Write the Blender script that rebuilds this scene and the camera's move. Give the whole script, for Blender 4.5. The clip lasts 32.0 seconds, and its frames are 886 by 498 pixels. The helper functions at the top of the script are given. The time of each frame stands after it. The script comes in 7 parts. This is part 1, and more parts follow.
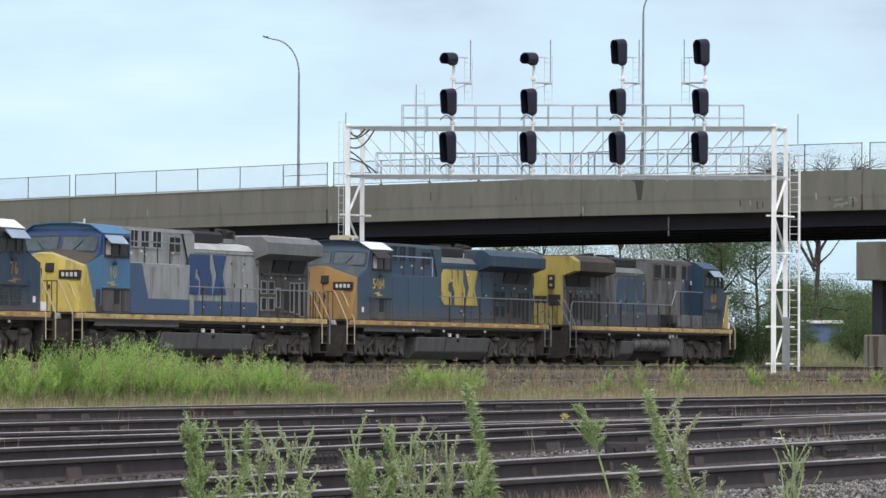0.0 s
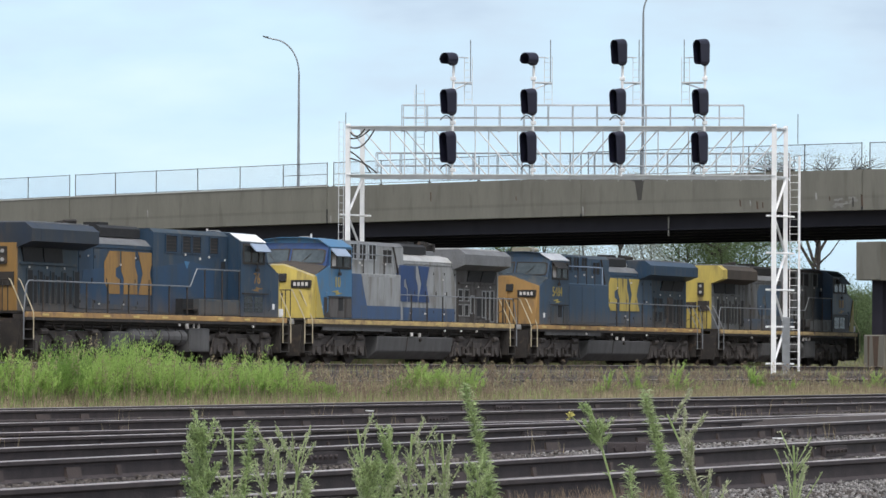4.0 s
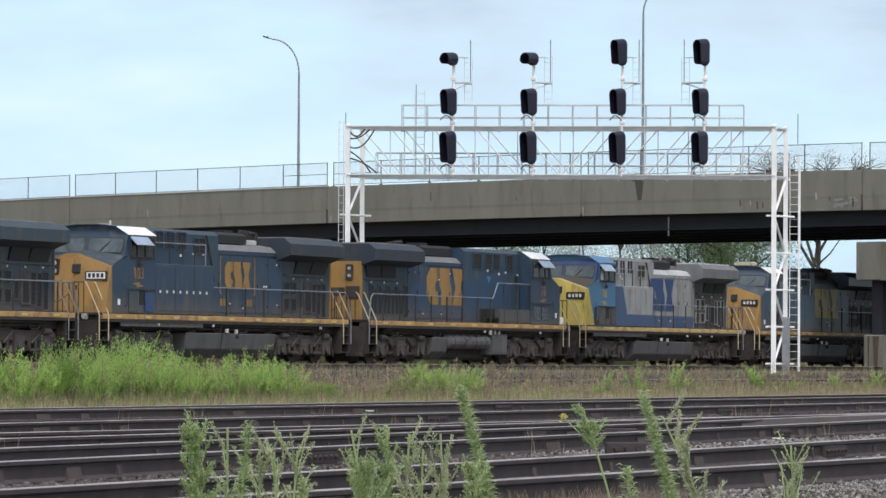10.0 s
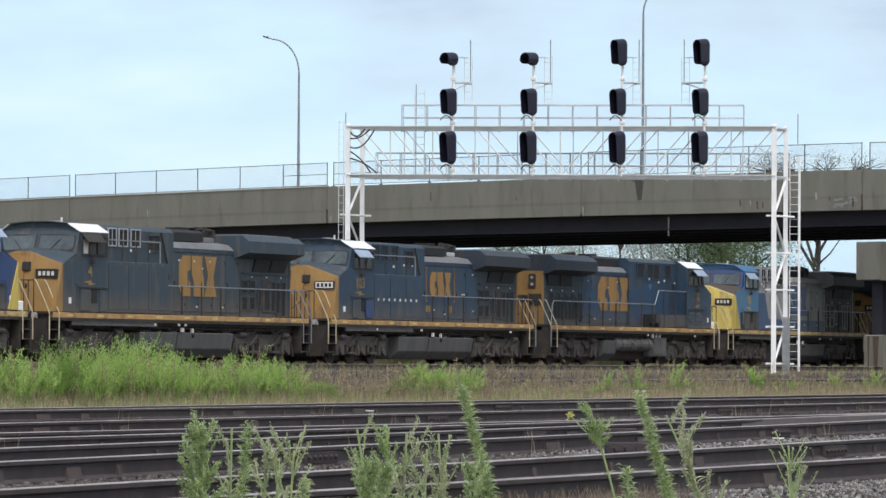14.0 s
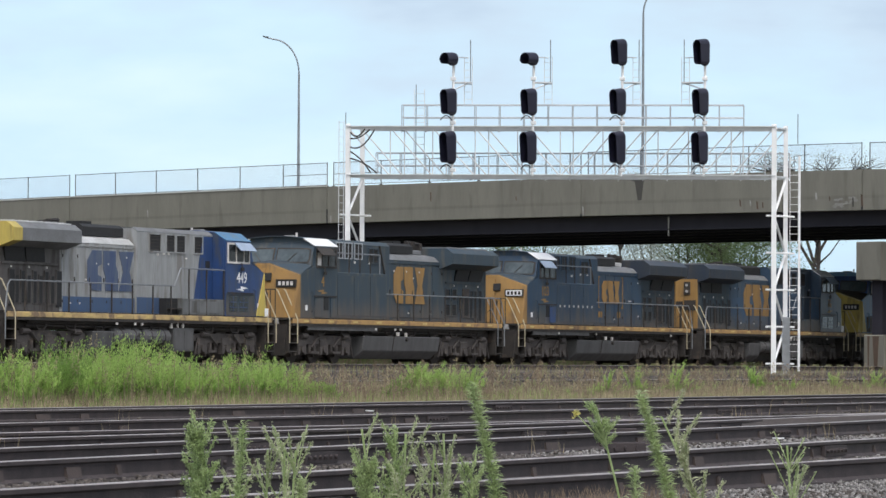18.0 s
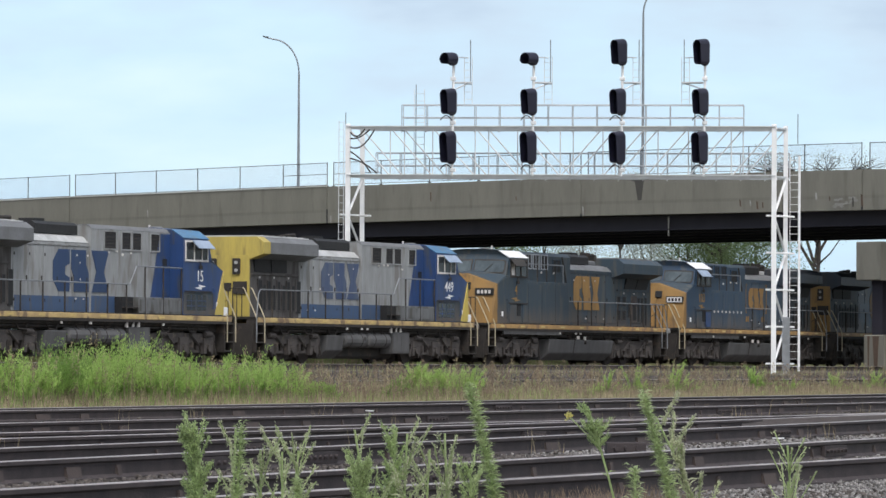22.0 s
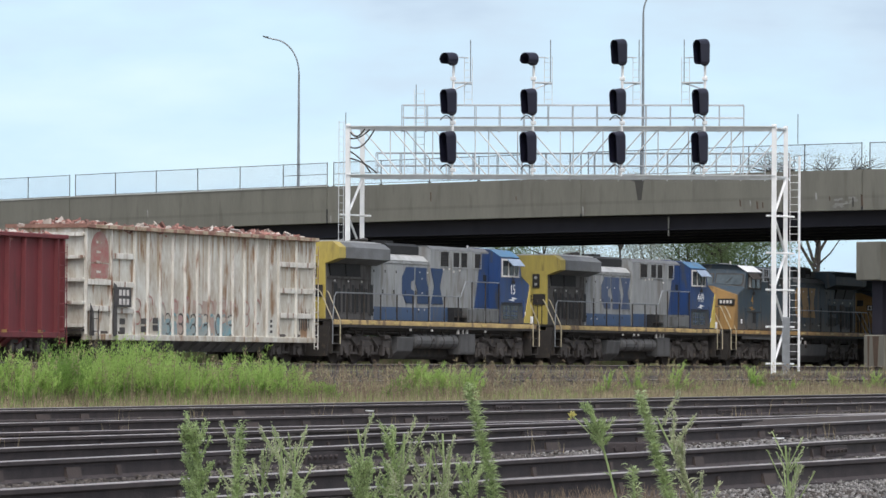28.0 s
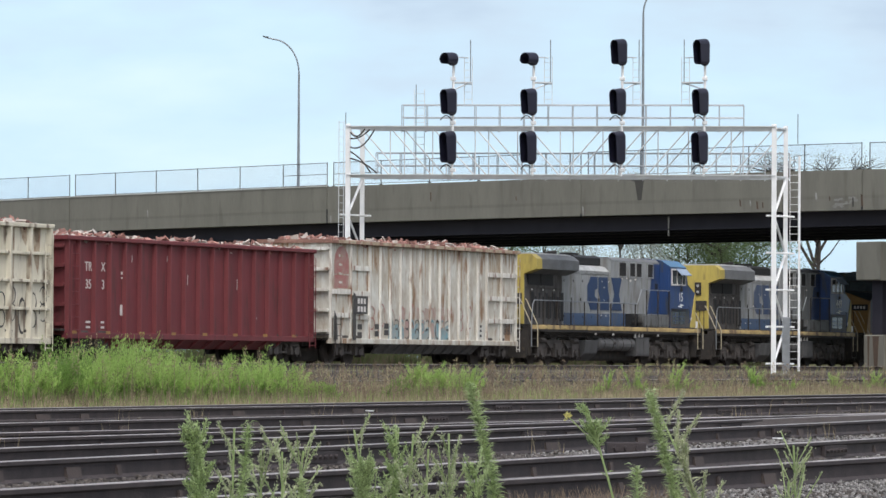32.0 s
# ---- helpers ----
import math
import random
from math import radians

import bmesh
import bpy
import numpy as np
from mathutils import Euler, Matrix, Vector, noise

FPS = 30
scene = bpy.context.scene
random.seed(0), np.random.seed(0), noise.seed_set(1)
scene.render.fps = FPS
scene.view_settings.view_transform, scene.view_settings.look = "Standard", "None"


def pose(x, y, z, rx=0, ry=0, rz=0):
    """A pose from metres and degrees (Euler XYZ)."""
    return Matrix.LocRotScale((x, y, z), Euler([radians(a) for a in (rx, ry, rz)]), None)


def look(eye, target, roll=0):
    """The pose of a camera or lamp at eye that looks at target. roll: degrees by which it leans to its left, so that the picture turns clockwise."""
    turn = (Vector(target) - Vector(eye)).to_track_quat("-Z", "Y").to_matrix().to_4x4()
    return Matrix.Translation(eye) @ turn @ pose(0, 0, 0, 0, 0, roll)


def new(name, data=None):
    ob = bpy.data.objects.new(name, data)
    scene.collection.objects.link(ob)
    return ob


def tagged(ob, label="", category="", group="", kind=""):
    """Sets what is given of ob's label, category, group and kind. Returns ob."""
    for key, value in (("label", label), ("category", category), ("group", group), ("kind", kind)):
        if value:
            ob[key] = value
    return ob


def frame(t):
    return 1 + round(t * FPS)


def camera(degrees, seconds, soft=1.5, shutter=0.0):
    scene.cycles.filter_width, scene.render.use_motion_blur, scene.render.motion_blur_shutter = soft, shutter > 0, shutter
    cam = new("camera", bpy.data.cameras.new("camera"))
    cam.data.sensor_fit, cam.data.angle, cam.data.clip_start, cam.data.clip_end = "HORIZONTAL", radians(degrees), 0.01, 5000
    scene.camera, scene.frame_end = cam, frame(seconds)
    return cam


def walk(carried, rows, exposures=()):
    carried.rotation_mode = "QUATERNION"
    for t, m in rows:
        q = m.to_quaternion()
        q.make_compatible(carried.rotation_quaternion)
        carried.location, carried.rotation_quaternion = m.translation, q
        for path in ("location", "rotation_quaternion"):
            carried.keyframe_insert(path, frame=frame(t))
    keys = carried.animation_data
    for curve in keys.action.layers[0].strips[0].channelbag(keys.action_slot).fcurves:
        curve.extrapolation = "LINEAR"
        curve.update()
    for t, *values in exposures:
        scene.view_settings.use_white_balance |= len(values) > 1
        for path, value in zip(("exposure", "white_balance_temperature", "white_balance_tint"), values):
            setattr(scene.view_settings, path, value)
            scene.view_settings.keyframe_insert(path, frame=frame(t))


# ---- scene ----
EYE = 1.6
YAW = 22.94                      # heading of the main line, degrees east of the view
cam = camera(10.60, 32.0, soft=1.5)
CAM_POSE = look((0, 0, EYE), (0, 100, EYE + 100 * math.tan(radians(1.386))), 0.292)
walk(cam, [(0, CAM_POSE), (32, CAM_POSE)])

# ---- light ----
world = bpy.data.worlds.new("overcast_sky")
scene.world = world
world.use_nodes = True
wn, wl = world.node_tree.nodes, world.node_tree.links
sky = wn.new("ShaderNodeTexSky")
sky.sky_type, sky.sun_disc = "NISHITA", False
sky.sun_elevation, sky.sun_rotation = radians(59), radians(166)
sky.air_density, sky.dust_density, sky.ozone_density = 1.0, 3.0, 1.0
soften = wn.new("ShaderNodeHueSaturation")
soften.inputs["Saturation"].default_value = 0.5
wl.new(sky.outputs[0], soften.inputs["Color"])
wl.new(soften.outputs[0], wn["Background"].inputs[0])
wn["Background"].inputs[1].default_value = 0.15
sun = new("sun", bpy.data.lights.new("sun", "SUN"))
sun.data.energy, sun.data.angle, sun.data.color = 1.3, radians(25), (1.0, 0.97, 0.96)
sun.matrix_world = look((0, 0, 0), (-0.12, 0.50, -0.86))
scene.view_settings.exposure = 0.35

# ---- materials ----


def mat(name, base, other=None, rough=0.6, metal=0.0, scale=3.0, fine=40.0, mix=0.5, bump=0.2, stretch=(1, 1, 1), stain=None, stain_scale=1.5, stain_cut=0.58, islands=0.0, thin=0.0, dust=None):
    """A surface with variation at two scales and optional stains of another colour."""
    m = bpy.data.materials.new(name)
    m.use_nodes = True
    n, l = m.node_tree.nodes, m.node_tree.links
    b = n["Principled BSDF"]
    b.inputs["Roughness"].default_value, b.inputs["Metallic"].default_value = rough, metal
    if other is None:
        other = tuple(c * 0.72 for c in base)
    co = n.new("ShaderNodeTexCoord")
    mp = n.new("ShaderNodeMapping")
    mp.inputs["Scale"].default_value = stretch
    l.new(co.outputs["Object"], mp.inputs[0])
    info, far = n.new("ShaderNodeObjectInfo"), n.new("ShaderNodeMath")
    far.operation = "MULTIPLY"
    far.inputs[1].default_value = 37.0
    l.new(info.outputs["Random"], far.inputs[0])
    l.new(far.outputs[0], mp.inputs["Location"])
    big, small = n.new("ShaderNodeTexNoise"), n.new("ShaderNodeTexNoise")
    for t, s, d in ((big, scale, 5), (small, fine, 3)):
        t.inputs["Scale"].default_value, t.inputs["Detail"].default_value = s, d
        l.new(mp.outputs[0], t.inputs["Vector"])
    add = n.new("ShaderNodeMath")
    add.operation = "MULTIPLY_ADD"
    l.new(small.outputs[0], add.inputs[0])
    add.inputs[1].default_value = 0.45
    l.new(big.outputs[0], add.inputs[2])
    ramp = n.new("ShaderNodeMapRange")
    ramp.inputs[1].default_value, ramp.inputs[2].default_value = 0.5, 0.98
    l.new(add.outputs[0], ramp.inputs[0])
    blend = n.new("ShaderNodeMix")
    blend.data_type = "RGBA"
    blend.inputs[6].default_value, blend.inputs[7].default_value = (*base, 1), (*other, 1)
    fac = n.new("ShaderNodeMath")
    fac.operation = "MULTIPLY"
    fac.inputs[1].default_value = mix * 2
    fac.use_clamp = True
    l.new(ramp.outputs[0], fac.inputs[0])
    l.new(fac.outputs[0], blend.inputs[0])
    out = blend.outputs[2]
    if stain:
        st = n.new("ShaderNodeTexNoise")
        st.inputs["Scale"].default_value, st.inputs["Detail"].default_value = stain_scale, 6
        l.new(mp.outputs[0], st.inputs["Vector"])
        sr = n.new("ShaderNodeMapRange")
        sr.inputs[1].default_value, sr.inputs[2].default_value = stain_cut, stain_cut + 0.12
        l.new(st.outputs[0], sr.inputs[0])
        sb = n.new("ShaderNodeMix")
        sb.data_type = "RGBA"
        sb.inputs[7].default_value = (*stain, 1)
        l.new(sr.outputs[0], sb.inputs[0])
        l.new(out, sb.inputs[6])
        out = sb.outputs[2]
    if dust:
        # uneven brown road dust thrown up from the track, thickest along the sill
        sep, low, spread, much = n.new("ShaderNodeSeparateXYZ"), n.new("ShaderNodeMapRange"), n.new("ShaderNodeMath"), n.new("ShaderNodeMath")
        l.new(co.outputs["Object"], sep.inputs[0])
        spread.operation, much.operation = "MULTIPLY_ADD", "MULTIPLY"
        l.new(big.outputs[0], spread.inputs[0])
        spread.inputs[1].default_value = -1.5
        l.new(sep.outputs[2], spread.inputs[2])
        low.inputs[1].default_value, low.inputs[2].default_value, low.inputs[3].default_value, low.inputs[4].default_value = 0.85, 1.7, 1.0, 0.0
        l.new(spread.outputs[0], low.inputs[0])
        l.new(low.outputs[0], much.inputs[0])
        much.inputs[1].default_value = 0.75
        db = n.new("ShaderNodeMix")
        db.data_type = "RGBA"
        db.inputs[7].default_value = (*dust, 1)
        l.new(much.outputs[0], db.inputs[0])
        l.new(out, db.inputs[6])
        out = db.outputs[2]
    if islands:
        geo = n.new("ShaderNodeNewGeometry")
        hs = n.new("ShaderNodeHueSaturation")
        mr = n.new("ShaderNodeMapRange")
        mr.inputs[3].default_value, mr.inputs[4].default_value = 1 - islands, 1 + islands
        l.new(geo.outputs["Random Per Island"], mr.inputs[0])
        l.new(mr.outputs[0], hs.inputs["Value"])
        l.new(out, hs.inputs["Color"])
        out = hs.outputs[0]
    l.new(out, b.inputs["Base Color"])
    if bump:
        bp = n.new("ShaderNodeBump")
        bp.inputs["Strength"].default_value, bp.inputs["Distance"].default_value = bump, 0.02
        l.new(small.outputs[0], bp.inputs["Height"])
        l.new(bp.outputs[0], b.inputs["Normal"])
    if thin:
        tr, mx = n.new("ShaderNodeBsdfTranslucent"), n.new("ShaderNodeMixShader")
        l.new(out, tr.inputs[0])
        mx.inputs[0].default_value = thin
        l.new(b.outputs[0], mx.inputs[1])
        l.new(tr.outputs[0], mx.inputs[2])
        l.new(mx.outputs[0], n["Material Output"].inputs[0])
    return m


STREAK = (1.3, 1.3, 0.3)
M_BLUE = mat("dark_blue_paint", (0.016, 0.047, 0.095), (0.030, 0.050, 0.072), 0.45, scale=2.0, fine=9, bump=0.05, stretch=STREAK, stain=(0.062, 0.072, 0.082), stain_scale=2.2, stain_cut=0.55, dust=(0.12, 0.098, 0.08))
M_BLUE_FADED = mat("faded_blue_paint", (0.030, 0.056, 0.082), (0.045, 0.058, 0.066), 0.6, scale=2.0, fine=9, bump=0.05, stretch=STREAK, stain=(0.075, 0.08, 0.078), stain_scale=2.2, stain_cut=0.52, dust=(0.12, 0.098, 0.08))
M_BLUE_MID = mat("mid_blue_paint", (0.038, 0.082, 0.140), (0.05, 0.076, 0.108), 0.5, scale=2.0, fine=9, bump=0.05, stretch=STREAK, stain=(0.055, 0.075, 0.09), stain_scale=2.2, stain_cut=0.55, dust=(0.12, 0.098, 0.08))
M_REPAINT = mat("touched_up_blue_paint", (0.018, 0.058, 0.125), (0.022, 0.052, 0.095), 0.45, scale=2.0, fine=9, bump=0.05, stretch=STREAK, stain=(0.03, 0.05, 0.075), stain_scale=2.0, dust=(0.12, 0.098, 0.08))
M_SKYBLUE = mat("bright_blue_paint", (0.055, 0.185, 0.35), (0.07, 0.16, 0.27), 0.45, scale=2.0, fine=9, bump=0.05, stretch=STREAK, stain=(0.10, 0.16, 0.21), stain_scale=2.4, stain_cut=0.55)
M_ROYAL = mat("royal_blue_paint", (0.022, 0.062, 0.19), (0.025, 0.052, 0.13), 0.45, scale=2.0, fine=9, bump=0.05, stretch=STREAK, stain=(0.05, 0.065, 0.10), stain_scale=2.4, stain_cut=0.55)
M_GREY = mat("grey_paint", (0.33, 0.345, 0.35), (0.23, 0.24, 0.24), 0.6, scale=1.8, fine=9, bump=0.05, stretch=STREAK, stain=(0.19, 0.185, 0.175), stain_scale=2.0, stain_cut=0.52)
M_GREY_DIRTY = mat("sooty_grey_paint", (0.17, 0.18, 0.185), (0.10, 0.105, 0.105), 0.7, scale=1.8, fine=9, bump=0.05, stretch=STREAK, stain=(0.075, 0.072, 0.066), stain_scale=2.0, stain_cut=0.48)
M_ROOF_GREY = mat("roof_grey_paint", (0.18, 0.19, 0.20), (0.115, 0.118, 0.12), 0.7, scale=1.2, fine=12, bump=0.1)
M_ORANGE = mat("golden_yellow_paint", (0.35, 0.20, 0.055), (0.23, 0.14, 0.055), 0.55, scale=1.2, fine=9, bump=0.05, stretch=STREAK, stain=(0.16, 0.10, 0.05), stain_scale=1.6)
M_YELLOW = mat("bright_yellow_paint", (0.56, 0.44, 0.10), (0.38, 0.30, 0.085), 0.55, scale=1.2, fine=9, bump=0.05, stretch=STREAK, stain=(0.17, 0.13, 0.06), stain_scale=1.6, stain_cut=0.56)
M_STRIPE = mat("worn_yellow_stripe", (0.62, 0.46, 0.20), (0.42, 0.30, 0.14), 0.65, scale=1.6, fine=14, mix=0.7, bump=0.05, stain=(0.20, 0.14, 0.085), stain_scale=2.2, stain_cut=0.53)
M_BLUE_SOOT = mat("sooty_blue_paint", (0.020, 0.032, 0.052), (0.032, 0.038, 0.046), 0.5, scale=1.4, fine=9, bump=0.05, stretch=STREAK, stain=(0.045, 0.045, 0.047), stain_scale=2.0, stain_cut=0.52)
M_GOLDSTRIPE = mat("worn_golden_stripe", (0.52, 0.33, 0.12), (0.36, 0.22, 0.09), 0.65, scale=1.6, fine=14, mix=0.7, bump=0.05, stain=(0.24, 0.15, 0.085), stain_scale=2.2, stain_cut=0.54)
M_BAND = mat("dulled_royal_blue_band", (0.045, 0.095, 0.20), (0.055, 0.085, 0.145), 0.5, scale=2.0, fine=9, bump=0.05, stretch=STREAK, stain=(0.09, 0.10, 0.125), stain_scale=2.2, stain_cut=0.55)
M_WHITE = mat("white_paint", (0.86, 0.87, 0.87), (0.72, 0.73, 0.73), 0.5, scale=2, bump=0.03)
M_SILVER = mat("aluminium_paint", (0.74, 0.76, 0.77), (0.58, 0.60, 0.61), 0.4, 0.35, scale=2, bump=0.03)
M_BLACK = mat("sooty_black_steel", (0.022, 0.020, 0.019), (0.045, 0.038, 0.032), 0.75, scale=2.5, fine=25, bump=0.2, stain=(0.075, 0.055, 0.042), stain_scale=3)
M_TRUCK = mat("dusty_brown_steel", (0.092, 0.081, 0.075), (0.045, 0.039, 0.036), 0.85, scale=3, fine=25, bump=0.25, stain=(0.12, 0.098, 0.08), stain_scale=4)
M_TANK = mat("dusty_grey_steel", (0.115, 0.115, 0.116), (0.07, 0.069, 0.069), 0.75, scale=2, fine=25, bump=0.12, stretch=STREAK)
M_DARK = mat("dark_grille", (0.012, 0.013, 0.015), (0.022, 0.022, 0.022), 0.7, scale=6, bump=0.1)
M_GLASS = mat("dark_window_glass", (0.02, 0.025, 0.028), (0.03, 0.035, 0.038), 0.25, scale=2, bump=0.0)
# pale base colour holds the sky's reflection on the panes
M_WINDSHIELD = mat("windshield_sky_sheen", (0.10, 0.125, 0.135), (0.045, 0.06, 0.068), 0.15, scale=1.2, fine=6, bump=0.0)
M_POINT = mat("dull_brown_steel", (0.17, 0.145, 0.135), (0.11, 0.092, 0.088), 0.7, 0.1, scale=2, fine=20, bump=0.1, stretch=(0.4, 3, 1))
M_FADED_MARK = mat("faded_blue_lettering_paint", (0.035, 0.065, 0.155), (0.085, 0.11, 0.165), 0.6, scale=2.2, fine=9, mix=0.7, bump=0.03, stretch=STREAK)
M_GREY_SOOT = mat("sooted_grey_paint", (0.115, 0.11, 0.108), (0.07, 0.064, 0.06), 0.75, scale=1.8, fine=9, bump=0.05, stretch=STREAK, stain=(0.05, 0.044, 0.04), stain_scale=2.0, stain_cut=0.5)
M_MARK_BLUE = mat("dark_blue_emblem_paint", (0.016, 0.045, 0.125), (0.03, 0.058, 0.12), 0.55, scale=2.2, fine=9, bump=0.03, stretch=STREAK)
M_CREAM_RAIL = mat("cream_handrail_paint", (0.58, 0.52, 0.36), (0.40, 0.35, 0.24), 0.55, scale=3, bump=0.03)
M_PALE_ROOF = mat("pale_roof_paint", (0.50, 0.51, 0.51), (0.32, 0.325, 0.32), 0.6, scale=1.2, fine=9, bump=0.05)
M_WHEEL = mat("dark_wheel_steel", (0.034, 0.029, 0.026), (0.055, 0.045, 0.04), 0.8, scale=3, fine=20, bump=0.1)
M_MESH = mat("thin_galvanised_wire", (0.36, 0.42, 0.52), (0.32, 0.37, 0.45), 0.6, scale=3, bump=0.0)
M_COPING = mat("bright_coping_line", (0.55, 0.55, 0.52), (0.42, 0.42, 0.39), 0.9, scale=1, fine=8, bump=0.1)
M_ANCHOR = mat("rusted_clip_steel", (0.085, 0.066, 0.060), (0.055, 0.044, 0.042), 0.85, scale=5, fine=30, bump=0.2)
M_RAILTOP = mat("rolled_steel", (0.44, 0.41, 0.40), (0.23, 0.20, 0.195), 0.55, 0.2, scale=2, bump=0.05)
M_RAIL = mat("rusty_dark_rail", (0.034, 0.028, 0.030), (0.060, 0.048, 0.048), 0.85, scale=5, fine=50, bump=0.25)
M_TIE = mat("weathered_timber", (0.055, 0.047, 0.04), (0.09, 0.078, 0.066), 0.9, scale=4, fine=30, bump=0.4, stretch=(1, 6, 1))
M_CONCRETE = mat("weathered_concrete", (0.215, 0.21, 0.175), (0.175, 0.17, 0.142), 0.9, scale=0.7, fine=6, bump=0.15, stretch=(1.6, 1.6, 0.35), stain=(0.16, 0.154, 0.128), stain_scale=1.1, stain_cut=0.56)
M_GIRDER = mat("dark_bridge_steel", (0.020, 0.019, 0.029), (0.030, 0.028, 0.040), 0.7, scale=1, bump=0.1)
M_FENCE = mat("galvanised_steel", (0.30, 0.32, 0.34), (0.22, 0.23, 0.24), 0.5, 0.5, scale=3, bump=0.05)
M_LAMPPOST = mat("grey_lamp_post_steel", (0.27, 0.30, 0.32), (0.21, 0.23, 0.25), 0.5, 0.3, scale=3, bump=0.05)
M_POST = mat("dull_dark_steel", (0.10, 0.105, 0.11), (0.07, 0.072, 0.075), 0.6, 0.3, scale=3, bump=0.05)
M_RAILING = mat("grey_railing_paint", (0.42, 0.45, 0.48), (0.33, 0.355, 0.38), 0.5, 0.2, scale=3, bump=0.03)
M_SHADE = mat("pale_sunshade_paint", (0.32, 0.40, 0.52), (0.26, 0.32, 0.41), 0.5, scale=2, bump=0.03)
M_SIGNAL = mat("black_signal_paint", (0.012, 0.013, 0.028), (0.018, 0.018, 0.034), 0.38, scale=4, bump=0.03)
M_RUSTRED = mat("oxide_red_paint", (0.165, 0.030, 0.036), (0.122, 0.026, 0.031), 0.6, scale=1.6, fine=9, bump=0.08, stretch=STREAK, stain=(0.105, 0.026, 0.028), stain_scale=2.4, stain_cut=0.55)
M_WAGON_CREAM = mat("dirty_cream_paint", (0.68, 0.65, 0.54), (0.52, 0.48, 0.38), 0.75, scale=1.2, fine=9, bump=0.1, stretch=STREAK, stain=(0.17, 0.13, 0.095), stain_scale=1.8, stain_cut=0.53)
M_RUST = mat("rusty_scrap", (0.36, 0.19, 0.16), (0.22, 0.11, 0.09), 0.85, scale=2, fine=12, mix=0.7, bump=0.3, islands=0.5)
M_PALE_SCRAP = mat("pale_scrap", (0.55, 0.52, 0.48), (0.4, 0.33, 0.28), 0.6, scale=2, bump=0.2, islands=0.3)
M_GROUND = mat("yard_soil", (0.105, 0.094, 0.084), (0.082, 0.074, 0.060), 0.95, scale=0.25, fine=7, mix=0.7, bump=0.5, stain=(0.09, 0.10, 0.04), stain_scale=0.12, stain_cut=0.5)
M_CINDER = mat("dark_cinder", (0.108, 0.095, 0.086), (0.066, 0.058, 0.053), 0.95, scale=8, fine=40, bump=0.3, islands=0.5)
M_STONE = mat("ballast_stone", (0.26, 0.25, 0.24), (0.155, 0.148, 0.142), 0.9, scale=8, fine=40, bump=0.3, islands=0.55)
# plain, dark and light copies of one leaf: shade and light in the colour
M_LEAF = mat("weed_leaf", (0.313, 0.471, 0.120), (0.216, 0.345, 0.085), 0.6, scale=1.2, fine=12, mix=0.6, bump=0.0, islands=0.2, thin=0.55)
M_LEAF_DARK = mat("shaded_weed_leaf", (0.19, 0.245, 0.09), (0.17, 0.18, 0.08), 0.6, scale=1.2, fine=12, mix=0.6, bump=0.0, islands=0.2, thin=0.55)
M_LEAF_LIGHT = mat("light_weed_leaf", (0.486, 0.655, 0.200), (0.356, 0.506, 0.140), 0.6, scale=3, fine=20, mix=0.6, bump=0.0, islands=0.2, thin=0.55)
M_STALK = mat("pale_stalk_leaf", (0.50, 0.58, 0.32), (0.36, 0.46, 0.21), 0.6, scale=3, fine=20, mix=0.6, bump=0.0, islands=0.42, thin=0.55)
M_SEED = mat("pale_seed_sprig", (0.56, 0.57, 0.40), (0.44, 0.48, 0.29), 0.7, scale=3, fine=20, bump=0.0, islands=0.25, thin=0.5)
M_FLOWER = mat("yellow_petal", (0.72, 0.66, 0.22), (0.62, 0.58, 0.25), 0.6, scale=3, fine=20, bump=0.0, islands=0.2, thin=0.4)
M_DRY = mat("dry_weed", (0.47, 0.40, 0.245), (0.32, 0.255, 0.16), 0.8, scale=1.2, fine=12, bump=0.0, islands=0.45, thin=0.4)
M_BROWNHEAD = mat("brown_seed_head", (0.29, 0.22, 0.15), (0.19, 0.14, 0.10), 0.8, scale=1.2, fine=12, bump=0.0, islands=0.4, thin=0.4)
M_GRASS = mat("dull_grass", (0.29, 0.33, 0.13), (0.36, 0.34, 0.17), 0.8, scale=0.5, fine=10, bump=0.0, islands=0.35, thin=0.4)
M_TREE = mat("tree_leaf", (0.155, 0.215, 0.09), (0.095, 0.14, 0.058), 0.6, scale=0.6, fine=6, bump=0.0, islands=0.2, thin=0.55)
M_TREE_PALE = mat("silvery_tree_leaf", (0.40, 0.42, 0.36), (0.26, 0.29, 0.22), 0.6, scale=0.6, fine=6, bump=0.0, islands=0.2, thin=0.55)
M_BARK = mat("grey_bark", (0.035, 0.031, 0.027), (0.06, 0.052, 0.045), 0.9, scale=3, fine=20, bump=0.5, stretch=(1, 1, 0.3))
M_SHED = mat("blue_shed_paint", (0.10, 0.17, 0.33), (0.08, 0.13, 0.24), 0.6, scale=1, bump=0.05)
M_ROAD = mat("asphalt", (0.05, 0.05, 0.05), (0.07, 0.07, 0.07), 0.9, scale=1, fine=40, bump=0.2)


def glow(name, color, strength):
    m = bpy.data.materials.new(name)
    m.use_nodes = True
    b = m.node_tree.nodes["Principled BSDF"]
    b.inputs["Base Color"].default_value = (*color, 1)
    b.inputs["Emission Color"].default_value = (*color, 1)
    b.inputs["Emission Strength"].default_value = strength
    return m


M_LENS = mat("unlit_lens", (0.45, 0.45, 0.43), (0.35, 0.35, 0.35), 0.2, scale=4, bump=0)


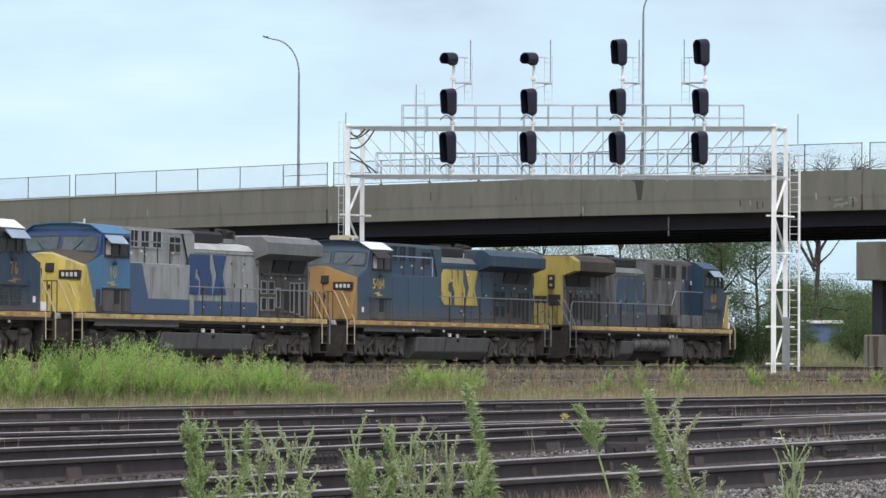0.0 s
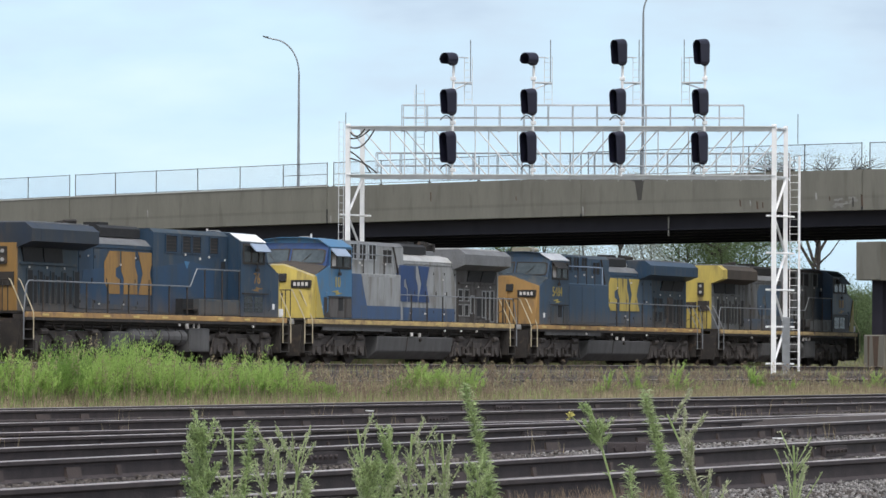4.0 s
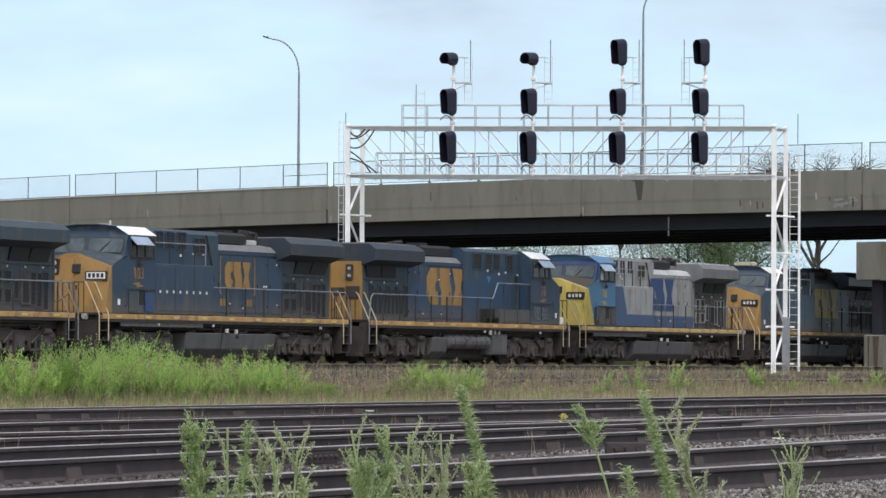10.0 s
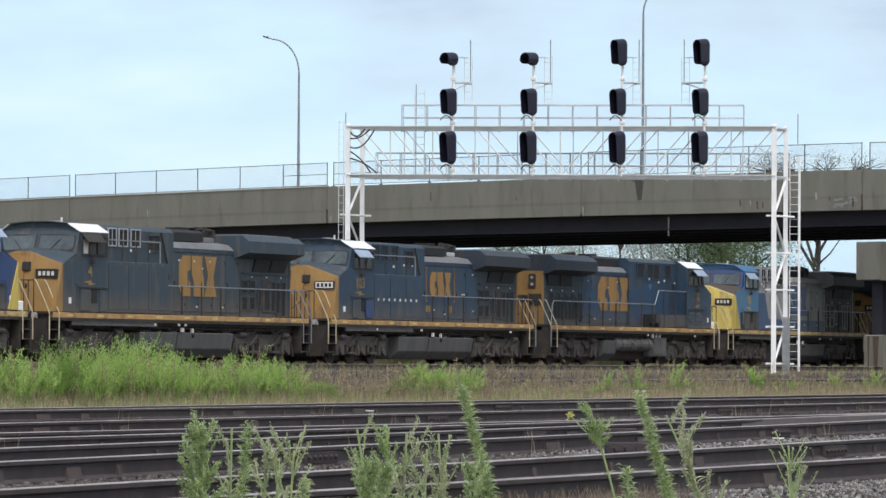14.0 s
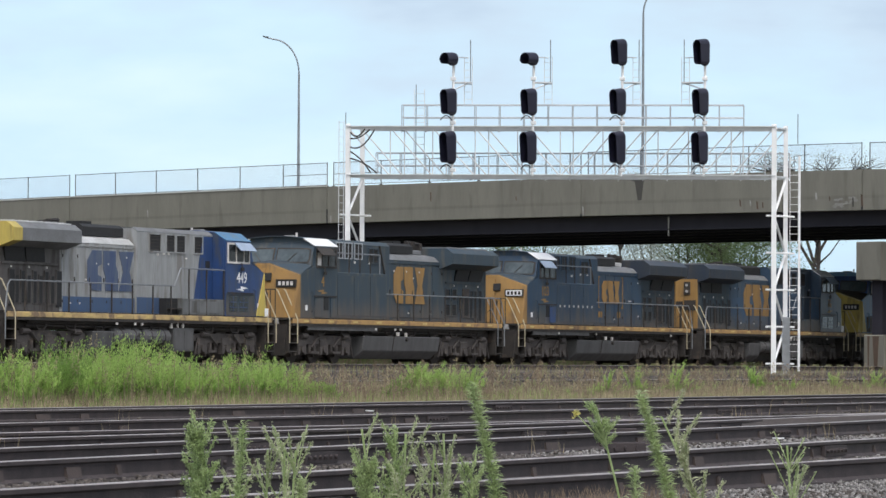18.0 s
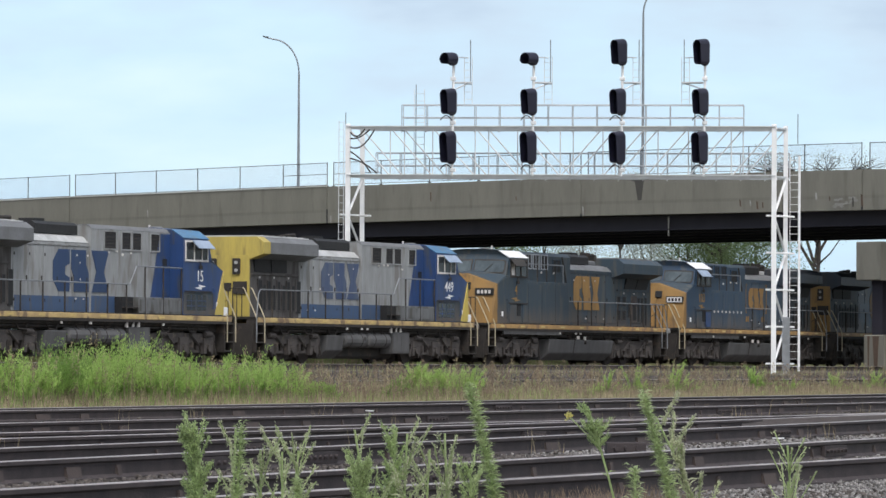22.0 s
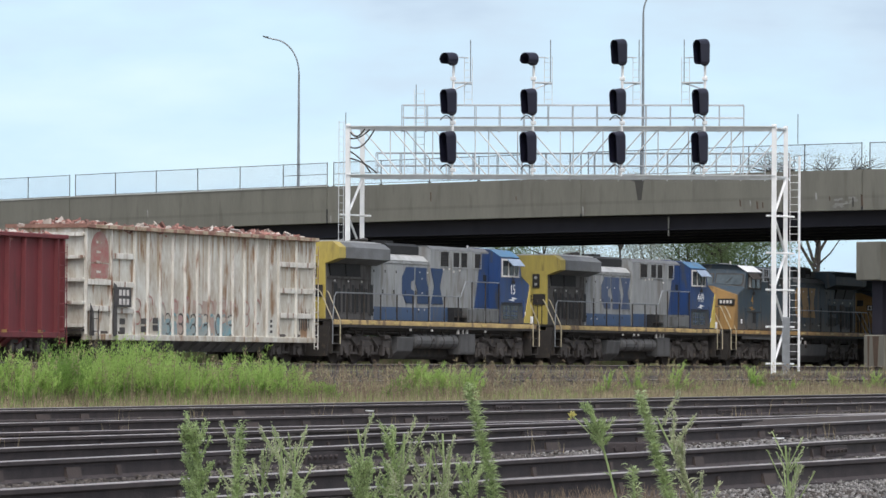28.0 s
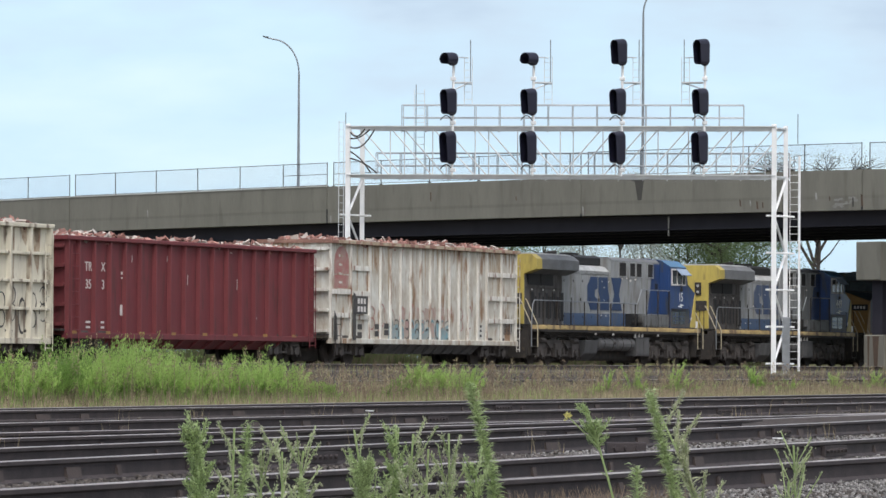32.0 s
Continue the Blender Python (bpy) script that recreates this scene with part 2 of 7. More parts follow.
def sky_mat():
    """Pale blue overcast sky with soft grey cloud banks."""
    m = bpy.data.materials.new("cloudy_sky")
    m.use_nodes = True
    n, l = m.node_tree.nodes, m.node_tree.links
    n.remove(n["Principled BSDF"])
    em = n.new("ShaderNodeEmission")
    co, mp, no = n.new("ShaderNodeTexCoord"), n.new("ShaderNodeMapping"), n.new("ShaderNodeTexNoise")
    mp.inputs["Scale"].default_value = (0.0042, 1.0, 0.0125)
    mp.inputs["Location"].default_value = (3.1, 0.0, 1.35)
    no.inputs["Scale"].default_value, no.inputs["Detail"].default_value, no.inputs["Roughness"].default_value = 1.0, 5, 0.5
    ramp = n.new("ShaderNodeValToRGB")
    el = ramp.color_ramp.elements
    el[0].position, el[0].color = 0.34, (0.45, 0.56, 0.71, 1)
    el[1].position, el[1].color = 0.64, (0.72, 0.90, 1.0, 1)
    for p, c in ((0.44, (0.58, 0.72, 0.86, 1)), (0.52, (0.61, 0.81, 0.96, 1))):
        e = el.new(p)
        e.color = c
    l.new(co.outputs["Object"], mp.inputs[0])
    l.new(mp.outputs[0], no.inputs["Vector"])
    # a heavier cloud bank high up, fading out towards one side
    sep, up, side, both, less = n.new("ShaderNodeSeparateXYZ"), n.new("ShaderNodeMapRange"), n.new("ShaderNodeMapRange"), n.new("ShaderNodeMath"), n.new("ShaderNodeMath")
    l.new(co.outputs["Object"], sep.inputs[0])
    l.new(sep.outputs[2], up.inputs[0])
    l.new(sep.outputs[0], side.inputs[0])
    up.inputs[1].default_value, up.inputs[2].default_value = 165.0, 250.0
    up.inputs[3].default_value, up.inputs[4].default_value = -0.045, 0.16
    side.inputs[1].default_value, side.inputs[2].default_value = -230.0, -20.0
    side.inputs[3].default_value, side.inputs[4].default_value = 0.3, 1.0
    both.operation, less.operation = "MULTIPLY", "SUBTRACT"
    l.new(up.outputs[0], both.inputs[0])
    l.new(side.outputs[0], both.inputs[1])
    calm = n.new("ShaderNodeMath")
    calm.operation = "MULTIPLY_ADD"
    calm.inputs[1].default_value, calm.inputs[2].default_value = 0.6, 0.225
    l.new(no.outputs[0], calm.inputs[0])
    l.new(calm.outputs[0], less.inputs[0])
    l.new(both.outputs[0], less.inputs[1])
    l.new(less.outputs[0], ramp.inputs[0])
    l.new(ramp.outputs[0], em.inputs[0])
    em.inputs[1].default_value = 0.86
    l.new(em.outputs[0], n["Material Output"].inputs[0])
    return m


# ---- builders ----


class Shape:
    """A mesh put together from simple solids."""

    def __init__(self):
        self.v, self.f = [], []

    def add(self, verts, faces):
        k = len(self.v)
        self.v += [tuple(p) for p in verts]
        self.f += [tuple(i + k for i in q) for q in faces]
        return self

    def box(self, x0, x1, y0, y1, z0, z1, b=0.0):
        if b:
            pts = [(y0 + b, z0), (y1 - b, z0), (y1, z0 + b), (y1, z1 - b), (y1 - b, z1), (y0 + b, z1), (y0, z1 - b), (y0, z0 + b)]
            return self.along_x(pts, x0, x1)
        return self.add([(x, y, z) for x in (x0, x1) for y in (y0, y1) for z in (z0, z1)],
                        [(0, 1, 3, 2), (4, 6, 7, 5), (0, 4, 5, 1), (2, 3, 7, 6), (0, 2, 6, 4), (1, 5, 7, 3)])

    def prism(self, low, high):
        n = len(low)
        return self.add(list(low) + list(high), [tuple(range(n - 1, -1, -1)), tuple(range(n, 2 * n))] + [(i, (i + 1) % n, n + (i + 1) % n, n + i) for i in range(n)])

    def along_x(self, pts, x0, x1):
        return self.prism([(x0, y, z) for y, z in pts], [(x1, y, z) for y, z in pts])

    def along_y(self, pts, y0, y1):
        return self.prism([(x, y1, z) for x, z in pts], [(x, y0, z) for x, z in pts])

    def rod(self, p, q, r, n=6, r2=None):
        p, q = Vector(p), Vector(q)
        d = (q - p).normalized()
        a = d.orthogonal().normalized()
        c = d.cross(a)
        r2 = r if r2 is None else r2
        ring = lambda o, s: [o + a * (s * math.cos(2 * math.pi * i / n)) + c * (s * math.sin(2 * math.pi * i / n)) for i in range(n)]
        return self.prism(ring(p, r), ring(q, r2))

    def path(self, pts, r, n=6):
        for p, q in zip(pts, pts[1:]):
            self.rod(p, q, r, n)
        return self

    def mesh(self, name, bevel=0.0):
        me = bpy.data.meshes.new(name)
        me.from_pydata(self.v, [], self.f)
        bm = bmesh.new()
        bm.from_mesh(me)
        bmesh.ops.recalc_face_normals(bm, faces=bm.faces)
        if bevel:
            bmesh.ops.bevel(bm, geom=bm.edges[:], offset=bevel, segments=1, affect="EDGES", clamp_overlap=True)
        bm.to_mesh(me)
        bm.free()
        return me


def part(name, shape, material, parent=None, label="", bevel=0.0, at=None):
    me = shape if isinstance(shape, bpy.types.Mesh) else shape.mesh(name, bevel)
    if not me.materials:
        me.materials.append(material)
    ob = new(name, me)
    if parent:
        ob.parent = parent
    if at is not None:
        ob.matrix_basis = at
    return tagged(ob, label)


def thing(name, label, category, group="", kind="", at=None):
    ob = new(name)
    if at is not None:
        ob.matrix_basis = at
    return tagged(ob, label, category, group, kind)


def letters(text, size, thick=0.006):
    """A mesh of upright lettering in the built-in font, centred on its foot."""
    cu = bpy.data.curves.new("lettering", "FONT")
    cu.body, cu.size, cu.align_x, cu.extrude = text, size, "CENTER", thick
    cu.resolution_u = 3
    tmp = new("lettering", cu)
    me = bpy.data.meshes.new_from_object(tmp.evaluated_get(bpy.context.evaluated_depsgraph_get()))
    bpy.data.objects.remove(tmp)
    return me


HEAD = (math.sin(radians(YAW)), math.cos(radians(YAW)))
SIDE = (HEAD[1], -HEAD[0])


def line_point(s, left=0.0):
    """World x, y of a place s metres along the main line's centre, left metres to its left."""
    left += 1.55
    return s * HEAD[0] - left * SIDE[0], 186.3 + s * HEAD[1] - left * SIDE[1]


def run(t):
    """How far the train has rolled by t seconds."""
    return 4.600 * t - 0.0010 * t * t + 0.000147 * t ** 3
# ---- ground ----


def height(x, y):
    """Ground height: the low yard, the raised main line, the bank behind."""
    q = -(x * math.cos(radians(20)) - y * math.sin(radians(20)))
    up = max(0.0, min(1.0, (q - 36) / 24))
    back = max(0.0, min(1.0, (q - 68) / 14)) * max(0.0, min(1.0, (x - 11) / 8))
    z = 0.66 + 0.62 * up * up * (3 - 2 * up) + 1.5 * back * back * (3 - 2 * back)
    near = max(0.0, min(1.0, (q + 5) / 11))
    return z - 0.12 * (1 - near)


def ground():
    xs = [-2500, -1200, -600, -300, -180] + [-120 + 4 * i for i in range(61)] + [180, 300, 600, 1200, 2500]
    ys = [-2000, -800, -300, -100, -50] + [-20 + 4 * i for i in range(91)] + [400, 600, 1200, 2400]
    me = bpy.data.meshes.new("ground")
    v = [(x, y, height(x, y)) for y in ys for x in xs]
    n = len(xs)
    f = [(j * n + i, j * n + i + 1, j * n + n + i + 1, j * n + n + i) for j in range(len(ys) - 1) for i in range(n - 1)]
    me.from_pydata(v, [], f)
    me.polygons.foreach_set("use_smooth", [True] * len(f))
    me.materials.append(M_GROUND)
    return tagged(new("ground", me), "dark stony soil with grass and cinders across the rail yard", "ground", kind="structure")


ground()
back = Shape().add([(-3000, 3000, -400), (3000, 3000, -400), (3000, 3000, 1800), (-3000, 3000, 1800)], [(0, 1, 2, 3)])
sky_card = part("backdrop", back, sky_mat())
tagged(sky_card, "pale blue overcast sky with soft grey clouds", "sky", kind="structure")

RAIL_PROFILE = [(-0.07, 0), (0.07, 0), (0.07, 0.02), (0.012, 0.045), (0.012, 0.135), (0.037, 0.15), (0.037, 0.178), (-0.037, 0.178), (-0.037, 0.15), (-0.012, 0.135), (-0.012, 0.045), (-0.07, 0.02)]
HEAD_PROFILE = [(-0.0372, 0.177), (0.0372, 0.177), (0.036, 0.181), (0.030, 0.185), (-0.030, 0.185), (-0.036, 0.181)]


def rail(parent, x0, y0, x1, y1, z, joints=(), loose=False):
    """One rail between two places of the plan, its head at height z."""
    d = math.hypot(x1 - x0, y1 - y0)
    at = pose(x0, y0, z - 0.184, 0, 0, math.degrees(math.atan2(y1 - y0, x1 - x0)))
    r = part("rail", Shape().along_x(RAIL_PROFILE, 0, d), M_RAIL, parent, at=at)
    part("rail_head", Shape().along_x(HEAD_PROFILE, 0, d), M_RAILTOP, r, "worn bright running surface")
    for j in joints:
        bar = Shape().box(j - 0.45, j + 0.45, -0.055, -0.014, 0.035, 0.14)
        for k in range(6):
            bar.rod((j - 0.375 + 0.15 * k, -0.055, 0.088), (j - 0.375 + 0.15 * k, -0.085, 0.088), 0.022, 6)
        part("joint_bar", bar, M_RAIL, r)
    if loose:
        # rail anchors and loose spikes along the near flank of the rail
        x = random.uniform(1, 5)
        while x < d and x < 75:
            w = random.choice((0.05, 0.08, 0.3, 0.5))
            part("rail_anchor", Shape().along_x([(-0.045, 0.03), (-0.0125, 0.03), (-0.0125, 0.115), (-0.03, 0.115)], x, x + w), M_ANCHOR, r)
            x += random.choice((1.1, 1.6, 2.2, 4.4))
    return r


TIE = Shape().box(-0.11, 0.11, -1.3, 1.3, -0.17, 0.0, 0.012).mesh("tie")
TIE.materials.append(M_TIE)


def ties(parent, x0, y0, x1, y1, z, step=0.55):
    d = math.hypot(x1 - x0, y1 - y0)
    a = math.degrees(math.atan2(y1 - y0, x1 - x0))
    for i in range(min(290, int(d / step))):
        k = (i + 0.5) * step / d
        part("tie", TIE, M_TIE, parent, at=pose(x0 + (x1 - x0) * k, y0 + (y1 - y0) * k, z - 0.186 + random.uniform(-0.015, 0.0), 0, 0, a + random.uniform(-2, 2)))


def stretch_line(a, before, after):
    x0, y0, x1, y1 = a
    d = math.hypot(x1 - x0, y1 - y0)
    u, v = (x1 - x0) / d, (y1 - y0) / d
    return x0 - u * before, y0 - v * before, x1 + u * after, y1 + v * after


YARD_Z = EYE - 0.74
YARD = [
    ("nearest yard track", [((-0.87, 27.7, 3.03, 37.68), (14.2, 31.0)), ((-2.58, 27.87, 4.62, 49.85), (22, 34.7))]),
    ("turnout track with a bent stock rail", [((-3.31, 35.65, 6.2, 66.91), (18.5, 21.5, 40)), ((-3.83, 41.29, 6.95, 74.92), (20.5, 30, 38))]),
    ("crossover track", [((-4.31, 46.51, 0.83, 60.21), (21, 29)), ((-4.66, 50.25, 7.03, 75.83), (23, 40))]),
    ("middle yard track", [((-5.4, 58.2, 9.28, 100.09), (30, 46))]),
    ("far yard track", [((-6.79, 73.17, 11.05, 119.16), (36,)), ((-7.12, 76.76, 12.21, 131.7), ())]),
]
for what, rows in YARD:
    tr = thing("railway_track", "rusty rails on dark timber ties, the " + what, "track", "yard tracks", "structure")
    for a, joints in rows:
        rail(tr, *stretch_line(a, 14, 22), YARD_Z, joints, True)
    a = rows[0][0]
    ax, ay = math.cos(radians(20)), -math.sin(radians(20))
    if what.startswith("turnout"):
        # the wide planed point that lies against the stock rail, and the bolted blocks at its heel
        px, py, d = 3.44, 64.25, 13.5
        part("switch_point", Shape().prism([(0, y, z) for y, z in ((-0.05, 0.05), (0.03, 0.05), (0.03, 0.18), (-0.05, 0.18))], [(d, y, z) for y, z in ((-0.17, 0.05), (0.03, 0.05), (0.03, 0.18), (-0.17, 0.18))]), M_POINT, tr, "dull planed switch point", at=pose(px, py, YARD_Z - 0.184, 0, 0, 71.4))
        for bx, by in ((2.18, 58.6), (1.84, 47.9)):
            blk = Shape().box(-0.2, 0.2, -0.06, 0.06, 0.0, 0.12, 0.01)
            for k in (-0.11, 0.0, 0.11):
                blk.rod((k, -0.06, 0.06), (k, -0.10, 0.06), 0.026, 6)
            part("heel_block", blk, M_RAIL, tr, at=pose(bx, by, YARD_Z - 0.15, 0, 0, 10))
    ties(tr, *stretch_line((a[0] - 0.7 * ax, a[1] - 0.7 * ay, a[2] - 0.7 * ax, a[3] - 0.7 * ay), 10, 14), YARD_Z)

for left, what in ((0.0, "main line under the train"), (-5.2, "second main line beside the train"), (-16.5, "weedy siding")):
    tr = thing("railway_track", "rails on ballast, the " + what, "track", "main line tracks", "structure")
    z = EYE if left > -10 else 1.12
    for g in (-0.75, 0.75):
        rail(tr, *line_point(-190, left + g), *line_point(230, left + g), z)
    ties(tr, *line_point(-70, left), *line_point(75, left), z)


def ballast_bed(left, z0):
    """A low bank of ballast with sloping shoulders."""
    p, q = line_point(-200, left), line_point(240, left)
    at = pose(*p, 0, 0, 0, math.degrees(math.atan2(q[1] - p[1], q[0] - p[0])))
    s = Shape().along_x([(-2.6, z0 - 0.4), (2.6, z0 - 0.4), (1.7, z0 - 0.2), (-1.7, z0 - 0.2)], 0, 440)
    ob = part("ballast_bed", s, M_CINDER, at=at)
    return tagged(ob, "grey crushed stone bed under the main line", "ballast", kind="structure")


ballast_bed(0.0, EYE)
ballast_bed(-5.2, EYE)
ballast_bed(-16.5, 1.10)

# ---- road bridge ----
BR = (18.26, 225.0)
BD = Vector((-0.966, 1.0)).normalized()          # along the bridge, away to the far end
BN = Vector((-BD.y, BD.x))                       # towards the viewer
if BN.y > 0:
    BN = -BN
DECK = EYE + 9.25


def bridge_at(a, out, z):
    """Place a metres along the bridge from its datum, out metres in front of its face."""
    return BR[0] + BD.x * a + BN.x * out, BR[1] + BD.y * a + BN.y * out, z


B_ROT = math.degrees(math.atan2(BD.y, BD.x))
bridge = thing("road_bridge", "long concrete road overpass on dark steel girders", "bridge", at=pose(*bridge_at(0, 0, 0), 0, 0, B_ROT))
FRONT = 1 if (Matrix.Rotation(radians(B_ROT), 2) @ Vector((0, 1))).dot(BN) > 0 else -1


def crown(a):
    """The deck's gentle rise."""
    return DECK + 0.06 - 0.00012 * (a - 22) ** 2


def fascia(a0, a1):
    s = Shape()
    f = FRONT
    prof = lambda a: [(-f * 0.012, crown(a) - 1.9), (-f * 0.012, crown(a) - 1.35), (0.0, crown(a) - 1.2), (0.0, crown(a)), (-f * 0.4, crown(a)), (-f * 0.4, crown(a) - 0.9), (-f * 0.9, crown(a) - 0.9), (-f * 0.9, crown(a) - 1.9)]
    s.prism([(a0 + 0.03, y, z) for y, z in prof(a0)], [(a1 - 0.03, y, z) for y, z in prof(a1)])
    # pale strip paints the lit line along the parapet top
    if a0 >= 35:
        part("coping", Shape().prism([(a0 + 0.03, y, crown(a0) + z) for y, z in ((f * 0.03, 0.002), (f * 0.03, 0.07), (-f * 0.05, 0.07), (-f * 0.05, 0.002))], [(a1 - 0.03, y, crown(a1) + z) for y, z in ((f * 0.03, 0.002), (f * 0.03, 0.07), (-f * 0.05, 0.07), (-f * 0.05, 0.002))]), M_COPING, bridge, "pale coping strip, the bright line of light put in its colour")
    return part("parapet_panel", s, M_CONCRETE, bridge)


JOINTS = [-60, -41, -21, -1.95, 16.45, 35.05, 56.2, 75.0, 95.0, 120.0]
for a0, a1 in zip(JOINTS, JOINTS[1:]):
    fascia(a0, a1)
f = FRONT
M_STAIN = mat("water_stain", (0.062, 0.060, 0.054), (0.08, 0.077, 0.068), 0.9, scale=2, bump=0.1)
M_PALE = mat("lime_streak", (0.42, 0.42, 0.40), (0.26, 0.255, 0.235), 0.9, scale=3, fine=14, mix=0.8, bump=0.1)
M_CONCRETE_LIGHT = mat("bare_pale_concrete", (0.28, 0.28, 0.255), (0.22, 0.217, 0.197), 0.9, scale=3, fine=14, bump=0.1)
M_RUSTMARK = mat("rust_brown_stain", (0.125, 0.085, 0.062), (0.09, 0.066, 0.05), 0.9, scale=4, fine=12, bump=0.1)
y0, y1 = sorted((f * 0.001, f * 0.008))
part("water_stain", Shape().along_y([(13.35, DECK - 0.02), (11.85, DECK - 0.02), (12.15, DECK - 0.2), (12.3, DECK - 1.15), (12.55, DECK - 1.15), (12.75, DECK - 0.25)], y0, y1), M_STAIN, bridge)
part("water_stain", Shape().along_y([(11.6, DECK - 0.02), (10.6, DECK - 0.02), (10.8, DECK - 0.14), (11.3, DECK - 0.16)], y0, y1), M_STAIN, bridge)
for a, w, z0, z1 in ((16.3, 0.06, -1.85, -1.35), (0.9, 0.06, -1.4, -1.0), (5.1, 0.05, -1.6, -1.3), (34.75, 0.06, -1.88, -1.45), (49.5, 0.05, -1.3, -0.9)):
    part("lime_streak", Shape().along_y([(a - w, DECK + z0), (a + w * 0.8, DECK + z0 + 0.04), (a + w, DECK + z1), (a - w * 0.6, DECK + z1 - 0.05)], y0, y1), M_PALE, bridge)
for a in (2.6, 3.0, 3.3, -1.4):
    part("rust_mark", Shape().along_y([(a - 0.05, DECK - 1.75), (a + 0.05, DECK - 1.75), (a + 0.04, DECK - 1.3), (a - 0.04, DECK - 1.35)], y0, y1), M_STAIN, bridge)
PEEL = random.Random(21)
for k in range(16):
    a, z, w = PEEL.uniform(-1.85, -0.2), DECK + PEEL.uniform(-1.72, -1.32), PEEL.uniform(0.06, 0.24)
    ring = [(a + w * (0.7 + 0.5 * PEEL.random()) * math.cos(j * math.pi / 4), z + 0.45 * w * (0.6 + 0.6 * PEEL.random()) * math.sin(j * math.pi / 4)) for j in range(8)]
    part("peeled_patch", Shape().along_y(ring, *sorted((f * 0.001, f * (0.004 + 0.0006 * k)))), M_CONCRETE_LIGHT, bridge)
for a, z0, z1, w in ((0.05, -1.45, -1.2, 0.05), (-1.95, -1.75, -1.15, 0.08), (5.75, -1.6, -1.25, 0.06), (4.65, -1.75, -1.35, 0.07), (4.3, -1.7, -1.4, 0.05), (21.0, -1.0, -0.75, 0.04), (27.2, -0.9, -0.4, 0.05)):
    part("rust_mark", Shape().along_y([(a - w, DECK + z0), (a + w * 0.6, DECK + z0 + 0.03), (a + w, DECK + z1), (a - w * 0.5, DECK + z1 - 0.04)], y0, y1), M_RUSTMARK, bridge)
for a in (35.05, 16.45, -1.95):
    part("open_joint", Shape().box(a - 0.05, a + 0.05, *sorted((-f * 0.02, f * 0.002)), DECK - 1.9, DECK - (1.15 if a > 30 else 1.75)), M_DARK, bridge, "dark open joint between the panels")
part("downpipe", Shape().rod((11.2, f * 0.12 - f * 0.9, DECK - 2.9), (11.2, f * 0.12 - f * 0.9, DECK - 1.95), 0.05, 6), M_PALE, bridge)
part("deck", Shape().box(-60, 120, min(-f * 0.91, -f * 20.5), max(-f * 0.91, -f * 20.5), DECK - 1.3, DECK - 0.95), M_ROAD, bridge, "asphalt roadway on a concrete deck")
part("rear_parapet", Shape().box(-60, 120, min(-f * 20.51, -f * 21.1), max(-f * 20.51, -f * 21.1), DECK - 1.9, DECK), M_CONCRETE, bridge)
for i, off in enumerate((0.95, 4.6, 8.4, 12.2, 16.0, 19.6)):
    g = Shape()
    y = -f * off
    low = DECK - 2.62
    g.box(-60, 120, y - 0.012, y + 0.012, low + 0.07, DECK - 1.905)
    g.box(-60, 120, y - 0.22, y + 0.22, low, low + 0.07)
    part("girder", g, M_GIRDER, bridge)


def pier(a):
    p = thing("bridge_pier", "concrete pier cap on dark steel columns with stained concrete footings", "pier", "bridge piers", at=pose(*bridge_at(a, 0, 0), 0, 0, B_ROT))
    y0, y1 = sorted((-f * 0.3, -f * 20.8))
    part("cap", Shape().box(-0.75, 0.75, y0, y1, EYE + 4.05, EYE + 5.86, 0.04), M_CONCRETE, p)
    for off in (1.3, 10.4, 19.5):
        y = -f * off
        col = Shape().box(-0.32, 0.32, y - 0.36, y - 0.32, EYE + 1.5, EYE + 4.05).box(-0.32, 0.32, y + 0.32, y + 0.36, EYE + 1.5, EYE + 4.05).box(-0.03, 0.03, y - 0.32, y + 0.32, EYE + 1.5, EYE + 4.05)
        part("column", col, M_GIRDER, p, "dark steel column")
        ft = part("footing", Shape().box(-0.6, 0.6, y - 0.6, y + 0.6, 0.9, EYE + 1.5, 0.05), M_CONCRETE, p)
        fy = sorted((y + f * 0.598, y + f * 0.606))
        for k, w in ((-0.12, 0.2), (0.33, 0.07)):
            part("rust_run", Shape().along_y([(k - w * 0.5, EYE - 0.2 + 0.6 * abs(k)), (k + w * 0.5, EYE - 0.1 + 0.5 * abs(k)), (k + w, EYE + 1.44), (k - w, EYE + 1.44)], *fy), M_RUSTMARK, ft)
    return p


for a in (-2.1, 36.0, 75.0):
    pier(a)
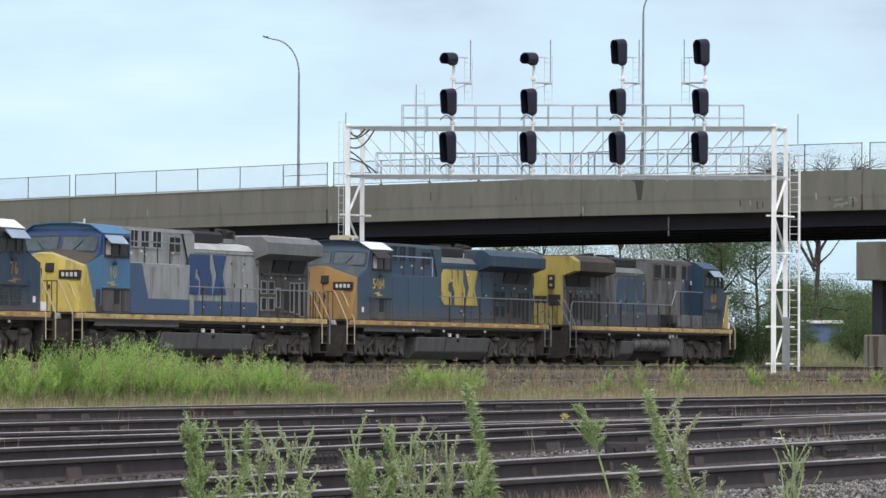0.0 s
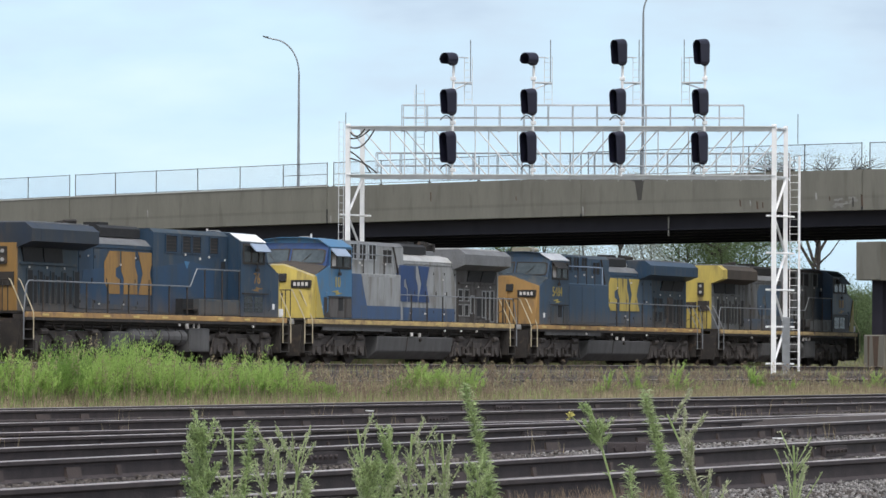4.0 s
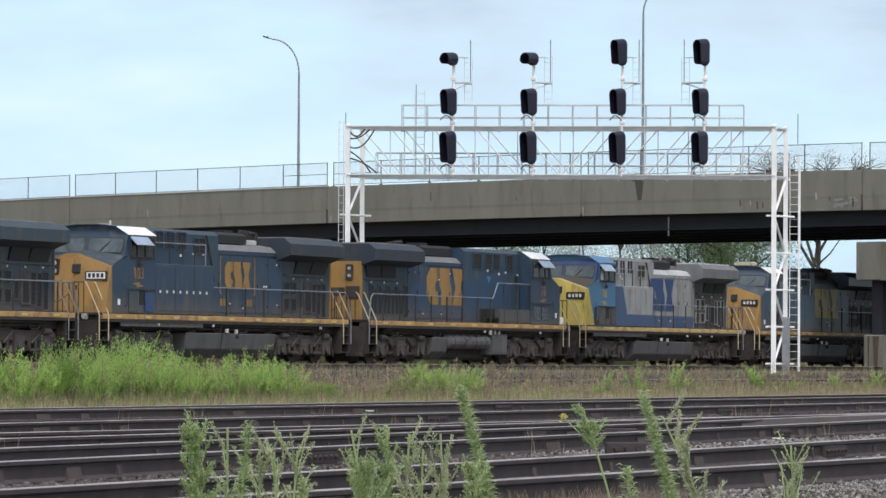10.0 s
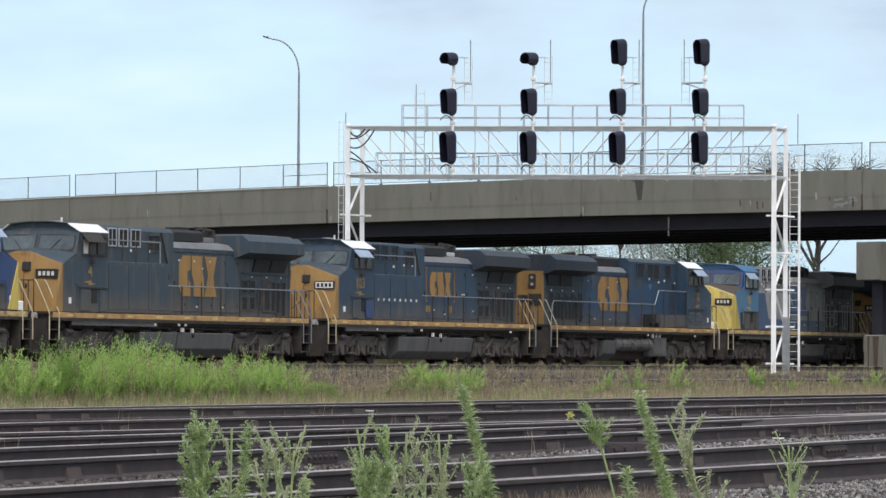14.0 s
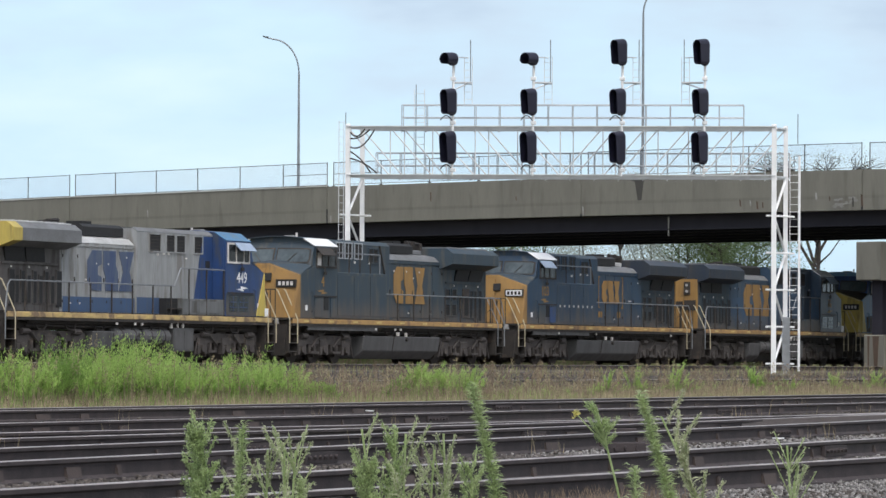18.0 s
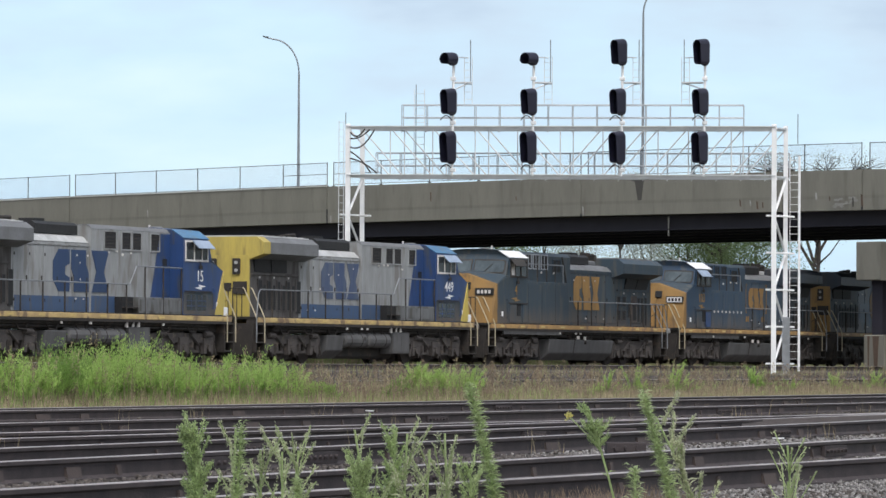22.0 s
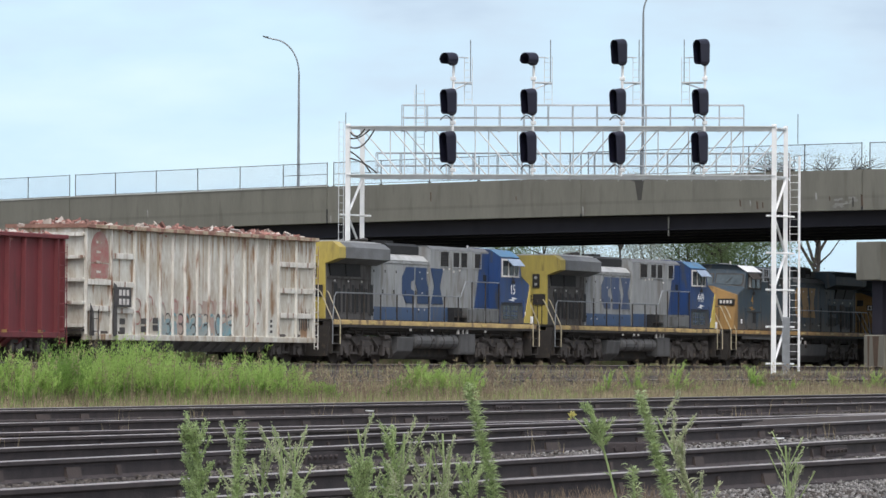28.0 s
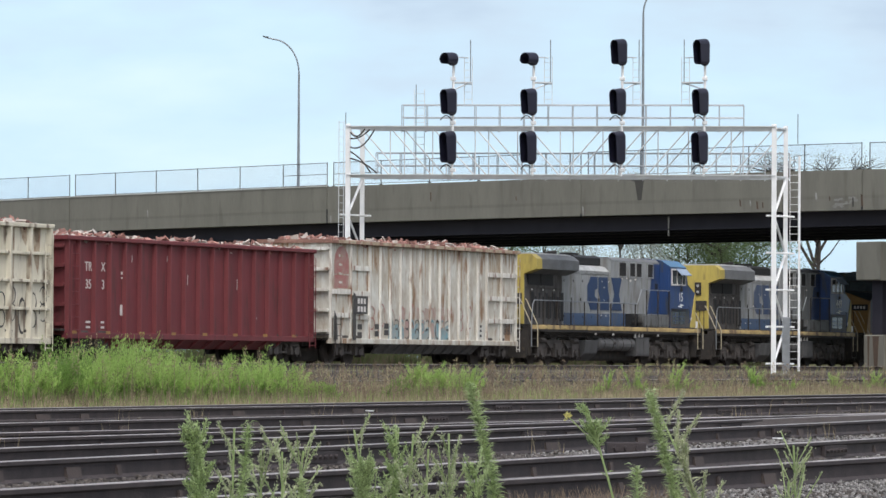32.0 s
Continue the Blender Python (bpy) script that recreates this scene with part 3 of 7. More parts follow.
# ---- fence and street lamps on the bridge ----


def fence_bay(a0, a1, middle):
    """A bay of low fence: end posts, top and bottom rail, woven wire mesh."""
    fb = thing("fence", "low galvanised wire fence bay on the bridge parapet", "fence", "bridge fence bays", at=pose(*bridge_at(0, -0.08, 0), 0, 0, B_ROT))
    for a in (a0, a1):
        part("post", Shape().rod((a, 0, crown(a)), (a, 0, crown(a) + 1.28), 0.024, 6).box(a - 0.06, a + 0.06, -0.06, 0.06, crown(a), crown(a) + 0.05), M_POST, fb)
    for dz, r in ((1.25, 0.019), (0.09, 0.016)) + (((0.66, 0.017),) if middle else ()):
        part("fence_rail", Shape().rod((a0, 0, crown(a0) + dz), (a1, 0, crown(a1) + dz), r, 5), M_POST, fb)
    w = Shape()
    n = int((a1 - a0) / 0.065)
    for i in range(1, n):
        a = a0 + (a1 - a0) * i / n
        w.rod((a, 0, crown(a) + 0.09), (a, 0, crown(a) + 1.25), 0.0028, 3)
    for i in range(1, 18):
        w.rod((a0, 0, crown(a0) + 0.09 + 0.0645 * i), (a1, 0, crown(a1) + 0.09 + 0.0645 * i), 0.0028, 3)
    part("wire_mesh", w, M_MESH, fb)


for j0, j1 in zip(JOINTS, JOINTS[1:]):
    lo_a, hi_a = j0 + 0.08, j1 - 0.42
    n = max(1, round((hi_a - lo_a) / 3.4))
    for i in range(n):
        fence_bay(lo_a + (hi_a - lo_a) * i / n, lo_a + (hi_a - lo_a) * (i + 1) / n, (j0 == 35.05 and i == 0) or (j1 == 35.05 and i == n - 1))


def street_lamp(a, lean, tall, top):
    """A tapered pole with a long curved arm. lean: +1 bends along the bridge, -1 back."""
    lamp = thing("street_lamp", "tall grey steel street lamp with a curved arm", "street lamp", "bridge street lamps", at=pose(*bridge_at(a, -0.55, 0), 0, 0, 0))
    z0 = crown(a)
    part("pole", Shape().rod((0, 0, z0 - 0.9), (0, 0, z0 + tall), 0.085, 10, 0.05), M_LAMPPOST, lamp)
    pts = [(lean * top[0] * (1 - math.cos(k * math.pi / 24)), 0, z0 + tall + top[1] * math.sin(k * math.pi / 24)) for k in range(12)]
    x, z = pts[-1][0], pts[-1][2]
    pts += [(x + lean * 0.2, 0, z + 0.03), (x + lean * 0.36, 0, z + 0.08)]
    part("arm", Shape().path(pts, 0.04, 8), M_LAMPPOST, lamp)
    x, _, z = pts[-1]
    head = Shape().along_y([(x, z - 0.05), (x + lean * 0.34, z + 0.06), (x + lean * 0.36, z + 0.12), (x + lean * 0.05, z + 0.07)][::-lean], -0.1, 0.1)
    part("lamp_head", head, M_POST, lamp)
    part("base_bracket", Shape().box(-0.2, 0.2, -0.16, 0.16, z0 - 0.9, z0 + 0.12, 0.03), M_SILVER, lamp)


street_lamp(37.9, -1, 6.1, (1.4, 1.8))
street_lamp(12.75, 1, 8.0, (2.2, 1.9))

# ---- signal gantry ----
GL, GR = Vector((-3.90, 195.0)), Vector((13.41, 193.5))
GD = Vector(HEAD) * 1.45
G_ROT = math.degrees(math.atan2(GR.y - GL.y, GR.x - GL.x))
SPAN = (GR - GL).length
gantry = thing("signal_gantry", "silver-painted steel signal bridge with walkways across the tracks", "signal gantry", at=pose(GL.x, GL.y, 0, 0, 0, G_ROT))
back_off = Matrix.Rotation(radians(-G_ROT), 2) @ GD          # the rear frame in the gantry's own space
BX, BY = back_off.x, back_off.y
ZT, ZB, ZF = EYE + 9.66, EYE + 7.68, 1.30
for x0, y0, name, w in ((0, 0, "front_leg", 0.10), (BX, BY, "rear_leg", 0.09)):
    for x in (0, SPAN):
        part(name, Shape().box(x0 + x - w, x0 + x + w, y0 - w, y0 + w, ZF - 0.05, ZT + 0.15, 0.02), M_WHITE, gantry)
for x in (0, SPAN):
    z = ZF + 0.4
    k = 0
    while z < ZB - 0.4:
        d = Shape()
        a, b = ((x, 0.0), (x + BX, BY)) if k % 2 == 0 else ((x + BX, BY), (x, 0.0))
        d.rod((a[0], a[1], z), (b[0], b[1], z + 1.5), 0.055, 5)
        part("leg_brace", d, M_WHITE, gantry)
        part("leg_tie", Shape().rod((x - 0.3, -0.1, z), (x + BX + 0.35, BY + 0.1, z), 0.045, 5), M_WHITE, gantry)
        z += 1.5
        k += 1
    part("footing", Shape().box(x - 0.45, x + BX + 0.45, -0.4, BY + 0.4, 0.7, ZF + (0.7 if x == 0 else 0.0), 0.03), M_CONCRETE, gantry)
for x0, y0 in ((0, 0), (BX, BY)):
    for z in (ZT, ZB):
        ch = Shape().box(x0 - 0.05, x0 + SPAN + 0.05, y0 - 0.15, y0 + 0.07, z + 0.035, z + 0.075).box(x0 - 0.05, x0 + SPAN + 0.05, y0 - 0.02, y0 + 0.02, z - 0.075, z + 0.035)
        part("chord", ch, M_SILVER, gantry, "silver-painted angle iron chord")
    n = 10
    step = SPAN / n
    for i in range(n):
        xa, xb = x0 + step * i, x0 + step * (i + 1)
        lo, hi = (xb, xa) if i < n / 2 else (xa, xb)
        part("diagonal", Shape().rod((lo, y0, ZB), (hi, y0, ZT), 0.03, 5), M_SILVER, gantry)
        if i:
            part("upright", Shape().rod((xa, y0, ZB), (xa, y0, ZT), 0.026, 5), M_SILVER, gantry)
for i in range(11):
    x = SPAN * i / 10
    for z in (ZT, ZB):
        part("cross_tie", Shape().rod((x, 0, z), (x + BX, BY, z), 0.035, 5), M_SILVER, gantry)
# walkways behind the truss at both chord levels
for z0, xa, xb in ((ZT, 1.36, 15.4), (ZB, 0.3, SPAN - 0.1)):
    ya, yb = BY + 0.15, BY + 0.85
    ox = BX + 0.25
    part("walkway", Shape().box(xa + ox, xb + ox, ya, yb, z0 - 0.04, z0 + 0.01), M_SILVER, gantry, "open steel grating walkway")
    for dz in (0.5, 1.02):
        for y in (ya, yb):
            part("guard_rail", Shape().rod((xa + ox, y, z0 + dz), (xb + ox, y, z0 + dz), 0.022, 5), M_RAILING, gantry)
    m = round((xb - xa) / 1.0)
    for i in range(m + 1):
        x = xa + ox + (xb - xa) * i / m
        for y in (ya, yb):
            part("guard_post", Shape().rod((x, y, z0), (x, y, z0 + 1.02), 0.02, 5), M_RAILING, gantry)
        part("bracket", Shape().rod((x, BY, z0 - 0.1), (x, yb, z0 - 0.02), 0.03, 5), M_SILVER, gantry)


def ladder(x, y, z0, z1, w=0.4, mat_=M_SILVER, parent=gantry):
    la = Shape()
    for s in (0, w):
        la.rod((x + s, y, z0), (x + s, y, z1), 0.018, 4)
    z = z0 + 0.2
    while z < z1:
        la.rod((x, y, z), (x + w, y, z), 0.012, 4)
        z += 0.3
    return part("ladder", la, mat_, parent)


ladder(SPAN + BX + 0.18, BY, ZF + 0.1, ZB + 0.9, 0.34, M_WHITE)
part("ladder_stile", Shape().rod((SPAN + BX + 0.56, BY, ZF + 0.1), (SPAN + BX + 0.56, BY, ZB + 0.9), 0.05, 6), M_WHITE, gantry)
ladder(-0.42, BY * 0.3, EYE + 4.0, ZT + 0.3, 0.2)
ladder(2.5, BY + 0.9, ZB, ZT + 1.7, 0.42)
for x, z0, z1 in ((2.72, ZB, ZT + 1.8), (-0.17, ZT - 0.8, ZT + 0.65), (SPAN + 0.95, ZT - 0.6, ZT + 0.6)):
    part("lightning_rod", Shape().rod((x, BY * 0.5, z0), (x, BY * 0.5, z1), 0.02, 5), M_FENCE, gantry)
# looping cables at the legs
for x1, z0, z1, sag in ((0.9, ZT - 0.45, ZT - 0.08, 0.12), (1.1, ZT - 0.8, ZT - 0.08, 0.3), (0.7, ZT - 0.2, ZT - 0.06, 0.22), (0.95, ZB + 1.0, ZB + 0.12, -0.12), (1.2, ZB + 0.72, ZB + 0.12, -0.1)):
    pts = [(0.1 + (x1 - 0.1) * t, -0.14, z0 + (z1 - z0) * t - sag * 4 * t * (1 - t)) for t in (0, 0.15, 0.3, 0.45, 0.6, 0.75, 0.9, 1)]
    part("cable", Shape().path(pts, 0.032, 5), M_BLACK, gantry, "drooping black cable")
part("equipment_box", Shape().box(SPAN + BX * 0.75, SPAN + BX + 0.2, BY * 0.6, BY * 0.75, ZF + 0.1, ZF + 2.3, 0.02), M_FENCE, gantry)


def oval(w, h, n=20):
    """Outline of an upright stadium shape."""
    r, pts = w / 2, []
    for i in range(n):
        a = 2 * math.pi * i / n
        pts.append((r * math.cos(a), (h / 2 - r) * (1 if math.sin(a) >= 0 else -1) + r * math.sin(a)))
    return pts


def signal_head(parent, x, z, w, h, lamps):
    """A dark backing plate with a deep hood round it; local -y is its front."""
    o = oval(w, h)
    hd = part("signal_head", Shape().prism([(a, 0.0, b) for a, b in o], [(a, 0.1, b) for a, b in o]).prism([(a, 0.1, b) for a, b in o], [(a * 0.72, 0.2, b * 0.88) for a, b in o]), M_SIGNAL, parent, "black hooded colour-light signal head", at=pose(x + 0.03, -0.22, z, 0, 0, -40))
    keep = [(a, b) for a, b in oval(w, h, 24) if b > -h / 2 + w * 0.14]
    k0 = min(range(len(keep)), key=lambda k: (keep[k][1] if keep[k][0] > 0 else 9))
    keep = keep[k0:] + keep[:k0]
    m, v, fc = len(keep), [], []
    for a, b in keep:
        f0 = -0.44 + 0.22 * max(0.0, -b / (h / 2) - 0.45)
        drop = 0.05 * h if b > 0 else 0.0
        v += [(a, 0, b), (a, f0, b - drop), (a * 0.94, f0, b * 0.97 - drop), (a * 0.94, 0, b * 0.97)]
    for k in range(m - 1):
        for e in range(3):
            fc.append((4 * k + e, 4 * k + 4 + e, 4 * k + 5 + e, 4 * k + 1 + e))
    hood = Shape().add(v, fc)
    part("hood", hood, M_SIGNAL, hd)
    for dz, m in lamps:
        part("lens", Shape().rod((0, -0.02, dz), (0, -0.05, dz), 0.1, 12), m, hd)


M_REDLENS = mat("dark_red_lens", (0.05, 0.008, 0.008), (0.03, 0.006, 0.006), 0.15, scale=4, bump=0)
M_DARKLENS = mat("dark_lens", (0.02, 0.02, 0.025), (0.03, 0.03, 0.03), 0.1, scale=4, bump=0)
for x, single in ((4.22, True), (7.50, True), (11.12, False), (14.47, False)):
    mast = thing("signal_mast", "silver signal mast carrying three dark hooded heads", "signal", "gantry signals", at=pose(GL.x, GL.y, 0, 0, 0, G_ROT))
    side = -1 if x > 13 else 1
    top = EYE + (12.2 if single else 12.4)
    part("pole", Shape().rod((x + 0.05, -0.1, ZB), (x + 0.1, -0.1, top), 0.055, 8), M_WHITE, mast)
    signal_head(mast, x - 0.04, EYE + 8.84, 0.44, 1.36, ((0.35, M_DARKLENS), (0, M_DARKLENS), (-0.35, M_DARKLENS)))
    signal_head(mast, x - 0.02, EYE + 10.70, 0.42, 1.12, ((0.3, M_DARKLENS), (0, M_DARKLENS), (-0.3, M_REDLENS)))
    if single:
        signal_head(mast, x + 0.0, EYE + 12.45, 0.54, 0.545, ((0, M_DARKLENS),))
    else:
        signal_head(mast, x + 0.02, EYE + 12.72, 0.42, 1.1, ((0.3, M_DARKLENS), (0, M_DARKLENS), (-0.3, M_REDLENS)))
    for z in (ZB + 0.25, ZT + 0.2, EYE + 11.65):
        part("mount", Shape().box(x - 0.02, x + 0.2, -0.18, -0.03, z - 0.07, z + 0.08, 0.02), M_WHITE, mast)
    for z in (ZB + 0.2, ZT + 0.22):
        part("cable_loop", Shape().path([(x - 0.42 + 0.5 * t, -0.15, z - 0.1 + 0.38 * math.sin(math.pi * (0.15 + t * 0.75))) for t in (0, 0.15, 0.35, 0.6, 0.8, 1)], 0.022, 5), M_BLACK, mast)
    lx = x + (0.48 if side > 0 else -0.88)
    ladder(lx, BY * 0.5, ZT + 1.0, EYE + 12.6, 0.32, M_SILVER, mast)
    part("platform", Shape().box(min(x, lx), max(x, lx + 0.3), BY * 0.3, BY * 0.6, EYE + 11.5, EYE + 11.56), M_SILVER, mast)
    part("strut", Shape().rod((x + 0.1, -0.05, EYE + 11.2), (lx + 0.15, BY * 0.45, EYE + 11.5), 0.03, 5), M_SILVER, mast)
    part("arm", Shape().rod((x + 0.1, 0, EYE + 12.55), (lx + 0.15, BY * 0.45, EYE + 12.55), 0.025, 5), M_SILVER, mast)
    part("lightning_rod", Shape().rod((lx + (0.25 if side > 0 else 0.1), BY * 0.5, EYE + 11.5), (lx + (0.25 if side > 0 else 0.1), BY * 0.5, EYE + 13.3), 0.02, 5), M_FENCE, mast)

# ---- train ----
M_SOOT = mat("brown_soot", (0.075, 0.062, 0.05), (0.045, 0.04, 0.035), 0.85, scale=1.2, fine=12, bump=0.1)
M_STENCIL = mat("white_stencil", (0.70, 0.69, 0.66), (0.5, 0.47, 0.45), 0.7, scale=5, bump=0)
M_REFLECT = mat("yellow_reflector_tape", (0.62, 0.48, 0.17), (0.48, 0.36, 0.13), 0.4, scale=4, bump=0.02)
MOVING = []                      # (thing, metres along the line at the start, turned round)
WHEELS = []                      # (wheel, pose in its truck, sense of turning)
STEEL_WHEEL = Shape().rod((0, -0.07, 0), (0, 0.07, 0), 0.53, 24).rod((0, -0.1, 0), (0, 0.1, 0), 0.14, 10).rod((0.3, -0.085, 0), (0.3, 0.085, 0), 0.05, 6).mesh("wheel")
STEEL_WHEEL.materials.append(M_WHEEL)


def truck(parent, x, axles, reach, ns, sense, r=0.53):
    """A bogie: side frames with journal boxes and springs, bolster, and wheels on the seen and the far side."""
    s = Shape()
    L = axles[-1] + reach
    for y in (-1.12, 1.12):
        w = 0.11
        s.along_y([(-L, 0.80), (-L, 0.98), (-L + 0.35, 1.05), (L - 0.35, 1.05), (L, 0.98), (L, 0.80), (L - 0.3, 0.76), (L - 0.8, 0.72), (-L + 0.8, 0.72), (-L + 0.3, 0.76)], y - w, y + w)
        o = y + (0.17 if y > 0 else -0.17)
        for ax in axles:
            s.box(ax - 0.36, ax + 0.36, min(y, o), max(y, o), 0.62, 0.90, 0.03)
            s.box(ax - 0.36, ax - 0.17, min(y, o), max(y, o), 0.33, 0.63, 0.02)
            s.box(ax + 0.17, ax + 0.36, min(y, o), max(y, o), 0.33, 0.63, 0.02)
            s.rod((ax, y, r), (ax, o + (0.05 if y > 0 else -0.05), r), 0.13, 10)
        for a, b in zip(axles, axles[1:]):
            m = (a + b) / 2
            for k in (-0.16, 0.16):
                s.rod((m + k * 1.3, o - (0.1 if y > 0 else -0.1), 0.46), (m + k * 1.3, o - (0.1 if y > 0 else -0.1), 0.74), 0.08, 8)
            s.box(m - 0.34, m + 0.34, min(y, o + 0.06), max(y, o + 0.06), 0.38, 0.46)
            s.rod((m - 0.45, o, 1.0), (m + 0.2, o, 0.62), 0.04, 5)
    s.box(-0.4, 0.4, -1.05, 1.05, 0.6, 1.12)
    s.box(-L + 0.2, L - 0.2, -0.55, 0.55, 0.1, 0.62, 0.08)
    for ax in axles:
        s.rod((ax, -0.9, r), (ax, 0.9, r), 0.1, 8)
        if len(axles) > 2:
            s.box(ax + 0.12, ax + 0.95, -0.6, 0.6, 0.22, 0.98, 0.1)
        for y in (-1.0, 1.0):
            s.box(ax + r + 0.03, ax + r + 0.13, y - 0.12, y + 0.12, 0.25, 0.7)
            s.rod((ax + r + 0.08, y * 1.2, 0.3), (ax + r + 0.02, y * 1.2, 1.1), 0.025, 5)
    for y in (-1.3, 1.3):
        s.rod((-L + 0.5, y, 1.02), (-L + 1.0, y, 1.02), 0.1, 8)
        s.rod((L - 1.0, y, 1.02), (L - 0.5, y, 1.02), 0.1, 8)
        s.rod((-L, y * 0.98, 0.28), (-L + 0.25, y * 0.98, 0.9), 0.03, 5)
        s.rod((L, y * 0.98, 0.28), (L - 0.25, y * 0.98, 0.9), 0.03, 5)
    t = part("truck", s, M_TRUCK, parent, "dusty brown cast steel bogie", at=pose(x, 0, 0))
    for ax in axles:
        for y in (-0.76, 0.76):
            w = part("wheel", STEEL_WHEEL, M_WHEEL, t, at=pose(ax, y, r))
            WHEELS.append((w, ax, y, r, sense))
    return t


def emblem(parent, x, z, w, h, ns, material, label):
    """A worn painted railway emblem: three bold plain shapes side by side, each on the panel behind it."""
    e = Shape()
    u = w / 3.1
    flip = -ns                    # reading direction along the side

    def flat(pts):
        side = [(x + flip * a, z + b) for a, b in pts]
        mid = sum(a for a, b in side) / len(side)
        y = ns * (0.958 if mid < 0.05 else 1.036)
        e.along_y(side, y - 0.008, y + 0.008)

    q = 0.32 * u
    flat([(-0.6 * u, -h / 2), (-0.6 * u, -h * 0.16), (-0.86 * u, -h * 0.1), (-0.86 * u, h * 0.1), (-0.6 * u, h * 0.16), (-0.6 * u, h / 2), (-1.55 * u + q, h / 2), (-1.55 * u, h / 2 - q), (-1.55 * u, -h / 2 + q), (-1.55 * u + q, -h / 2)])
    flat([(-0.5 * u, h / 2), (0.36 * u, h / 2), (0.36 * u, h * 0.16), (0.52 * u, -h * 0.05), (0.52 * u, -h / 2), (-0.34 * u, -h / 2), (-0.34 * u, -h * 0.14), (-0.5 * u, h * 0.05)])
    flat([(0.56 * u, h / 2), (1.58 * u, h / 2), (1.3 * u, 0), (1.58 * u, -h / 2), (0.6 * u, -h / 2), (0.86 * u, 0)])
    return part("emblem", e, material, parent, label)


def grille(name, parent, s, x0, x1, z0, z1, y, frame_mat, posts=1, slats=5):
    """A recessed dark opening on side s with a proud frame, upright posts and thin slats."""
    Yb = lambda a, b: tuple(sorted((s * a, s * b)))
    g = part(name, Shape().box(x0, x1, *Yb(y - 0.01, y + 0.006), z0, z1), M_DARK, parent)
    fr = Shape()
    for a, b, c, d in ((x0 - 0.045, x0, z0 - 0.045, z1 + 0.045), (x1, x1 + 0.045, z0 - 0.045, z1 + 0.045), (x0, x1, z0 - 0.045, z0), (x0, x1, z1, z1 + 0.045)):
        fr.box(a, b, *Yb(y - 0.01, y + 0.035), c, d)
    for k in range(posts):
        x = x0 + (x1 - x0) * (k + 1) / (posts + 1)
        fr.box(x - 0.018, x + 0.018, *Yb(y, y + 0.025), z0, z1)
    part("frame", fr, frame_mat, g)
    if slats:
        sl = Shape()
        for k in range(slats):
            z = z0 + (z1 - z0) * (k + 0.5) / slats
            sl.along_x([(s * (y + 0.004), z - 0.012), (s * (y + 0.02), z - 0.022), (s * (y + 0.02), z - 0.012), (s * (y + 0.004), z + 0.002)], x0, x1)
        part("slats", sl, M_BLACK, g)
    return g


